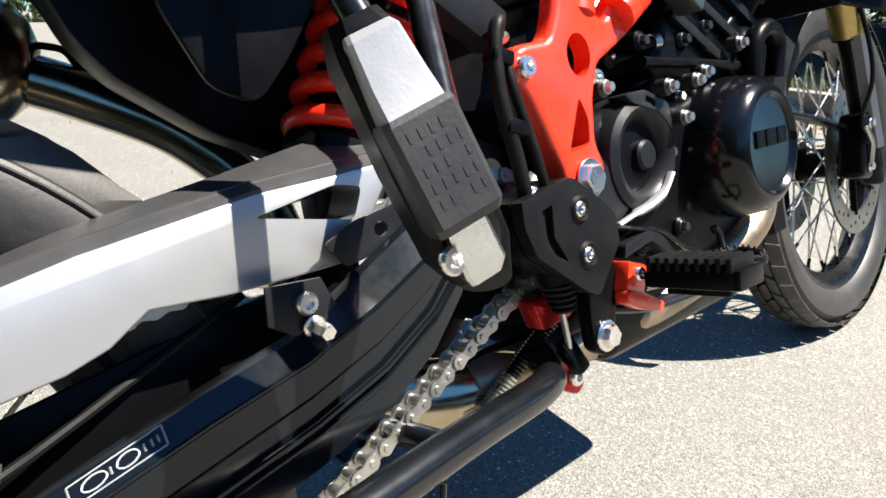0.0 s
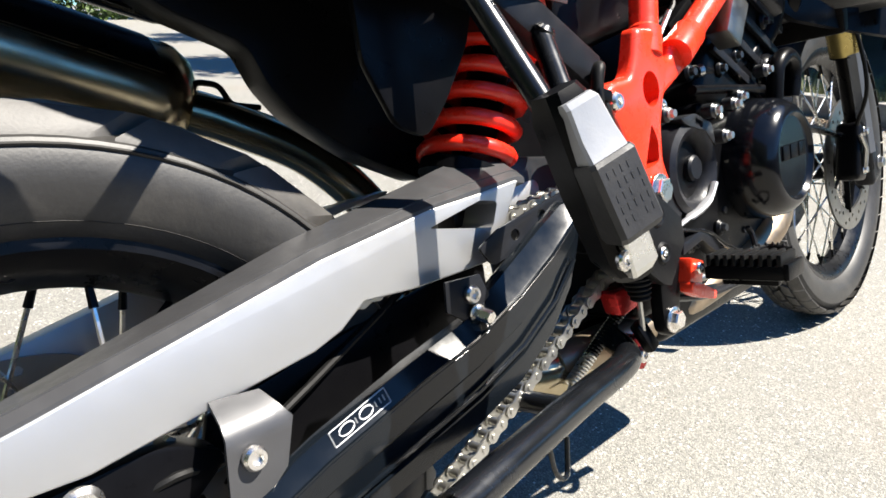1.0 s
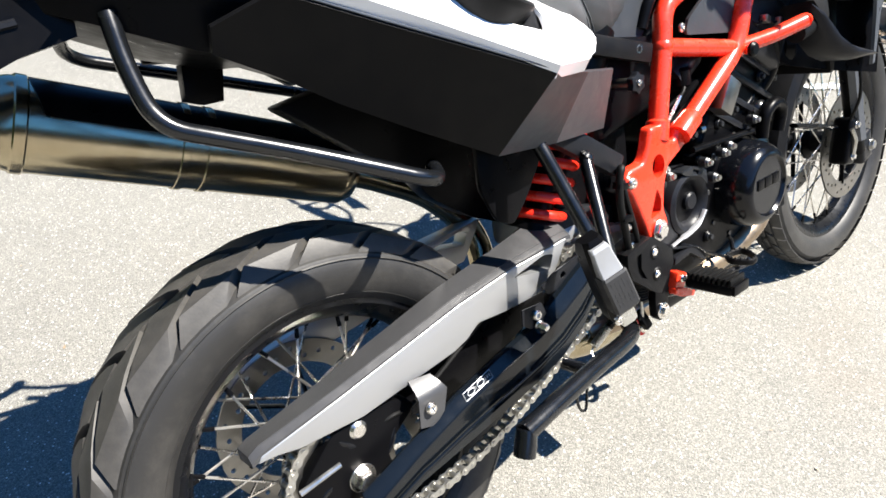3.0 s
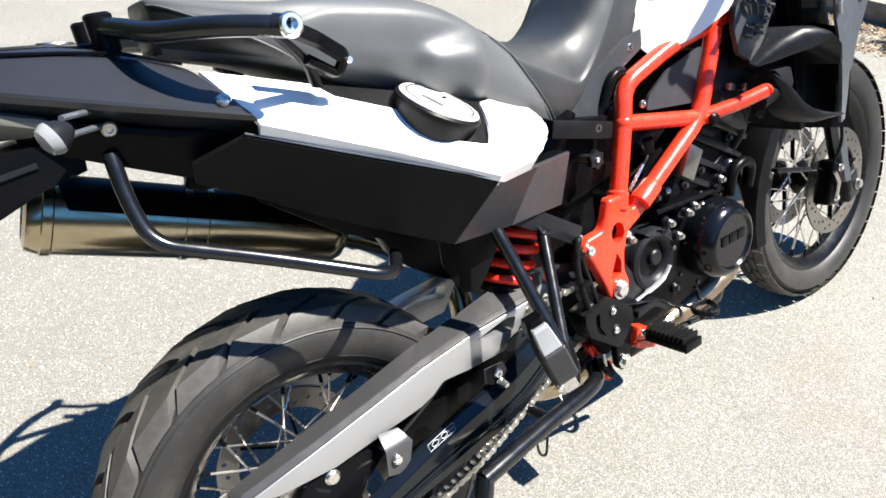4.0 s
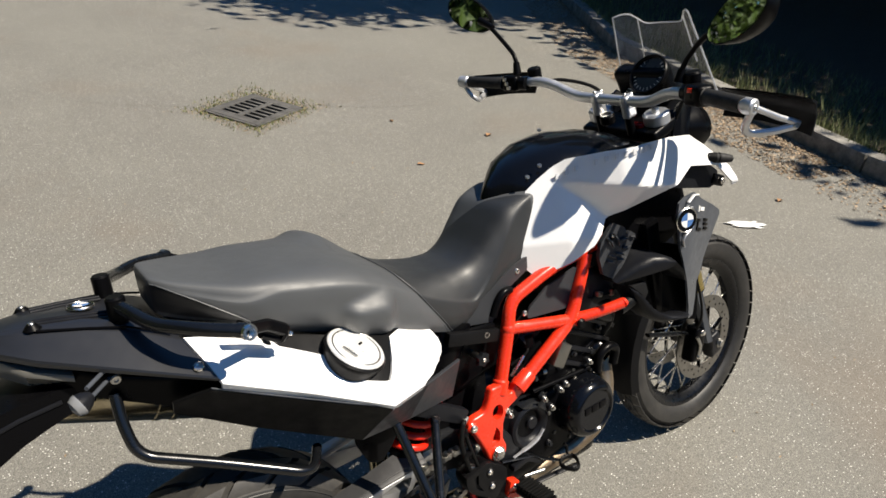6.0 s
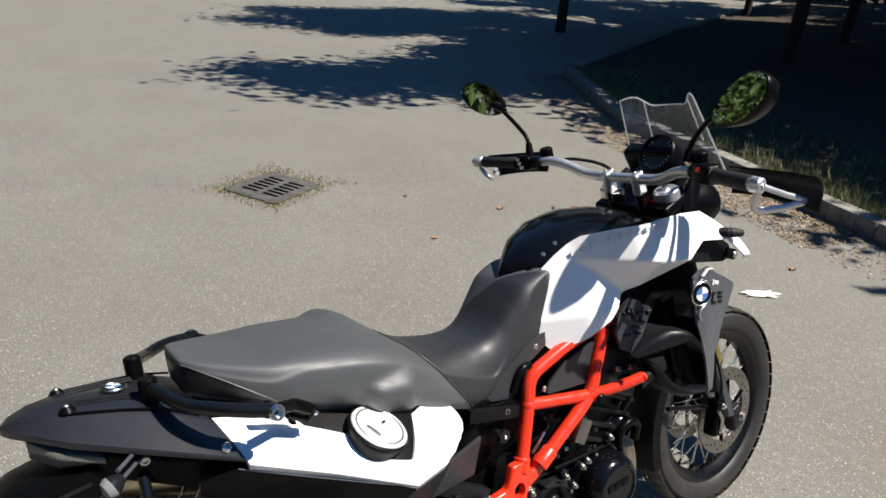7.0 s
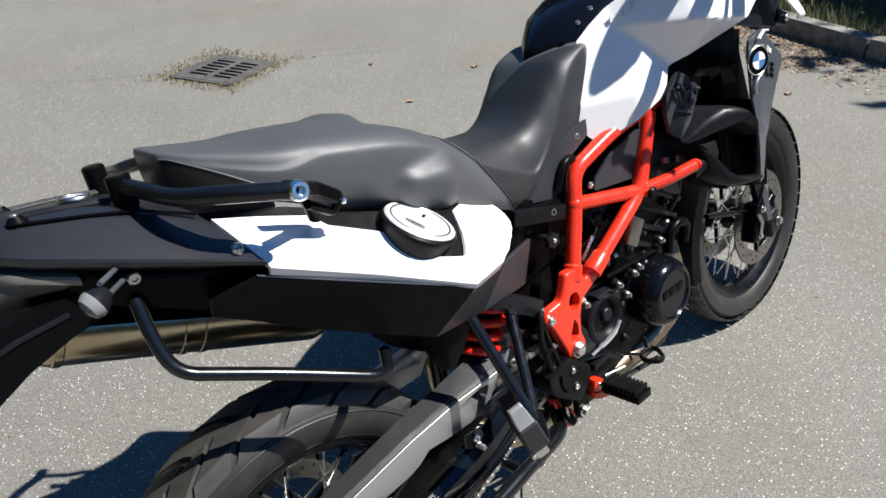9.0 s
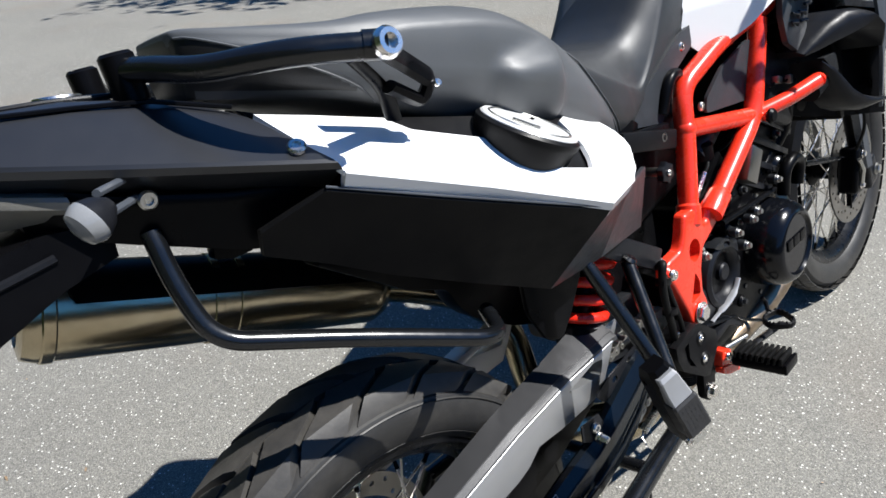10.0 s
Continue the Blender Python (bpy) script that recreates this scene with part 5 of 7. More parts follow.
# master cylinder, push rod and clevis
mc = part("brake_cylinder", tube([(0.542, -0.152, 0.440), (0.550, -0.152, 0.392)], 0.017, 18), "black", bike, "rear brake cylinder with a rubber boot")
for k in range(5):
    part("boot_ring", disc_solid((0.5525 + 0.001 * k, -0.152, 0.390 - 0.006 * k), (0, 0, -1), 0.0175 - 0.0015 * k, 0.005, 0.002, 18), "rubber", mc)
part("push_rod", tube([(0.555, -0.151, 0.362), (0.566, -0.144, 0.322)], 0.0032, 8), "steel", mc)
part("clevis", box((0.017, 0.014, 0.038), pose(0.571, -0.142, 0.313, -14, -20, 0), 0.004), "black", mc)
red_lug = part("pedal_lug", plate(rounded([(0.588, 0.298), (0.614, 0.298), (0.620, 0.264), (0.607, 0.253), (0.590, 0.262)], 0.008), -0.088, -0.113, (), 0.003), "darkred", bike, "red pedal lug with a bolt")
bolt(red_lug, (0.603, -0.114, 0.275), OUT, 0.010, 0.006)
part("upper_lug", plate(rounded([(0.540, 0.372), (0.590, 0.372), (0.594, 0.345), (0.550, 0.340)], 0.006), -0.108, -0.130, (), 0.003), "darkred", red_lug)

# brake hoses beside the frame
hoses = part("brake_hose", tube(smooth_path([(0.515, -0.155, 0.600), (0.505, -0.170, 0.612), (0.496, -0.172, 0.595), (0.494, -0.172, 0.555), (0.508, -0.168, 0.50), (0.52, -0.16, 0.455), (0.525, -0.155, 0.43)], 7), 0.0062, 12), "rubber", bike, "black rubber brake hoses")
part("second_hose", tube(smooth_path([(0.512, -0.165, 0.59), (0.512, -0.170, 0.56), (0.528, -0.170, 0.505), (0.54, -0.165, 0.47)], 7), 0.0045, 10), "rubber", hoses)
part("banjo", tube([(0.512, -0.16, 0.600), (0.530, -0.15, 0.604)], 0.005, 10), "steel", hoses)
for z, x in ((0.585, 0.5), (0.53, 0.506)):
    part("clip", box((0.022, 0.016, 0.012), pose(x, -0.170, z, 0, 15, 0), 0.003), "black", hoses)
bolt(hoses, (0.527, -0.158, 0.468), (0, 0, 1), 0.008, 0.010, "hex", "steel")

# ---- passenger footrest ----
TB = Vector((0.299, -0.287, 0.577))
BB = Vector((0.339, -0.301, 0.454))
strut = part("passenger_bracket", tube([(0.337, -0.165, 0.698), (0.3435, -0.192, 0.644), (0.353, -0.232, 0.562), (0.361, -0.262, 0.500)], 0.0105, 16), "tube", bike, "black tubular bracket with a folded rubber footrest")
part("strut_yoke", tube([(0.372, -0.252, 0.505), (0.362, -0.270, 0.470), (0.352, -0.282, 0.452)], [0.014, 0.018, 0.015], 16), "black", strut)
part("second_strut", tube([(0.438, -0.159, 0.646), (0.400, -0.213, 0.557), (0.370, -0.256, 0.487)], 0.0100, 16), "tube", strut)
part("strut_tip", disc_solid((0.4375, -0.1597, 0.645), (0.36, -0.51, 0.78), 0.0112, 0.010, 0.004, 16), "tube", strut)
d = (BB - TB).normalized()
nrm = Vector((-0.341, -0.94, 0.0))
nrm = (nrm - d * nrm.dot(d)).normalized()
wid = d.cross(nrm)
BLK = Matrix((wid, nrm, d)).transposed().to_4x4()
BLK.translation = TB


def block_ring(s, w, lo, hi, ch):
    """A chamfered rectangle across the footrest, s metres along it."""
    p = [(-w, lo), (w, lo), (w, hi - ch), (w - ch, hi), (-w + ch, hi), (-w, hi - ch)]
    return [tuple(BLK @ Vector((a, b, s))) for a, b in p]


part("footrest_arm", loft([block_ring(-0.012, 0.013, -0.022, 0.002, 0.006), block_ring(0.004, 0.0175, -0.026, 0.008, 0.006), block_ring(0.06, 0.0195, -0.028, 0.004, 0.006), block_ring(0.11, 0.0195, -0.028, 0.0, 0.006), block_ring(0.126, 0.013, -0.024, -0.006, 0.004)]), "black", strut)
part("rubber_top", loft([block_ring(-0.004, 0.0115, -0.004, 0.0095, 0.002), block_ring(0.000, 0.0130, -0.002, 0.0140, 0.002), block_ring(0.022, 0.0150, -0.002, 0.0150, 0.002), block_ring(0.038, 0.0160, -0.002, 0.0185, 0.002)]), "worn", strut, "worn light grey top face", 20)
part("rubber_pad", loft([block_ring(0.036, 0.0175, -0.008, 0.0200, 0.003), block_ring(0.039, 0.0185, -0.008, 0.0218, 0.003), block_ring(0.089, 0.0185, -0.008, 0.0218, 0.003), block_ring(0.094, 0.0170, -0.008, 0.0180, 0.003)]), "pad", strut, "dull dark rubber pad with raised bars", 20)
for col in range(5):
    for k in range(5):
        if (col * 3 + k * 2) % 7 == 0:
            continue
        m = BLK @ Matrix.Translation((-0.0125 + col * 0.0056, 0.0219, 0.046 + k * 0.0082))
        part("raised_bar", box((0.0020, 0.0004, 0.0050), m, 0), "pad", strut)
part("steel_tongue", loft([block_ring(0.094, 0.011, -0.012, 0.010, 0.002), block_ring(0.120, 0.012, -0.012, 0.006, 0.002), block_ring(0.127, 0.009, -0.012, 0.000, 0.002)]), "alu", strut, "bare metal tongue", 20)
piv = BLK @ Vector((0.013, 0.002, 0.108))
bolt(strut, piv, nrm, 0.0085, 0.006)

# ---- centre stand ----
stand = part("centre_stand", tube(smooth_path([(0.215, -0.200, 0.304), (0.30, -0.186, 0.305), (0.42, -0.165, 0.303), (0.515, -0.147, 0.298), (0.556, -0.125, 0.296), (0.58, -0.09, 0.30)], 6), 0.0155, 18), "tube", bike, "black tubular centre stand folded up, with scuffed lacquer")
part("foot", tube([(0.222, -0.1985, 0.308), (0.213, -0.202, 0.288), (0.206, -0.204, 0.272)], [0.0150, 0.0165, 0.0165], 16), "tube", stand)
part("cross_tube", tube([(0.40, -0.166, 0.300), (0.38, 0.0, 0.300), (0.40, 0.160, 0.300)], 0.011, 12), "tube", stand)
part("left_leg", tube(smooth_path([(0.205, 0.178, 0.275), (0.42, 0.150, 0.296), (0.535, 0.10, 0.305)], 5), 0.0155, 14), "tube", stand)
part("left_foot", tube([(0.215, 0.178, 0.282), (0.190, 0.182, 0.245)], 0.0165, 12), "tube", stand)
part("kick_tab", tube(smooth_path([(0.350, -0.176, 0.296), (0.352, -0.178, 0.262), (0.366, -0.178, 0.252), (0.378, -0.174, 0.284)], 5), 0.0025, 8), "tube", stand)
s0, s1 = Vector((0.592, -0.101, 0.335)), Vector((0.508, -0.077, 0.266))
coil = []
d_ = (s1 - s0).normalized()
u_ = d_.orthogonal().normalized()
for k in range(26 * 10 + 1):
    a = 2 * math.pi * k / 10
    coil.append(s0.lerp(s1, k / 260) + (u_ * math.cos(a) + d_.cross(u_) * math.sin(a)) * 0.0068)
half = len(coil) * 6 // 10
spr = part("stand_spring", tube(coil[:half], 0.0021, 6), "guard", bike, "coil spring of the centre stand, dark above and bright below")
part("lower_coil", tube(coil[half:], 0.0021, 6), "alu", spr, "bare bright coils")
part("spring_core", tube([s0, s0.lerp(s1, 0.6)], 0.0055, 10), "rubber", spr)
part("spring_hook", tube([s1, s1 + Vector((-0.012, -0.004, -0.006)), s1 + Vector((-0.014, -0.012, -0.016))], 0.0022, 6), "steel", spr)
# side stand on the far side, down to the ground
ss = part("side_stand", tube([(0.66, 0.13, 0.30), (0.62, 0.22, 0.17), (0.585, 0.315, 0.090)], 0.014, 12), "black", bike, "black side stand resting on the ground")
part("stand_foot", box((0.09, 0.05, 0.008), pose(0.585, 0.318, 0.087, LEAN, 0, 0), 0.003), "black", ss)

# ---- tail ----
def tail_ring(x, w, zt, ze, zb, wb, slant=0.0):
    """Cross-section of the tail: flat top, sloping flank down to a sharp edge, tucked belly."""
    zs = zt - (zt - ze) * 0.16
    half = [(0, zt), (w * 0.44, zt - 0.001), (w * 0.50, zt - 0.003), (w * 0.60, zs), (w * 0.63, zs - 0.003), (w * 0.985, ze + 0.002), (w, ze - 0.002), (w * 0.985, ze - 0.009), (wb, zb), (0, zb)]
    ring = [(x + slant * (ze - z), -y, z) for y, z in half] + [(x + slant * (ze - z), y, z) for y, z in half[-2:0:-1]]
    return ring


tail = part("tail", loft([tail_ring(-0.302, 0.006, 1.047, 1.044, 1.040, 0.004), tail_ring(-0.290, 0.028, 1.055, 1.042, 1.035, 0.02), tail_ring(-0.262, 0.056, 1.062, 1.036, 1.022, 0.04), tail_ring(-0.215, 0.088, 1.062, 1.018, 0.995, 0.06), tail_ring(-0.14, 0.126, 1.054, 0.994, 0.965, 0.075, 0.05), tail_ring(-0.06, 0.168, 1.036, 0.969, 0.935, 0.10, 0.25), tail_ring(-0.012, 0.193, 1.018, 0.954, 0.92, 0.12, 0.45), tail_ring(0.011, 0.205, 1.006, 0.947, 0.91, 0.13, 0.53)]), "tail", bike, "satin black plastic tail with a luggage plate", 20)
part("underside", loft([tail_ring(-0.21, 0.060, 1.005, 1.0, 0.955, 0.05), tail_ring(-0.14, 0.100, 0.985, 0.965, 0.922, 0.092), tail_ring(-0.06, 0.124, 0.96, 0.94, 0.884, 0.114), tail_ring(0.03, 0.142, 0.94, 0.92, 0.856, 0.128)]), "black", tail)
for s in (-1, 1):
    bolt(tail, (-0.009, s * 0.181, 0.9655), (-0.2, s * 0.62, 0.75), 0.0085, 0.005)
    bolt(tail, (-0.121, s * 0.106, 0.958), (-0.1, s, -0.15), 0.009, 0.005, "socket", "steel")
    part("groove_strip", tube([(-0.205, s * 0.058, 1.056), (-0.14, s * 0.0785, 1.045), (-0.085, s * 0.096, 1.034), (-0.026, s * 0.1185, 1.0105)], 0.0022, 6), "black", tail)
    for k, y in enumerate((0.016, 0.030)):
        part("plate_rib", tube(smooth_path([(-0.205, s * (y + 0.008), 1.061), (-0.15, s * (y + 0.016), 1.055), (-0.10, s * (y + 0.020), 1.047)], 4), 0.0026, 8), "charcoal", tail)
for x, y in ((-0.208, -0.047), (-0.215, 0.047)):
    part("plate_knob", lathe([(1e-5, 0.008), (0.0075, 0.008), (0.009, 0.006), (0.0115, 0.0025), (0.0135, 0.0)], (x, y, 1.057), (0, 0, 1), 20), "black", tail)
    bolt(tail, (x, y, 1.0645), (0, 0, 1), 0.005, 0.003)


def roundel(parent, m, r):
    """A round badge: dark ring, bright rim and four plain quarters."""
    ring = part("badge", disc_solid((0, 0, 0), (0, 0, 1), r, 0.003, 0.001, 32), "gloss", parent, "round badge with blue and white quarters")
    ring.matrix_basis = m
    rim = part("badge_rim", lathe([(r * 0.94, 0.002), (r * 1.0, 0.0036), (r * 1.06, 0.002), (r * 1.06, 0.0), (r * 0.94, 0.0)], (0, 0, 0), (0, 0, 1), 32, closed=True), "chrome", parent)
    rim.matrix_basis = m
    for k in range(4):
        bm = bmesh.new()
        c = bm.verts.new((0, 0, 0.0042))
        arc = [bm.verts.new((r * 0.62 * math.cos(a), r * 0.62 * math.sin(a), 0.0042)) for a in (math.pi / 2 * (k + j / 6) for j in range(7))]
        for a, b in zip(arc, arc[1:]):
            bm.faces.new((c, a, b))
        bmesh.ops.solidify(bm, geom=bm.faces[:], thickness=0.001)
        q = part("badge_quarter", bm, "blue" if k % 2 else "white", parent)
        q.matrix_basis = m


roundel(tail, pose(-0.134, 0.0, 1.055, 0, 8, 8), 0.020)
# lamp and indicators at the back
lamp = part("tail_lamp", loft([tail_ring(-0.272, 0.036, 1.032, 1.022, 0.992, 0.03), tail_ring(-0.235, 0.070, 1.015, 1.000, 0.968, 0.05), tail_ring(-0.175, 0.094, 0.992, 0.978, 0.962, 0.07)]), "lens", bike, "smoked clear tail lamp", 24)


def indicator(parent_name, base, tip, label, body="rubber"):
    base, tip = Vector(base), Vector(tip)
    d = (tip - base).normalized()
    L = (tip - base).length
    ob = part(parent_name, tube([base, base + d * L * 0.35], [0.0075, 0.006], 10), "black", bike, label)
    c = base + d * L * 0.30
    bm = lathe([(1e-5, 0.0), (0.007, 0.002), (0.0115, L * 0.22), (0.0130, L * 0.36)], c, d, 20)
    part("shell", bm, body, ob)
    part("lens", lathe([(0.0130, L * 0.36), (0.0125, L * 0.50), (0.009, L * 0.66), (1e-5, L * 0.70)], c, d, 20), "grip", ob, "dark lens")
    return ob


for s in (-1, 1):
    c, d = Vector((-0.160, s * 0.166, 0.974)), Vector((-0.92, s * 0.22, -0.32)).normalized()
    i_ = part("rear_indicator", lathe([(1e-5, 0.0), (0.006, 0.001), (0.0135, 0.010), (0.0172, 0.020)], c, d, 28), "charcoal", bike, "rear indicator on a short rubber stalk")
    part("lens", lathe([(0.0172, 0.020), (0.0172, 0.024), (0.0140, 0.031), (0.007, 0.034), (1e-5, 0.035)], c, d, 28), "glass", i_, "clear lens")
    for dz in (0.009, -0.009):
        part("stalk_prong", tube([(-0.128, s * 0.105, 0.972 + dz), (-0.166, s * 0.160, 0.974 + dz)], 0.0034, 8), "slate", i_)
# mudguard with the plate holder
def guard_ring(x, zt, zb, w):
    return [(x, -w, zt), (x, -w * 0.5, zt + 0.006), (x, w * 0.5, zt + 0.006), (x, w, zt), (x - 0.004, w, zb), (x - 0.004, -w, zb)]


mud = part("mudguard", loft([guard_ring(-0.150, 0.946, 0.915, 0.070), guard_ring(-0.20, 0.955, 0.905, 0.072), guard_ring(-0.26, 0.950, 0.883, 0.072), guard_ring(-0.31, 0.940, 0.855, 0.070), guard_ring(-0.35, 0.922, 0.795, 0.068), guard_ring(-0.40, 0.880, 0.735, 0.066), guard_ring(-0.44, 0.815, 0.66, 0.064)]), "black", bike, "black plastic rear mudguard", 25)
part("side_fold", tube([(-0.20, -0.0725, 0.934), (-0.26, -0.0725, 0.927), (-0.31, -0.0705, 0.914), (-0.36, -0.068, 0.882)], 0.004, 6), "charcoal", mud)

# luggage rail
rail = part("luggage_rail", tube(corner_path([(-0.128, -0.098, 0.93), (-0.130, -0.112, 0.88), (-0.122, -0.128, 0.822), (0.0, -0.168, 0.768), (0.136, -0.214, 0.702), (0.172, -0.150, 0.705)], 0.045, 8), 0.0095, 16), "tube", bike, "glossy black tubular pannier rail")
part("far_rail", tube(corner_path([(-0.128, 0.098, 0.95), (-0.130, 0.20, 0.94), (-0.122, 0.275, 0.905), (0.290, 0.287, 0.763), (0.295, 0.205, 0.800)], 0.04, 6), 0.0095, 12), "tube", rail)

# grab rails
for s in (-1, 1):
    g = part("grab_rail", tube(corner_path([(-0.088, s * 0.068, 1.064), (-0.074, s * 0.108, 1.058), (-0.055, s * 0.153, 1.047), (-0.004, s * 0.214, 1.042), (0.058, s * 0.246, 1.029)], 0.045, 8), 0.0115, 16), "tube", bike, "black tubular grab rail with a bright end bolt")
    part("post", disc_solid((-0.089, s * 0.067, 1.034), (0, 0, 1), 0.0155, 0.046, 0.003, 20), "black", g)
    part("bush", tube([(0.046, s * 0.240, 1.032), (0.063, s * 0.249, 1.028)], 0.0128, 18), "tube", g)
    bolt(g, (0.059, s * 0.253, 1.029), (-0.15, s, 0.15), 0.0135, 0.012)
    part("tie_down", tube(corner_path([(0.066, s * 0.236, 1.026), (0.104, s * 0.208, 1.010), (0.138, s * 0.200, 0.985), (0.128, s * 0.190, 0.966), (0.094, s * 0.192, 0.990)], 0.008, 4), 0.0068, 8, flat=1.6), "black", g)
    bolt(g, (0.140, s * 0.205, 0.980), (0.2, s, 0.2), 0.004, 0.003)
    part("strap", tube(smooth_path([(0.066, s * 0.190, 1.022), (0.098, s * 0.176, 0.988), (0.112, s * 0.160, 0.955)], 4), 0.009, 8, flat=0.4), "black", g)

# ---- rear side panels ----
def panel_y(x, z):
    rise = min(1.0, max(0.0, (z - max(0.803, 0.936 - 0.487 * (x - 0.016))) / 0.06))
    swell = 0.042 * math.exp(-((x - 0.285) / 0.11) ** 2) * rise * rise * (3 - 2 * rise)
    return -0.259 + (0.252 * (x - 0.307) + 0.793 * (z - 0.805)) / 0.553 - swell


white_low = [(0.401, 0.875), (0.425, 0.871), (0.444, 0.864), (0.458, 0.853), (0.467, 0.840), (0.4705, 0.829), (0.467, 0.819), (0.456, 0.812), (0.440, 0.808), (0.406, 0.800), (0.372, 0.798), (0.287, 0.804), (0.150, 0.873), (0.016, 0.936), (0.008, 0.958)]
white_out = [(-0.012, 0.999), (0.045, 0.981), (0.118, 0.956), (0.134, 0.938), (0.200, 0.907), (0.206, 0.896), (0.206, 0.885), (0.214, 0.872), (0.235, 0.861), (0.300, 0.838), (0.322, 0.856), (0.352, 0.880)] + white_low
panel = part("side_panel", skin(white_out, panel_y, 0.005, 0.012), "white", bike, "white rear side panel round the fuel cap")
part("far_side_panel", mirrored(skin(white_out, panel_y, 0.005, 0.04)), "white", bike, "white rear side panel")
edge = [(x, z) for x, z in ((0.016, 0.936), (0.150, 0.873), (0.287, 0.804), (0.372, 0.798), (0.440, 0.808))]
rings = []
for x, z in edge:
    y = panel_y(x, z)
    rings.append([(x, y - 0.0005, z + 0.0005), (x, y - 0.0012, z - 0.002), (x, y + 0.010, z - 0.017), (x, y + 0.016, z - 0.016), (x, y + 0.006, z - 0.001)])
part("lower_edge", loft(rings), "white", panel)
part("cap_surround", skin([(0.100, 0.962), (0.235, 0.922), (0.320, 0.900), (0.405, 0.880), (0.395, 0.866), (0.312, 0.822), (0.205, 0.858), (0.125, 0.930)], panel_y, 0.004, 0.04, off=-0.007), "plastic", panel, "matt black surround of the fuel cap")
# fuel cap
CN = Vector((0.376, -0.365, 0.852)).normalized()
CP = Vector((0.2627, -0.1985, 0.9078)) - CN * 0.031
cap = part("fuel_cap", lathe([(1e-5, -0.030), (0.046, -0.030), (0.0555, 0.0), (0.0595, 0.012), (0.0610, 0.016), (0.0610, 0.021), (0.0580, 0.024), (1e-5, 0.024)], CP, CN, 56), "plastic", bike, "round black fuel cap with a silver lid")
part("lid", disc_solid(CP + CN * 0.022, CN, 0.0570, 0.005, 0.002, 48), "lid", cap, "silver lid with a key flap")
u = Vector((0.85, 0.45, 0.04))
u = (u - CN * u.dot(CN)).normalized()
w = CN.cross(u)
CM = Matrix((u, w, CN)).transposed().to_4x4()
CM.translation = CP + CN * 0.0272
part("lid_ring", lathe([(0.046, 0.0), (0.0475, 0.0012), (0.049, 0.0)], CM.translation, CN, 40), "steel", cap)
part("key_flap", box((0.044, 0.020, 0.003), CM @ Matrix.Translation((0.004, 0.0, 0.0005)), 0.001), "lid", cap)
part("keyhole", box((0.010, 0.004, 0.0012), CM @ Matrix.Translation((0.012, 0.0, 0.0034)), 0), "black", cap)
part("hinge", box((0.006, 0.032, 0.004), CM @ Matrix.Translation((-0.026, 0.0, 0.001)), 0.0015), "steel", cap)

# lower black panel under the white one, folding inwards
def sheet(tops, bots, t=0.006):
    """A flat-faced shell between a top and a bottom edge."""
    return loft([[p, (p[0], p[1] - 0.001, p[2] - 0.003), q, (q[0], q[1] + t, q[2] + 0.002), (p[0], p[1] + t, p[2])] for p, q in zip(tops, bots)])


LT = [(-0.055, -0.152, 0.905), (0.0, -0.190, 0.926), (0.10, -0.216, 0.880), (0.20, -0.243, 0.835), (0.287, -0.263, 0.796)]
LB_ = [(-0.055, -0.140, 0.878), (0.0, -0.150, 0.846), (0.06, -0.155, 0.806), (0.15, -0.166, 0.754), (0.2526, -0.182, 0.698)]
NT = [(0.287, -0.263, 0.796), (0.40, -0.211, 0.778), (0.518, -0.156, 0.761)]
NB = [(0.2526, -0.182, 0.698), (0.37, -0.170, 0.685), (0.495, -0.150, 0.676)]
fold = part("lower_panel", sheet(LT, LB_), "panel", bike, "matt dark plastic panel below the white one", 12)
# Same panel; its sunlit facet is put in as a lighter plastic.
part("sunlit_panel_nose", sheet(NT, NB), "side", fold, smooth=12)
part("far_lower_panel", mirrored(sheet(LT, [(x, y, max(z, 0.872 if x < 0.1 else 0.81)) for x, y, z in LB_])), "plastic", fold)
part("edge_line", tube([(x, y - 0.0015, z + 0.001) for x, y, z in LT[1:]], 0.0012, 6), "slate", fold)
# dark structure under the seat: tank shell, mudguard over the wheel, subframe
part("inner_tank", loft([[(x, -w, zt), (x, w, zt), (x, w * 0.95, zb), (x, -w * 0.95, zb)] for x, w, zt, zb in ((-0.12, 0.07, 0.97, 0.92), (0.03, 0.135, 0.95, 0.87), (0.20, 0.145, 0.90, 0.79), (0.32, 0.140, 0.85, 0.70), (0.45, 0.115, 0.80, 0.66), (0.56, 0.10, 0.78, 0.70))]), "black", bike, "black plastic rear tank shell")
part("inner_mudguard", plate(rounded([(0.05, 0.80), (0.167, 0.707), (0.229, 0.678), (0.242, 0.643), (0.264, 0.613), (0.33, 0.564), (0.40, 0.53), (0.60, 0.52), (0.64, 0.70), (0.30, 0.84)], 0.01, 3), 0.035, -0.005, (), 0.006), "black", bike, "black inner mudguard ahead of the rear wheel")
# Added plate: blackens the spring's rear side, which lies in shade.
part("spring_shade_plate", plate(rounded([(0.27, 0.715), (0.405, 0.700), (0.386, 0.648), (0.350, 0.600), (0.322, 0.572), (0.292, 0.585), (0.268, 0.640)], 0.010, 3), -0.108, -0.116, (), 0.002), "black", bike, "added black plate standing in for shade on the shock spring")
# Added filler that gives the gap behind the casting its darkness.
part("gap_filler", plate(rounded([(0.46, 0.50), (0.60, 0.42), (0.66, 0.46), (0.66, 0.72), (0.58, 0.76), (0.50, 0.70)], 0.02), -0.02, -0.06, (), 0.004), "black", bike, "black plate added to darken the gap behind the frame casting")
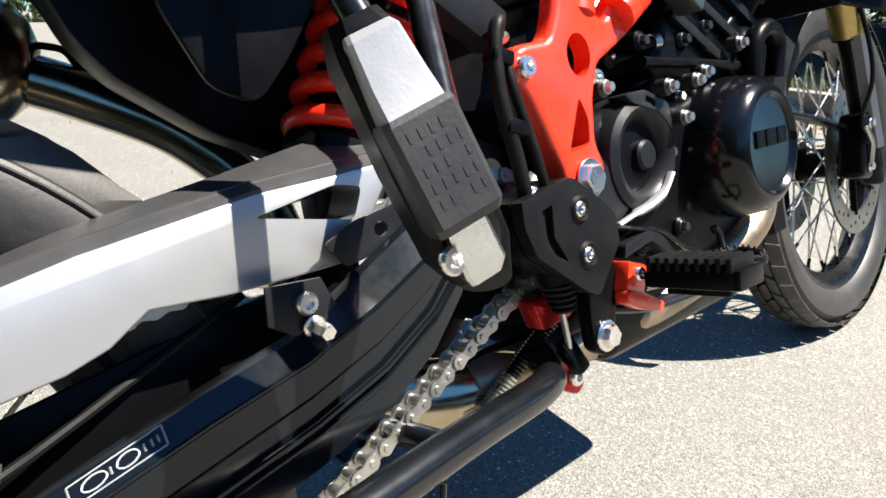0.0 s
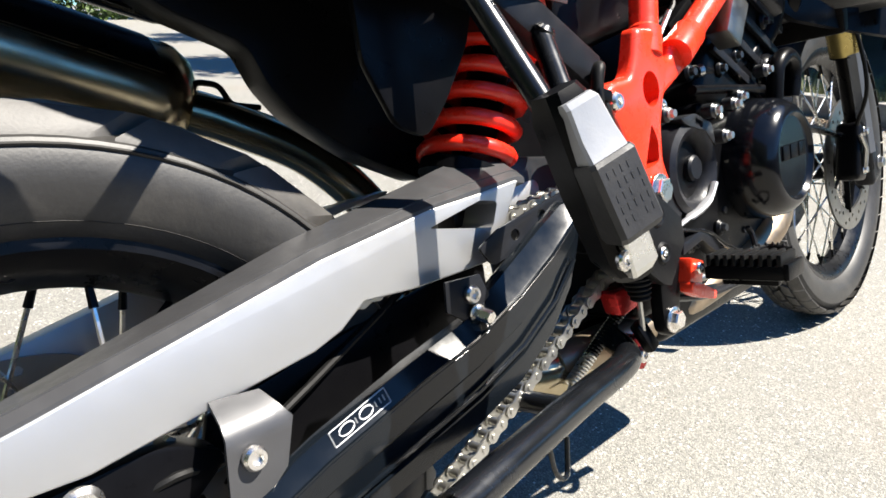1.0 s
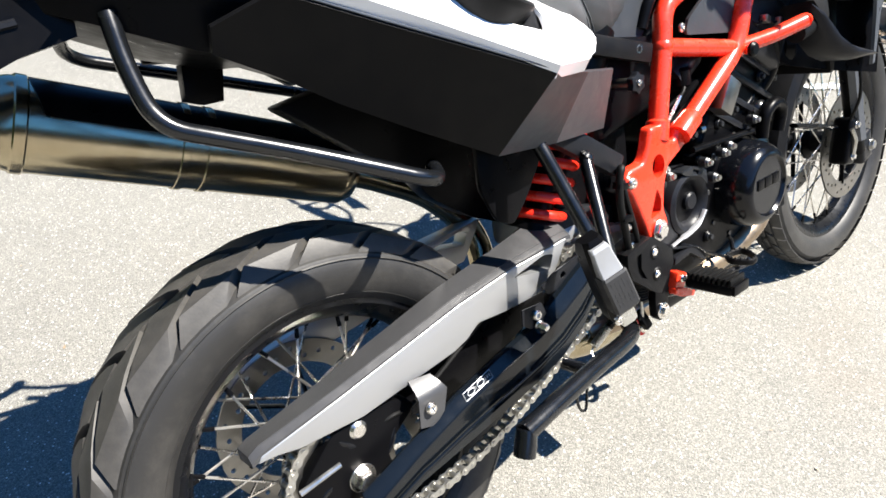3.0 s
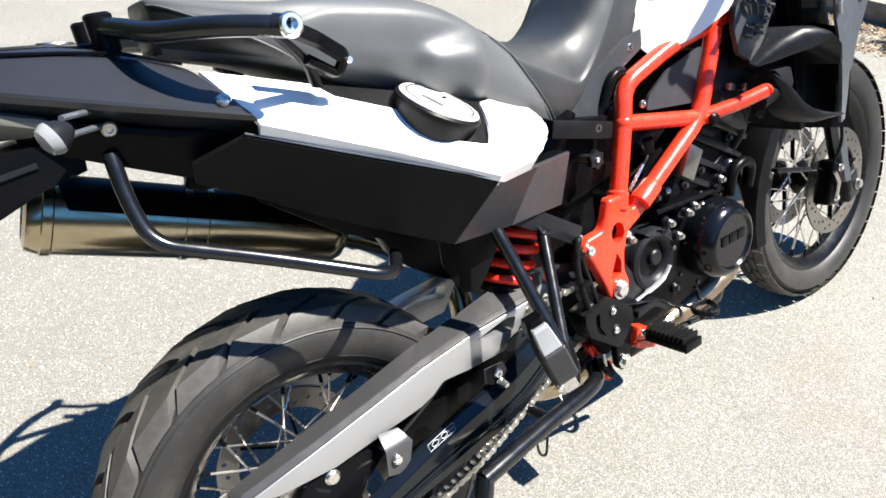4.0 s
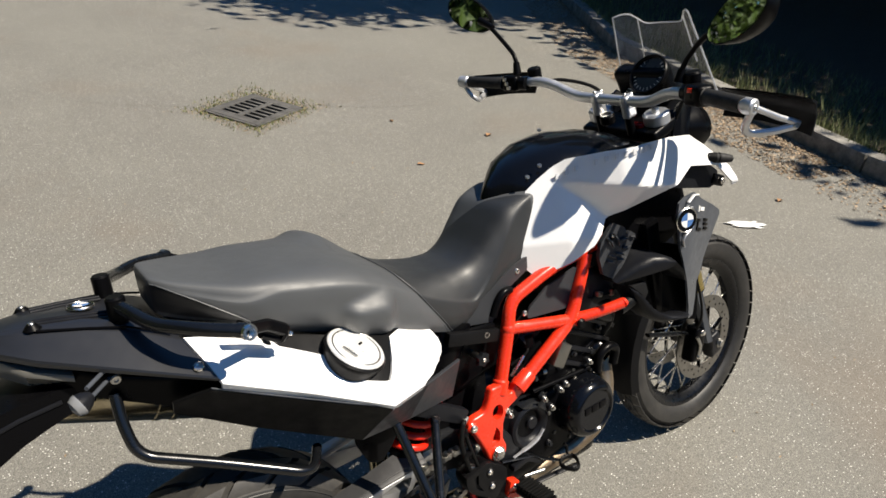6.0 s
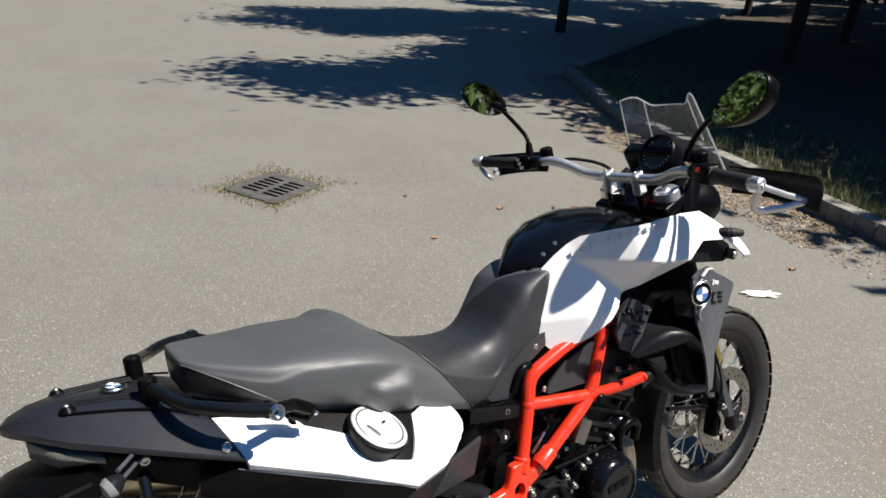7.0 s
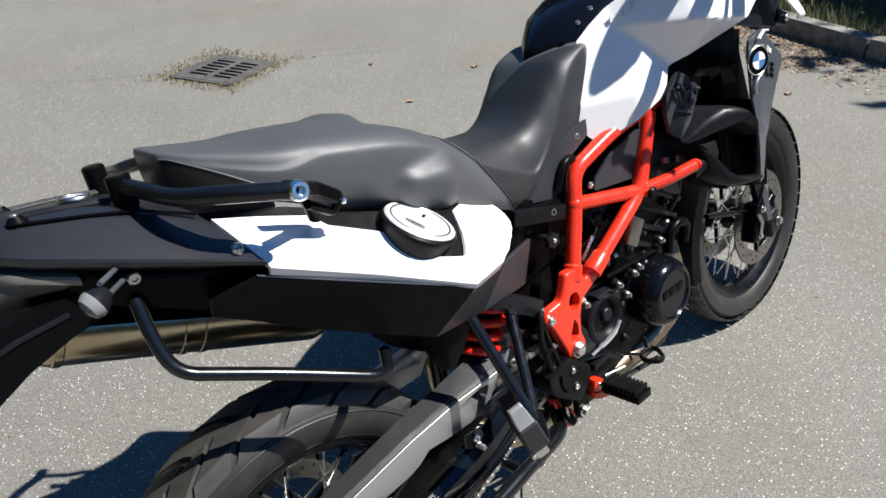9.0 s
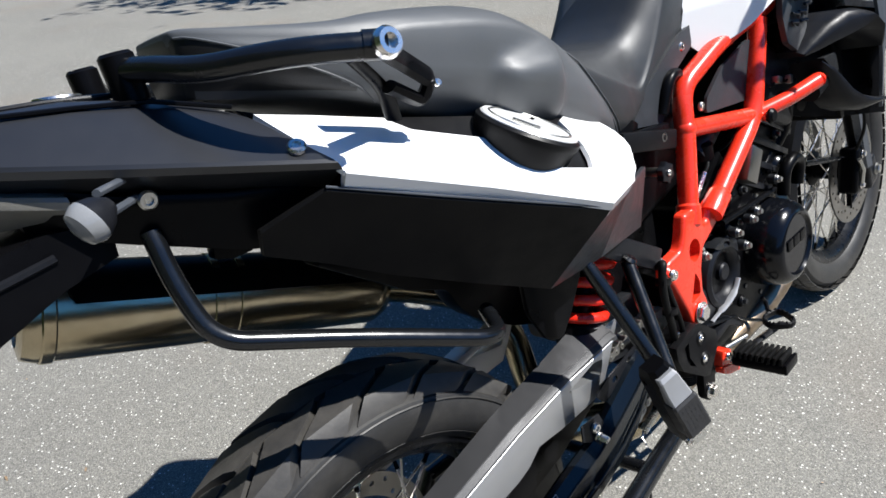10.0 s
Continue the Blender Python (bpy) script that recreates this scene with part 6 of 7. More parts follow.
part("subframe_bar", box((0.145, 0.018, 0.031), pose(0.582, -0.122, 0.779, 0, 14.7, 0), 0.004), "plastic", bike, "black flat subframe bar with a bolt")
part("airbox", box((0.22, 0.19, 0.14), pose(0.64, 0, 0.72, 0, -12, 0), 0.02, seg=3), "black", bike, "black airbox between the frame tubes")

# ---- seat ----
FLANK = (0.04, 0.09, 0.15, 0.22, 0.30, 0.38, 0.46, 0.54, 0.62, 0.70, 0.78, 0.86, 0.93, 1.0)


def flank(t, ze, zb, w):
    """Half width of the seat's side wall, from its shoulder (0) to its foot (1)."""
    return float(np.interp(t, (0, 0.12, 0.25, 0.55, 0.8, 1.0), (w * 0.99, w, w, min(w * 0.985, 0.160), min(w * 0.94, 0.148), min(w * 0.85, 0.130))))


def seat_ring(x, zc, ze, zb, w, sharp=9.0, slant=0.0):
    """Seat section: nearly flat top, shoulder, side wall tucked in below; slanted forward towards its foot."""
    half = []
    for t in (0, 0.2, 0.4, 0.6, 0.75, 0.85, 0.92, 0.96, 0.985, 1.0):
        half.append((w * 0.975 * t, zc - (zc - ze) * (0.12 * t ** 2 + 0.88 * t ** sharp)))
    half += [(flank(t, ze, zb, w), ze + (zb - ze) * t) for t in FLANK]
    return [(x + slant * (zc - z), -y, z) for y, z in half[::-1]] + [(x + slant * (zc - z), y, z) for y, z in half[1:]]


def spline_rows(rows, n):
    """Smooths a table of stations."""
    out = []
    p = [2 * np.array(rows[0]) - np.array(rows[1])] + [np.array(r) for r in rows] + [2 * np.array(rows[-1]) - np.array(rows[-2])]
    for i in range(1, len(p) - 2):
        a, b, c, d = p[i - 1:i + 3]
        for k in range(n):
            t = k / n
            out.append(0.5 * (2 * b + (c - a) * t + (2 * a - 5 * b + 4 * c - d) * t * t + (3 * b - a - 3 * c + d) * t ** 3))
    return out + [p[-2]]


pillion = [(-0.036, 1.083, 1.076, 1.030, 0.046, 20, 0), (-0.028, 1.089, 1.080, 1.022, 0.064, 26, 0), (0.01, 1.080, 1.064, 1.010, 0.098, 30, 0), (0.09, 1.064, 1.036, 0.985, 0.143, 26, 0), (0.15, 1.060, 1.040, 0.955, 0.154, 14, 0), (0.20, 1.055, 1.033, 0.930, 0.161, 10, 0.04), (0.26, 1.046, 1.021, 0.903, 0.166, 8, 0.15), (0.31, 1.032, 1.003, 0.873, 0.163, 7, 0.35), (0.36, 1.010, 0.974, 0.835, 0.150, 6, 0.60), (0.405, 0.984, 0.938, 0.806, 0.130, 6, 0.72)]
rows = spline_rows(pillion, 10)
seat = part("passenger_seat", loft([seat_ring(*r) for r in rows]), "seat", bike, "grey and black vinyl dual seat with stitched seams", 48)
seat.data.materials.append(M["seat2"])
COL = [[r[k] for r in rows] for k in range(5)]


def seam_share(x):
    """How far down the side wall the seam lies: from the shoulder at the rear to the foot."""
    return max(0.0, min(1.0, (x + 0.034) / 0.152)) ** 1.7


for q in seat.data.polygons:
    x, y, z = q.center
    w, ze, zb = (float(np.interp(x, COL[0], COL[k])) for k in (4, 2, 3))
    if x < 0.118 and (abs(y) > 0.9 * w or x < -0.030) and z < ze - (ze - zb) * seam_share(x) - 0.001:
        q.material_index = 1
front_s = [(0.405, 0.984, 0.938, 0.806, 0.130, 6, 0.72), (0.46, 0.956, 0.908, 0.803, 0.128, 6, 0.62), (0.52, 0.940, 0.882, 0.803, 0.122, 7, 0.42), (0.56, 0.935, 0.868, 0.806, 0.115, 8, 0.24), (0.61, 0.938, 0.858, 0.816, 0.107, 9, 0.04), (0.65, 0.962, 0.890, 0.828, 0.105, 9, 0), (0.69, 1.006, 0.952, 0.845, 0.106, 9, 0), (0.722, 1.040, 1.006, 0.855, 0.106, 9, 0), (0.75, 1.053, 1.034, 0.865, 0.104, 9, 0), (0.78, 1.061, 1.050, 0.875, 0.101, 9, 0), (0.803, 1.063, 1.056, 0.885, 0.098, 9, 0), (0.812, 1.052, 1.046, 0.89, 0.095, 9, 0)]
nose = spline_rows(front_s, 9)
bm = loft([seat_ring(*r) for r in nose])
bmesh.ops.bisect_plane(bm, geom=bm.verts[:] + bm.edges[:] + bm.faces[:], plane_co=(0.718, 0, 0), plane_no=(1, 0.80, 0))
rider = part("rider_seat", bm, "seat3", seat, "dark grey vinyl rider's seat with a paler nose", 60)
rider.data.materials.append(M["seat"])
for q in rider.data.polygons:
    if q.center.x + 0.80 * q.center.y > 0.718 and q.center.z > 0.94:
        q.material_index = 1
# knee bolsters that swell softly out of both flanks
for v in seat.data.vertices:
    x, y, z = v.co
    if y < -0.06:
        v.co.y -= 0.024 * math.exp(-((x - 0.316) / 0.052) ** 6 - ((z - 0.922) / 0.048) ** 6)
    elif y > 0.06:
        g = math.exp(-((x - 0.322) / 0.058) ** 2 - ((z - 0.975) / 0.060) ** 4)
        v.co.y += 0.036 * g
        v.co.z += 0.027 * g
# seams: across the front of the grey cover and along its rear edges
ring = seat_ring(*pillion[-1])
for d in (-0.004, 0.004):
    part("seam", tube([(a + d, b * 1.004, c + 0.0006) for a, b, c in ring], 0.0011, 6), "seat", seat)
for s in (-1, 1):
    edge = []
    for k in range(24):
        x = -0.032 + 0.149 * k / 23
        w, ze, zb = (float(np.interp(x, COL[0], COL[c])) for c in (4, 2, 3))
        t = seam_share(x)
        edge.append((x, s * (flank(t, ze, zb, w) + 0.0004), ze + (zb - ze) * t))
    part("seam", tube(edge, 0.0012, 6), "seat", seat)

# ---- side covers beside the frame ----
side = [(0.539, 0.806), (0.590, 0.832), (0.636, 0.856), (0.690, 0.888), (0.735, 0.908), (0.783, 0.918), (0.768, 0.882), (0.712, 0.856), (0.684, 0.836), (0.668, 0.800), (0.655, 0.786)]
part("side_cover", skin(side, lambda x, z: -0.098 - 0.01 * math.sin((x - 0.53) * 9), 0.006, 0.03), "side", bike, "dark grey plastic side cover")
part("cover_bulge", tube(smooth_path([(0.655, -0.108, 0.80), (0.672, -0.112, 0.838), (0.69, -0.112, 0.852), (0.71, -0.110, 0.85)], 5), 0.010, 10), "black", bike, "black rubber bulge at the side cover")
part("seat_rail", box((0.13, 0.012, 0.022), pose(0.585, -0.116, 0.786, 0, 8, 0), 0.003), "black", bike, "black seat rail bracket")
inner = [(0.735, 0.776), (0.742, 0.800), (0.800, 0.836), (0.900, 0.860), (0.918, 0.845), (0.900, 0.775), (0.885, 0.758)]
part("frame_infill", skin(rounded(inner, 0.008, 2), lambda x, z: -0.138, 0.006, 0.04), "side", bike, "dark grey infill panel between the frame tubes")

# ---- tank ----
def tank_y(x, z):
    """The panel's depth: it flares forwards and is undercut below a crease."""
    y = max(-0.235, -0.10 - 0.60 * (x - 0.79)) + 0.30 * max(0, z - 0.94) - 0.018
    deep = 0.085 * min(1, max(0, (x - 0.865) / 0.11))
    crease = 1.074 - 0.16 * max(0, x - 0.90)
    steep = 0.92 + 0.30 * min(1, max(0, (x - 0.93) / 0.09))
    return y + steep * min(deep, max(0, crease - z)) - 0.45 * deep


tank_out = [(0.794, 1.064), (0.825, 1.090), (0.855, 1.111), (0.885, 1.129), (0.954, 1.142), (1.033, 1.149), (1.130, 1.149), (1.205, 1.142), (1.255, 1.110), (1.300, 1.075), (1.340, 1.045), (1.362, 1.012), (1.368, 0.993), (1.352, 0.990), (1.290, 1.055), (1.187, 1.071), (1.112, 1.032), (1.04, 1.000), (0.973, 0.970), (0.950, 0.942), (0.924, 0.916), (0.846, 0.880), (0.786, 0.862), (0.770, 0.880), (0.758, 0.914), (0.775, 0.99)]
tank = part("tank", loft([[(x, -w, zb), (x, -w, ze), (x, -w * 0.7, zt - 0.010), (x, -w * 0.35, zt), (x, 0, zt + 0.002), (x, w * 0.35, zt), (x, w * 0.7, zt - 0.010), (x, w, ze), (x, w, zb)] for x, w, zt, ze, zb in ((0.730, 0.010, 1.052, 1.035, 0.90), (0.75, 0.030, 1.074, 1.045, 0.88), (0.78, 0.058, 1.100, 1.055, 0.88), (0.815, 0.088, 1.122, 1.066, 0.88), (0.90, 0.122, 1.150, 1.110, 0.90), (1.00, 0.145, 1.158, 1.132, 0.93), (1.10, 0.160, 1.150, 1.135, 0.98), (1.16, 0.150, 1.13, 1.12, 1.0))]), "gloss", bike, "black tank cover between white side panels", 50)
for x, y, z in ((0.798, -0.088, 1.098), (0.832, -0.094, 1.119), (1.02, 0.10, 1.155)):
    bolt(tank, (x, y, z), (-0.3, -0.4, 0.9), 0.0055, 0.004, "socket", "steel")
side_p = part("tank_panel", skin(tank_out, tank_y, 0.005, 0.0065), "white", bike, "glossy white tank side panel with a deep crease")
part("far_tank_panel", mirrored(skin([(x, min(z, 1.055 + 0.10 * (x - 0.8))) for x, z in tank_out], tank_y, 0.005, 0.05)), "white", bike, "white tank side panel")
# a line of pale letter-sized bars along the panel's upper edge
for k in range(12):
    if k != 3:
        x = 0.862 + 0.0175 * k
        z = 1.098 + 0.048 * (1 - (1 - k / 11) ** 2) - 0.006
        part("printed_bar", box((0.0115, 0.0012, 0.013), Matrix.Translation((x, tank_y(x, z) - 0.0052, z)), 0), "pale", side_p)

# ---- front fairing ----
fair = part("fairing", skin([(1.085, 1.036), (1.150, 1.080), (1.200, 1.078), (1.290, 1.060), (1.343, 1.025), (1.350, 0.992), (1.312, 0.985), (1.197, 1.008)], lambda x, z: -0.226, 0.012, 0.03), "charcoal", bike, "dark grey and black fairing beside the radiator")
part("dark_side", skin([(0.990, 0.978), (1.106, 1.026), (1.191, 1.008), (1.285, 0.99), (1.28, 0.86), (1.208, 0.835), (1.119, 0.850), (1.017, 0.838), (0.975, 0.88)], lambda x, z: -0.160, 0.008, 0.05), "black", fair)
bolt(fair, (1.175, -0.228, 1.062), OUT, 0.006, 0.004, "socket", "steel")
bolt(fair, (1.352, -0.235, 0.997), OUT, 0.008, 0.005)
part("lug", box((0.05, 0.02, 0.03), pose(1.345, -0.222, 1.0, 0, 20, 0), 0.005), "black", fair)


def shroud_y(x, z):
    return -0.255 + 0.045 * max(0, 0.9 - z) + 0.25 * max(0, x - 1.20)


shroud = part("radiator_shroud", skin([(1.142, 0.985), (1.168, 0.997), (1.206, 1.000), (1.262, 0.968), (1.340, 0.932), (1.396, 0.902), (1.402, 0.888), (1.362, 0.850), (1.330, 0.818), (1.306, 0.792), (1.290, 0.752), (1.268, 0.735), (1.270, 0.690), (1.263, 0.636), (1.232, 0.636), (1.226, 0.676), (1.192, 0.777), (1.171, 0.832), (1.156, 0.863), (1.146, 0.915), (1.138, 0.957)], shroud_y, 0.006, 0.025), "slate", bike, "dark grey radiator shroud with a round badge and bars")
roundel(shroud, pose(1.163, -0.262, 0.940, 90, 0, -14), 0.030)
part("light_strip", tube([(1.168, -0.262, 0.984), (1.190, -0.262, 0.998), (1.212, -0.259, 0.994)], 0.0045, 8, flat=0.6), "white", shroud)
part("badge_strip", tube(smooth_path([(1.186, -0.261, 0.968), (1.197, -0.260, 0.938), (1.186, -0.260, 0.912), (1.166, -0.260, 0.900), (1.158, -0.259, 0.886), (1.164, -0.258, 0.868)], 5), 0.0042, 8, flat=0.6), "satin", shroud, "bright strip curving round the badge")
for x, z, w, h, mt in ((1.237, 0.949, 0.008, 0.016, "print"), (1.260, 0.942, 0.028, 0.010, "print"), (1.238, 0.918, 0.030, 0.008, "black"), (1.232, 0.905, 0.010, 0.022, "black"), (1.244, 0.892, 0.030, 0.008, "black"), (1.287, 0.905, 0.030, 0.008, "black"), (1.288, 0.893, 0.034, 0.007, "black"), (1.290, 0.880, 0.030, 0.008, "black")):
    part("badge_block", box((w, 0.002, h), Matrix.Translation((x, shroud_y(x, z) - 0.002, z)) @ Matrix.Rotation(radians(14), 4, "Z") @ Matrix.Rotation(radians(18), 4, "Y"), 0.0005), mt, shroud)
for dx, r in ((0.0, 0.0045), (-0.020, 0.003)):
    part("edge_strip", tube([(1.398 + dx, shroud_y(1.398 + dx, 0) - 0.005, 0.892), (1.376 + dx, shroud_y(1.376 + dx, 0) - 0.005, 0.868), (1.360 + dx, shroud_y(1.36 + dx, 0) - 0.005, 0.858)], r, 8, flat=0.6), "satin", shroud)
part("far_shroud", mirrored(skin([(1.15, 0.96), (1.206, 1.014), (1.333, 0.927), (1.300, 0.788), (1.262, 0.625), (1.158, 0.868)], shroud_y, 0.006, 0.05)), "slate", shroud)
# radiator grille behind the tank tip
grille = part("radiator_cover", skin(rounded([(0.942, 0.919), (0.986, 0.960), (1.030, 0.938), (1.038, 0.915), (1.050, 0.914), (1.056, 0.922), (1.090, 0.902), (1.060, 0.872), (1.018, 0.835), (1.007, 0.802), (0.950, 0.835), (0.935, 0.885)], 0.005, 2), lambda x, z: -0.182 + 0.25 * max(0, x - 1.03), 0.010, 0.02), "side", bike, "dark ribbed radiator cover")
for x0, z0, x1, z1 in ((0.958, 0.930, 0.982, 0.900), (0.990, 0.926, 1.004, 0.898), (1.010, 0.912, 1.040, 0.906), (1.018, 0.888, 1.052, 0.882), (0.992, 0.880, 1.020, 0.870), (0.966, 0.882, 0.990, 0.870), (0.960, 0.868, 0.984, 0.858), (0.996, 0.862, 1.022, 0.858), (1.052, 0.908, 1.076, 0.898)):
    y0, y1 = (-0.186 + 0.25 * max(0, x - 1.03) for x in (x0, x1))
    part("rib", tube([(x0, y0, z0), ((x0 + x1) / 2, (y0 + y1) / 2 - 0.004, (z0 + z1) / 2 + 0.002), (x1, y1, z1)], [0.003, 0.0045, 0.003], 8, flat=0.8), "side", grille)
part("eye", disc_solid((0.983, -0.183, 0.926), OUT, 0.0085, 0.003, 0.001, 16), "black", grille)
bolt(grille, (0.978, -0.186, 0.929), OUT, 0.004, 0.002, "socket", "steel")
# air scoop below the shroud: a bright-edged roof over a black mouth and a curved lip
roof = []
for x, y, zt, xu, zu in ((0.985, -0.190, 0.808, 0.990, 0.801), (1.013, -0.204, 0.826, 1.022, 0.804), (1.043, -0.217, 0.842, 1.051, 0.809), (1.080, -0.233, 0.855, 1.090, 0.814), (1.108, -0.243, 0.852, 1.115, 0.818), (1.134, -0.255, 0.841, 1.140, 0.822), (1.152, -0.262, 0.818, 1.156, 0.803), (1.182, -0.250, 0.780, 1.184, 0.768)):
    roof.append([(xu, y - 0.002, zu), (x + 0.003, y - 0.005, zu + 0.6 * (zt - zu)), (x, y, zt - 0.002), (x - 0.002, y + 0.012, zt + 0.004), (x, y + 0.09, zt + 0.008), (xu, y + 0.09, zu)])
duct = part("air_duct", loft(roof), "charcoal", bike, "matt black plastic air scoop with a dark mouth", 60)
lip = []
for xu, y, zu, xl, zl in ((1.022, -0.206, 0.787, 1.027, 0.774), (1.046, -0.218, 0.768, 1.045, 0.742), (1.065, -0.226, 0.744, 1.061, 0.708), (1.085, -0.235, 0.716, 1.085, 0.680), (1.109, -0.245, 0.696, 1.117, 0.664), (1.134, -0.255, 0.684, 1.142, 0.664), (1.178, -0.260, 0.671, 1.178, 0.663), (1.212, -0.250, 0.664, 1.212, 0.657)):
    lip.append([(xl, y + 0.012, zl), (xl * 0.5 + xu * 0.5, y - 0.002, zl * 0.5 + zu * 0.5), (xu, y, zu - 0.003), (xu, y + 0.006, zu), (xu, y + 0.05, zu - 0.004), (xl, y + 0.06, zl)])
part("lip", loft(lip), "charcoal", duct, smooth=60)
part("inner_fin", plate(rounded([(1.024, 0.788), (1.078, 0.787), (1.090, 0.752), (1.078, 0.735), (1.058, 0.760)], 0.004, 2), -0.196, -0.210, (), 0.002), "matte", duct)
part("hollow", loft([[(x, y, z0), (x, y, z1), (x + 0.004, y + 0.012, z1), (x + 0.004, y + 0.012, z0)] for x, y, z0, z1 in ((1.00, -0.120, 0.70, 0.86), (1.10, -0.135, 0.66, 0.86), (1.20, -0.185, 0.63, 0.85), (1.29, -0.222, 0.61, 0.82))]), "black", duct)
part("radiator", box((0.05, 0.36, 0.30), pose(1.17, 0, 0.78, 0, -12, 0), 0.006), "black", bike, "black radiator behind the front wheel")
part("horn", disc_solid((1.1, -0.10, 0.70), (0.8, -0.6, 0), 0.04, 0.03, 0.006, 24), "black", bike, "black horn")

# ---- fork, fender, brakes ----
for s in (-1, 1):
    top, mid, bot = Vector((1.265, s * 0.094, 1.150)), Vector((1.484, s * 0.098 + 0.012, 0.602)), Vector((1.594, FC[1] - 0.008 + s * 0.098, 0.352))
    f = part("fork_leg", tube([top, top.lerp(mid, 0.5), mid - (mid - top) * 0.03, mid], [0.0275, 0.0275, 0.0275, 0.030], 24), "black", bike, "upside-down fork leg with a bright lower tube")
    part("gold_sleeve", tube([mid - (mid - top) * 0.14, mid], [0.0295, 0.0295], 24), "gold", f, "gold lower end of the outer tube")
    part("slider", tube([mid, bot], 0.0215, 20), "black", f, "dark slider")
    part("fork_guard", loft([[(p.x - 0.030, p.y + s * 0.010, p.z), (p.x - 0.026, p.y + s * 0.025, p.z + 0.002), (p.x - 0.008, p.y + s * 0.030, p.z + 0.004), (p.x - 0.008, p.y + s * 0.026, p.z + 0.004), (p.x - 0.023, p.y + s * 0.021, p.z + 0.002), (p.x - 0.026, p.y + s * 0.008, p.z)] for p in [mid.lerp(bot, t) for t in (0.02, 0.3, 0.6, 0.86)]]), "slate", f, "grey fork guard")
    part("axle_clamp", box((0.06, 0.040, 0.085), pose(1.612, bot.y, 0.360, 0, -16, 0), 0.012, seg=3), "charcoal", f)
    bolt(f, (FC[0], bot.y + s * 0.021, FC[2]), (0, s, 0), 0.012, 0.008, "hex", "steel")
    part("fork_cap", disc_solid(top, (-0.28, 0, 0.96), 0.0345, 0.034, 0.005, 28), "satin", f, "silver fork cap")
    part("cap_hex", lathe([(1e-5, 0.014), (0.010, 0.014), (0.011, 0.0)], top + Vector((-0.009, 0, 0.031)), (-0.28, 0, 0.96), 6), "alu", f)
    part("brake_caliper", box((0.055, 0.046, 0.120), pose(1.506, bot.y + s * 0.004, 0.400, 0, 12, 0), 0.012, seg=3), "black", f, "black brake caliper")
    for z in (0.362, 0.440):
        bolt(f, (1.508 + (z - 0.400) * 0.2, bot.y + s * 0.028, z), (0, s, 0), 0.0075, 0.006, "hex", "chrome")
    part("caliper_bridge", tube([(1.486, bot.y + s * 0.030, 0.436), (1.500, bot.y + s * 0.034, 0.405), (1.498, bot.y + s * 0.030, 0.368)], 0.0055, 8), "steel", f)
    part("caliper_mount", tube([(1.535, bot.y, 0.438), (1.572, bot.y, 0.425), (1.596, bot.y, 0.385)], 0.009, 8), "alu", f)
    part("caliper_hose", tube(smooth_path([(1.495, bot.y + s * 0.02, 0.455), (1.475, mid.y + s * 0.036, 0.53), (1.452, mid.y + s * 0.030, 0.64), (1.40, s * 0.09, 0.80)], 6), 0.004, 8), "rubber", f)
fend = [[(FC[0] + r * math.cos(a), FC[1] + y, FC[2] + r * math.sin(a)) for y, r in ((-0.066, 0.345), (-0.058, 0.372), (-0.03, 0.384), (0.03, 0.384), (0.058, 0.372), (0.066, 0.345), (0.061, 0.345), (0.054, 0.366), (0.03, 0.379), (-0.03, 0.379), (-0.054, 0.366), (-0.061, 0.345))] for a in [radians(q) for q in range(93, 193, 9)]]
fender = part("front_fender", loft(fend), "plastic", bike, "black plastic front mudguard over the wheel", 40)
for s in (-1, 1):
    part("fender_stay", tube([(1.318, FC[1] + s * 0.072, 0.482), (1.40, FC[1] + s * 0.088, 0.462), (1.510, FC[1] + s * 0.098, 0.432)], [0.012, 0.014, 0.010], 10, flat=0.5), "tube", fender)
part("triple_clamp", box((0.10, 0.25, 0.035), pose(1.262, 0, 1.135, 0, -20, 0), 0.012, seg=3), "black", bike, "black top fork clamp")
part("red_collar", disc_solid((1.246, -0.054, 1.128), (0, 0, 1), 0.023, 0.024, 0.003, 18), "darkred", bike, "red anodised collar")
part("steering_head", tube([(1.255, 0, 1.10), (1.33, 0, 0.86)], 0.034, 20), "red", bike, "red steering head")

# ---- handlebar ----
LB, RB = Vector((1.071, 0.487, 1.268)), Vector((1.036, -0.482, 1.246))
CL, CR = Vector((1.196, 0.052, 1.218)), Vector((1.190, -0.054, 1.217))


def bar_pts():
    l1, r1 = CL + Vector((-0.002, 0.075, 0.003)), CR + Vector((-0.006, -0.075, 0.001))
    l2, r2 = Vector((1.168, 0.215, 1.264)), Vector((1.150, -0.215, 1.252))
    return [LB, LB.lerp(l2, 0.55), l2, l1, CL, CR, r1, r2, r2.lerp(RB, 0.45), RB]


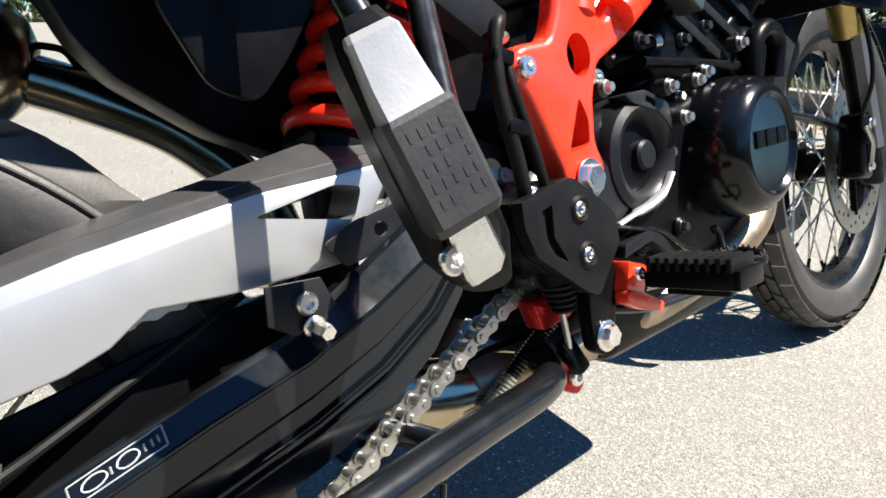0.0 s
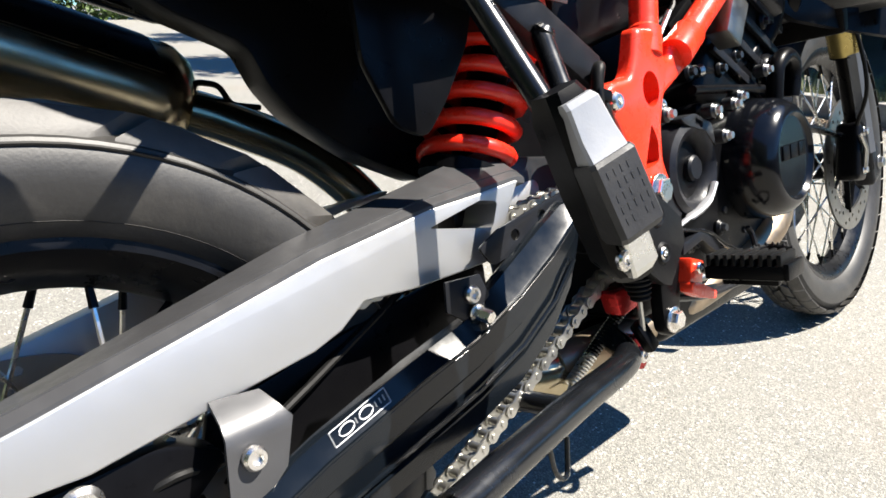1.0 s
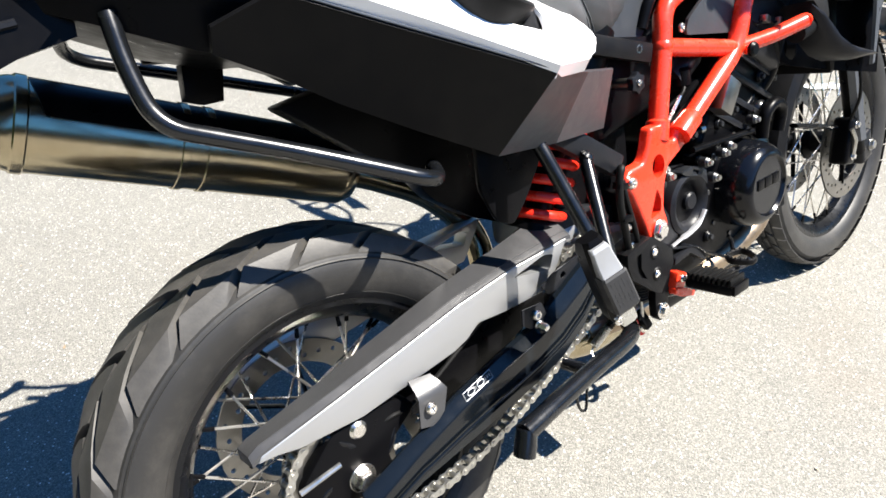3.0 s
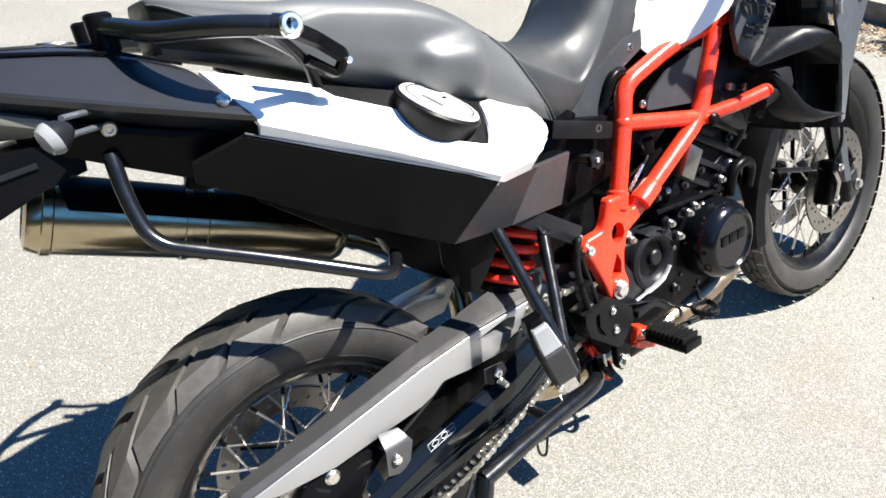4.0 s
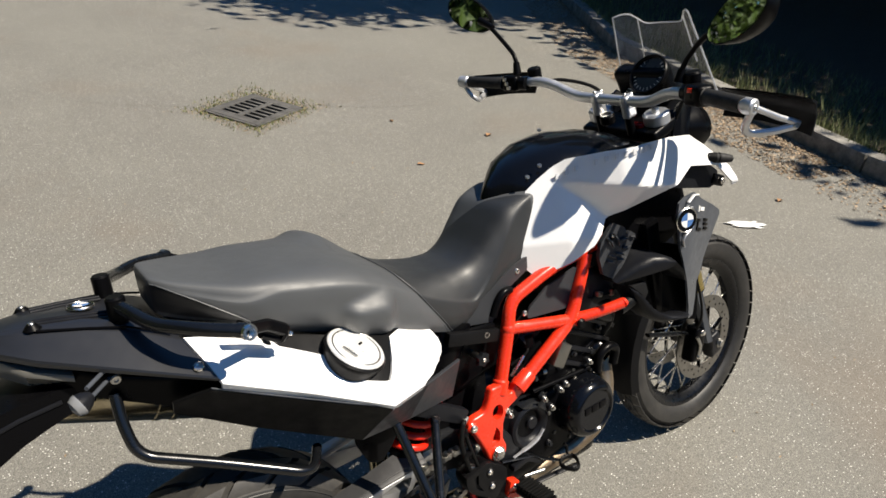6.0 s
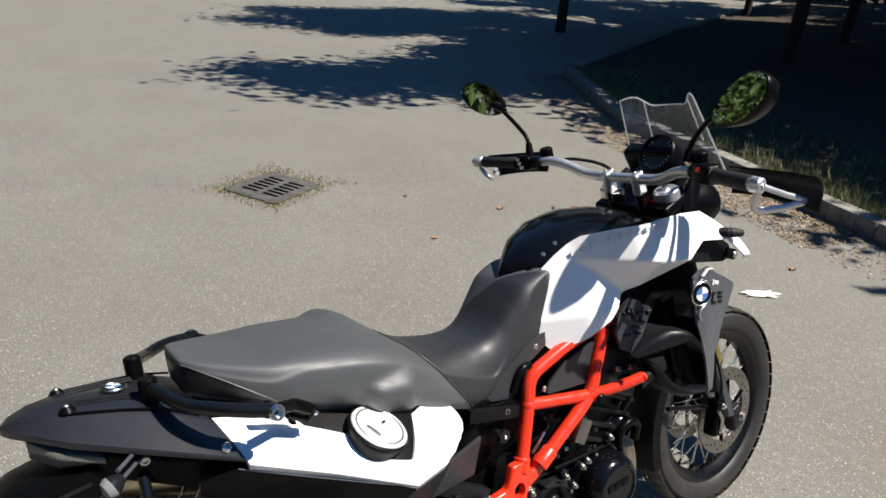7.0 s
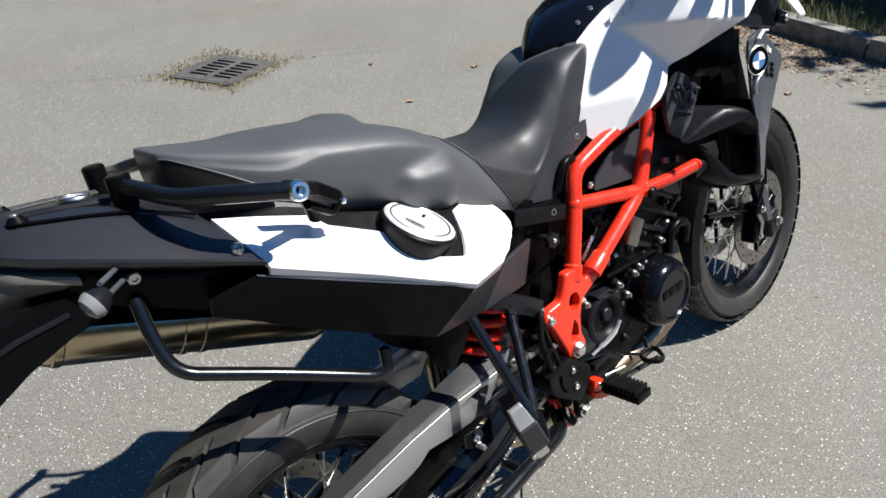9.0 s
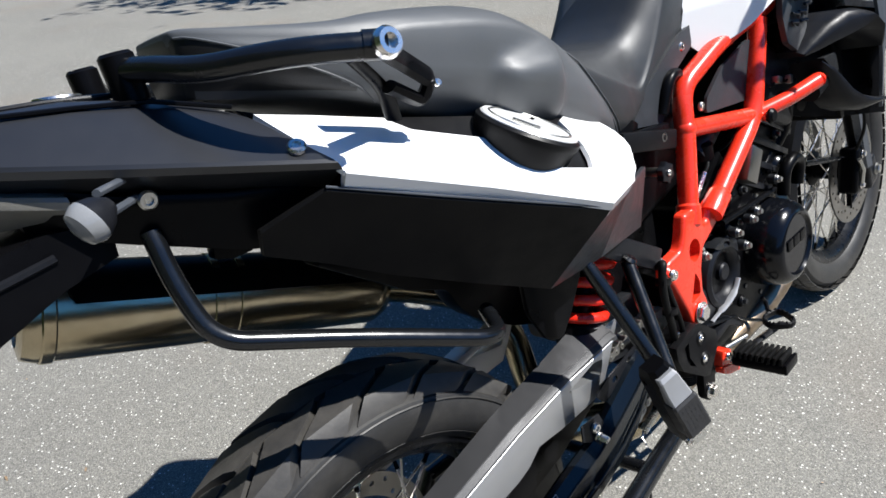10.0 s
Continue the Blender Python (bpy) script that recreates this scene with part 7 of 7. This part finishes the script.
hb = part("handlebar", tube(corner_path(bar_pts(), 0.06, 7), 0.0142, 20), "satin", bike, "silver tapered handlebar with black grips")
for c in (CL, CR):
    part("clamp", box((0.036, 0.024, 0.062), Matrix.Translation(c + Vector((0.004, 0, -0.014))) @ Matrix.Rotation(radians(-16), 4, "Y"), 0.008, seg=3), "satin", hb, "silver bar clamp")
    part("clamp_post", tube([c + Vector((0.006, 0, -0.04)), c + Vector((0.022, 0, -0.09))], 0.012, 12), "black", hb)
    for dx in (-0.012, 0.014):
        bolt(hb, c + Vector((dx, 0, 0.017)), (-0.2, 0, 1), 0.005, 0.004)
for end, s in ((LB, 1), (RB, -1)):
    inn = Vector((1.150, s * 0.215, 1.258))
    d = (end - inn).normalized()
    part("grip", tube([end - d * 0.150, end - d * 0.146, end - d * 0.030, end - d * 0.026], [0.016, 0.0175, 0.0175, 0.016], 18), "grip", hb, "black rubber grip")
    part("grip_flange", disc_solid(end - d * 0.152, -d, 0.022, 0.005, 0.002, 20), "grip", hb)
    part("bar_end", disc_solid(end - d * 0.026, d, 0.0185, 0.034, 0.004, 24), "satin", hb, "silver bar-end weight")
    bolt(hb, end + d * 0.0085, d, 0.0065, 0.003)
    sw = end - d * 0.180
    part("switch_block", box((0.040, 0.052, 0.046) if s > 0 else (0.046, 0.058, 0.048), Matrix.Translation(sw) @ d.to_track_quat("Y", "Z").to_matrix().to_4x4(), 0.014, seg=3), "black", hb, "black switch block")
    for k in range(3):
        part("switch_button", box((0.008, 0.012, 0.010), Matrix.Translation(sw + Vector((-0.021, 0.008 * (k - 1), 0.012 * (k - 1)))), 0.002), "steel" if s > 0 else ("red" if k == 2 else "black"), hb)
    part("lever_mount", tube([sw - d * 0.05, sw - d * 0.030], 0.019, 16), "black", hb)
    part("lever", tube(smooth_path([sw - d * 0.035 + Vector((0.035, 0, -0.006)), sw + d * 0.03 + Vector((0.062, 0, -0.012)), end - d * 0.06 + Vector((0.070, 0, -0.016)), end - d * 0.01 + Vector((0.066, 0, -0.018))], 6), 0.006, 10, flat=1.3), "black", hb, "black hand lever")
    part("reservoir", disc_solid(sw - d * 0.055 + Vector((0.030, 0, 0.010)), (-0.2, 0, 1), 0.020, 0.034, 0.004, 20), "black", hb)
    # hand guard
    o = Vector((0, 0, 0)) if s < 0 else Vector((0.035, 0.005, 0.022))
    q = lambda x, y, z: Vector((x, s * y, z)) + o
    g = part("hand_guard", tube(corner_path([end + d * 0.004, q(1.046, 0.462, 1.205), q(1.070, 0.455, 1.186), q(1.105, 0.485, 1.186), q(1.150, 0.514, 1.195)], 0.02, 5), 0.0085, 14, flat=0.8), "satin", bike, "hand guard with a silver brace and a black shell")
    part("upper_brace", tube([end + d * 0.002, q(1.10, 0.502, 1.218), q(1.152, 0.516, 1.200)], 0.0065, 12), "satin", g)
    shell = []
    for t in (0.0, 0.2, 0.45, 0.7, 0.88, 1.0):
        x, y, zt, zb = 1.200 - 0.045 * t ** 2.5, 0.325 + 0.222 * t, 1.262 - 0.010 * t, 1.196 - 0.020 * t ** 2
        shell.append([q(x - 0.020, y, zt), q(x, y, zt - 0.008), q(x + 0.008, y, (zt + zb) / 2), q(x - 0.004, y, zb), q(x - 0.009, y, zb), q(x + 0.002, y, (zt + zb) / 2), q(x - 0.005, y, zt - 0.012), q(x - 0.020, y, zt - 0.004)])
    part("guard_shell", loft(shell), "plastic", g, "black plastic shell", 50)
    bolt(g, q(1.142, 0.517, 1.196), (-0.5, s * 0.8, 0), 0.006, 0.004, "socket", "steel")

# mirrors
for stem, c, s in (([(1.135, 0.305, 1.285), (1.138, 0.312, 1.335), (1.136, 0.36, 1.378), (1.135, 0.425, 1.428)], (1.135, 0.503, 1.458), 1), ([(1.135, -0.245, 1.275), (1.145, -0.250, 1.318), (1.118, -0.305, 1.366), (1.095, -0.360, 1.397)], (1.054, -0.420, 1.412), -1)):
    C = Vector(c)
    mir = part("mirror", tube(corner_path(stem, 0.03, 6), [0.0065] * len(corner_path(stem, 0.03, 6)), 14), "black", bike, "rounded rear-view mirror on a black stem")
    part("stem_boot", tube([stem[0], Vector(stem[0]).lerp(Vector(stem[1]), 0.7)], [0.013, 0.0095], 14), "black", mir)
    part("stem_neck", tube([Vector(stem[-1]).lerp(C, -0.25), Vector(stem[-1]).lerp(C, 0.5)], [0.008, 0.012], 12), "black", mir)
    fdir = (Matrix.Rotation(radians(LEAN), 3, "X") @ Vector((-1.71, -0.68, 0.17) if s > 0 else (-1.76, 0.68, 0.25))).normalized()
    vv = Vector((0, 0, 1)) - fdir * fdir.z
    vv.normalize()
    uu = vv.cross(fdir)
    MM = Matrix((uu, vv, fdir)).transposed().to_4x4() @ Matrix.Rotation(radians(-30 * s), 4, "Z")
    MM.translation = C

    def oval_ring(k, zz):
        return [tuple(MM @ Vector((0.083 * k * math.cos(a) * (1 - 0.10 * math.cos(a) * s), 0.045 * k * (math.sin(a) - 0.12 * math.sin(2 * a) * s), zz))) for a in (2 * math.pi * q / 36 for q in range(36))]
    part("shell", loft([oval_ring(0.30, -0.062), oval_ring(0.62, -0.054), oval_ring(0.86, -0.036), oval_ring(0.97, -0.014), oval_ring(1.0, 0.0), oval_ring(0.985, 0.003), oval_ring(0.95, 0.002)]), "black", mir)
    part("mirror_glass", loft([oval_ring(0.945, 0.0018), oval_ring(0.945, 0.0032)]), "mirror", mir, "mirror glass reflecting greenery", 10)

# ---- cockpit and screen ----
dash = part("instrument_panel", box((0.05, 0.17, 0.10), pose(1.335, 0, 1.245, 0, -30, 0), 0.018, seg=3), "black", bike, "black instrument cluster with two dials")
for c, r in (((1.300, -0.036, 1.272), 0.054), ((1.306, 0.010, 1.222), 0.040)):
    c = Vector(c)
    nd = Vector((-0.86, 0, 0.5))
    part("dial_ring", lathe([(r * 0.9, -0.012), (r, -0.012), (r * 1.05, 0.004), (r, 0.008), (r * 0.9, 0.004)], c, nd, 32, closed=True), "black", dash)
    part("dial_face", disc_solid(c - nd * 0.004, nd, r * 0.92, 0.003, 0.0005, 32), "dial", dash)
    bm = bmesh.new()
    uu = Vector((0, 1, 0))
    vv = nd.normalized().cross(uu)
    for k in range(19):
        a = radians(-140 + k * 280 / 18)
        q = uu * math.sin(a) + vv * math.cos(a)
        sweep(bm, [c + q * r * 0.70 + nd * 0.0005, c + q * r * (0.84 if k % 3 else 0.88) + nd * 0.0005], 0.0008, 4)
    part("tick_marks", bm, "print", dash)
    part("needle", tube([c + nd * 0.002, c + nd * 0.002 + (uu * 0.8 - vv * 0.3) * r * 0.7], 0.0009, 5), "print", dash)
part("ignition", disc_solid((1.21, 0.025, 1.15), (-0.3, 0, 0.95), 0.021, 0.026, 0.004, 22), "black", bike, "ignition lock")
part("lock_ring", lathe([(0.013, 0.0), (0.018, 0.0), (0.018, 0.003), (0.013, 0.003)], (1.2025, 0.025, 1.1745), (-0.3, 0, 0.95), 22, closed=True), "steel", bike, "steel lock ring")
part("throttle_cable", tube(smooth_path([(1.15, -0.27, 1.25), (1.24, -0.22, 1.27), (1.30, -0.15, 1.22), (1.30, -0.10, 1.10)], 6), 0.005, 8), "rubber", bike, "black throttle cable")
part("clutch_cable", tube(smooth_path([(1.16, 0.24, 1.255), (1.22, 0.20, 1.262), (1.29, 0.12, 1.22), (1.30, 0.08, 1.10)], 6), 0.005, 8), "rubber", bike, "black clutch cable")
head = part("headlamp", loft([[(x, w * math.cos(a), zc + h * math.sin(a)) for a in (2 * math.pi * k / 24 for k in range(24))] for x, w, h, zc in ((1.32, 0.10, 0.06, 1.13), (1.40, 0.14, 0.09, 1.12), (1.46, 0.13, 0.085, 1.11), (1.49, 0.09, 0.06, 1.10))]), "black", bike, "black headlamp housing")
part("lamp_glass", disc_solid((1.482, -0.035, 1.10), (1, 0, -0.05), 0.05, 0.012, 0.003, 24), "lens", head)
part("cowl", skin([(1.28, 1.05), (1.30, 1.19), (1.36, 1.22), (1.42, 1.18), (1.45, 1.08), (1.40, 1.02)], lambda x, z: -0.125 + 0.5 * max(0, x - 1.36), 0.006, 0.04), "gloss", head)
part("far_cowl", mirrored(skin([(1.28, 1.05), (1.30, 1.19), (1.36, 1.22), (1.42, 1.18), (1.45, 1.08), (1.40, 1.02)], lambda x, z: -0.125 + 0.5 * max(0, x - 1.36), 0.006, 0.04)), "gloss", head)


def screen_shape():
    """A small windscreen, curved round and notched at the top."""
    bm = bmesh.new()
    rowsz = 9
    N = 32
    g = []
    for j in range(rowsz):
        v = j / (rowsz - 1)
        row = []
        for i in range(N + 1):
            u = i / N * 2 - 1
            top = 1.424 - 0.028 * min(1, max(0, (0.72 - abs(u)) / 0.25)) - 0.05 * max(0, abs(u) - 0.85)
            z = 1.20 + (top - 1.20) * v
            w = 0.152 - 0.036 * v
            row.append(bm.verts.new((1.425 - 0.10 * (z - 1.2) / 0.22 - 0.065 * u * u, w * u, z)))
        g.append(row)
    for a, b in zip(g, g[1:]):
        for i in range(N):
            bm.faces.new((a[i], a[i + 1], b[i + 1], b[i]))
    bmesh.ops.translate(bm, vec=(0, -0.060, 0.006), verts=bm.verts)
    bmesh.ops.solidify(bm, geom=bm.faces[:], thickness=0.003)
    return bm


scr = part("windscreen", screen_shape(), "screen", bike, "small clear windscreen with a notched top", 60)
scr.visible_shadow = False


def screen_at(u, v):
    top = 1.424 - 0.028 * min(1, max(0, (0.72 - abs(u)) / 0.25)) - 0.05 * max(0, abs(u) - 0.85)
    z = 1.20 + (top - 1.20) * v
    return 1.425 - 0.10 * (z - 1.2) / 0.22 - 0.065 * u * u, (0.152 - 0.036 * v) * u - 0.060, z + 0.006


rim = [screen_at(-1, k / 6) for k in range(6)] + [screen_at(-1 + k / 10, 1) for k in range(21)] + [screen_at(1, k / 6) for k in range(5, -1, -1)]
part("screen_rim", tube(rim, 0.0022, 6), "edge", scr).visible_shadow = False
for s in (-1, 1):
    part("screen_fold", tube([screen_at(s * 0.6, 0.45 + k * 0.11) for k in range(6)], 0.0024, 6, flat=0.5), "edge", scr).visible_shadow = False
for s in (-1, 1):
    fi = indicator("front_indicator", (1.215, s * 0.20, 1.085), (1.318, s * 0.285, 1.068), "front indicator in a ribbed black rubber body")
    for k in range(5):
        t = 0.3 + 0.1 * k
        p = Vector((1.215, s * 0.20, 1.085)).lerp(Vector((1.318, s * 0.285, 1.068)), t)
        part("rib", disc_solid(p, (0.77, s * 0.63, -0.13), 0.0105 + 0.0008 * k, 0.005, 0.001, 14), "rubber", fi)
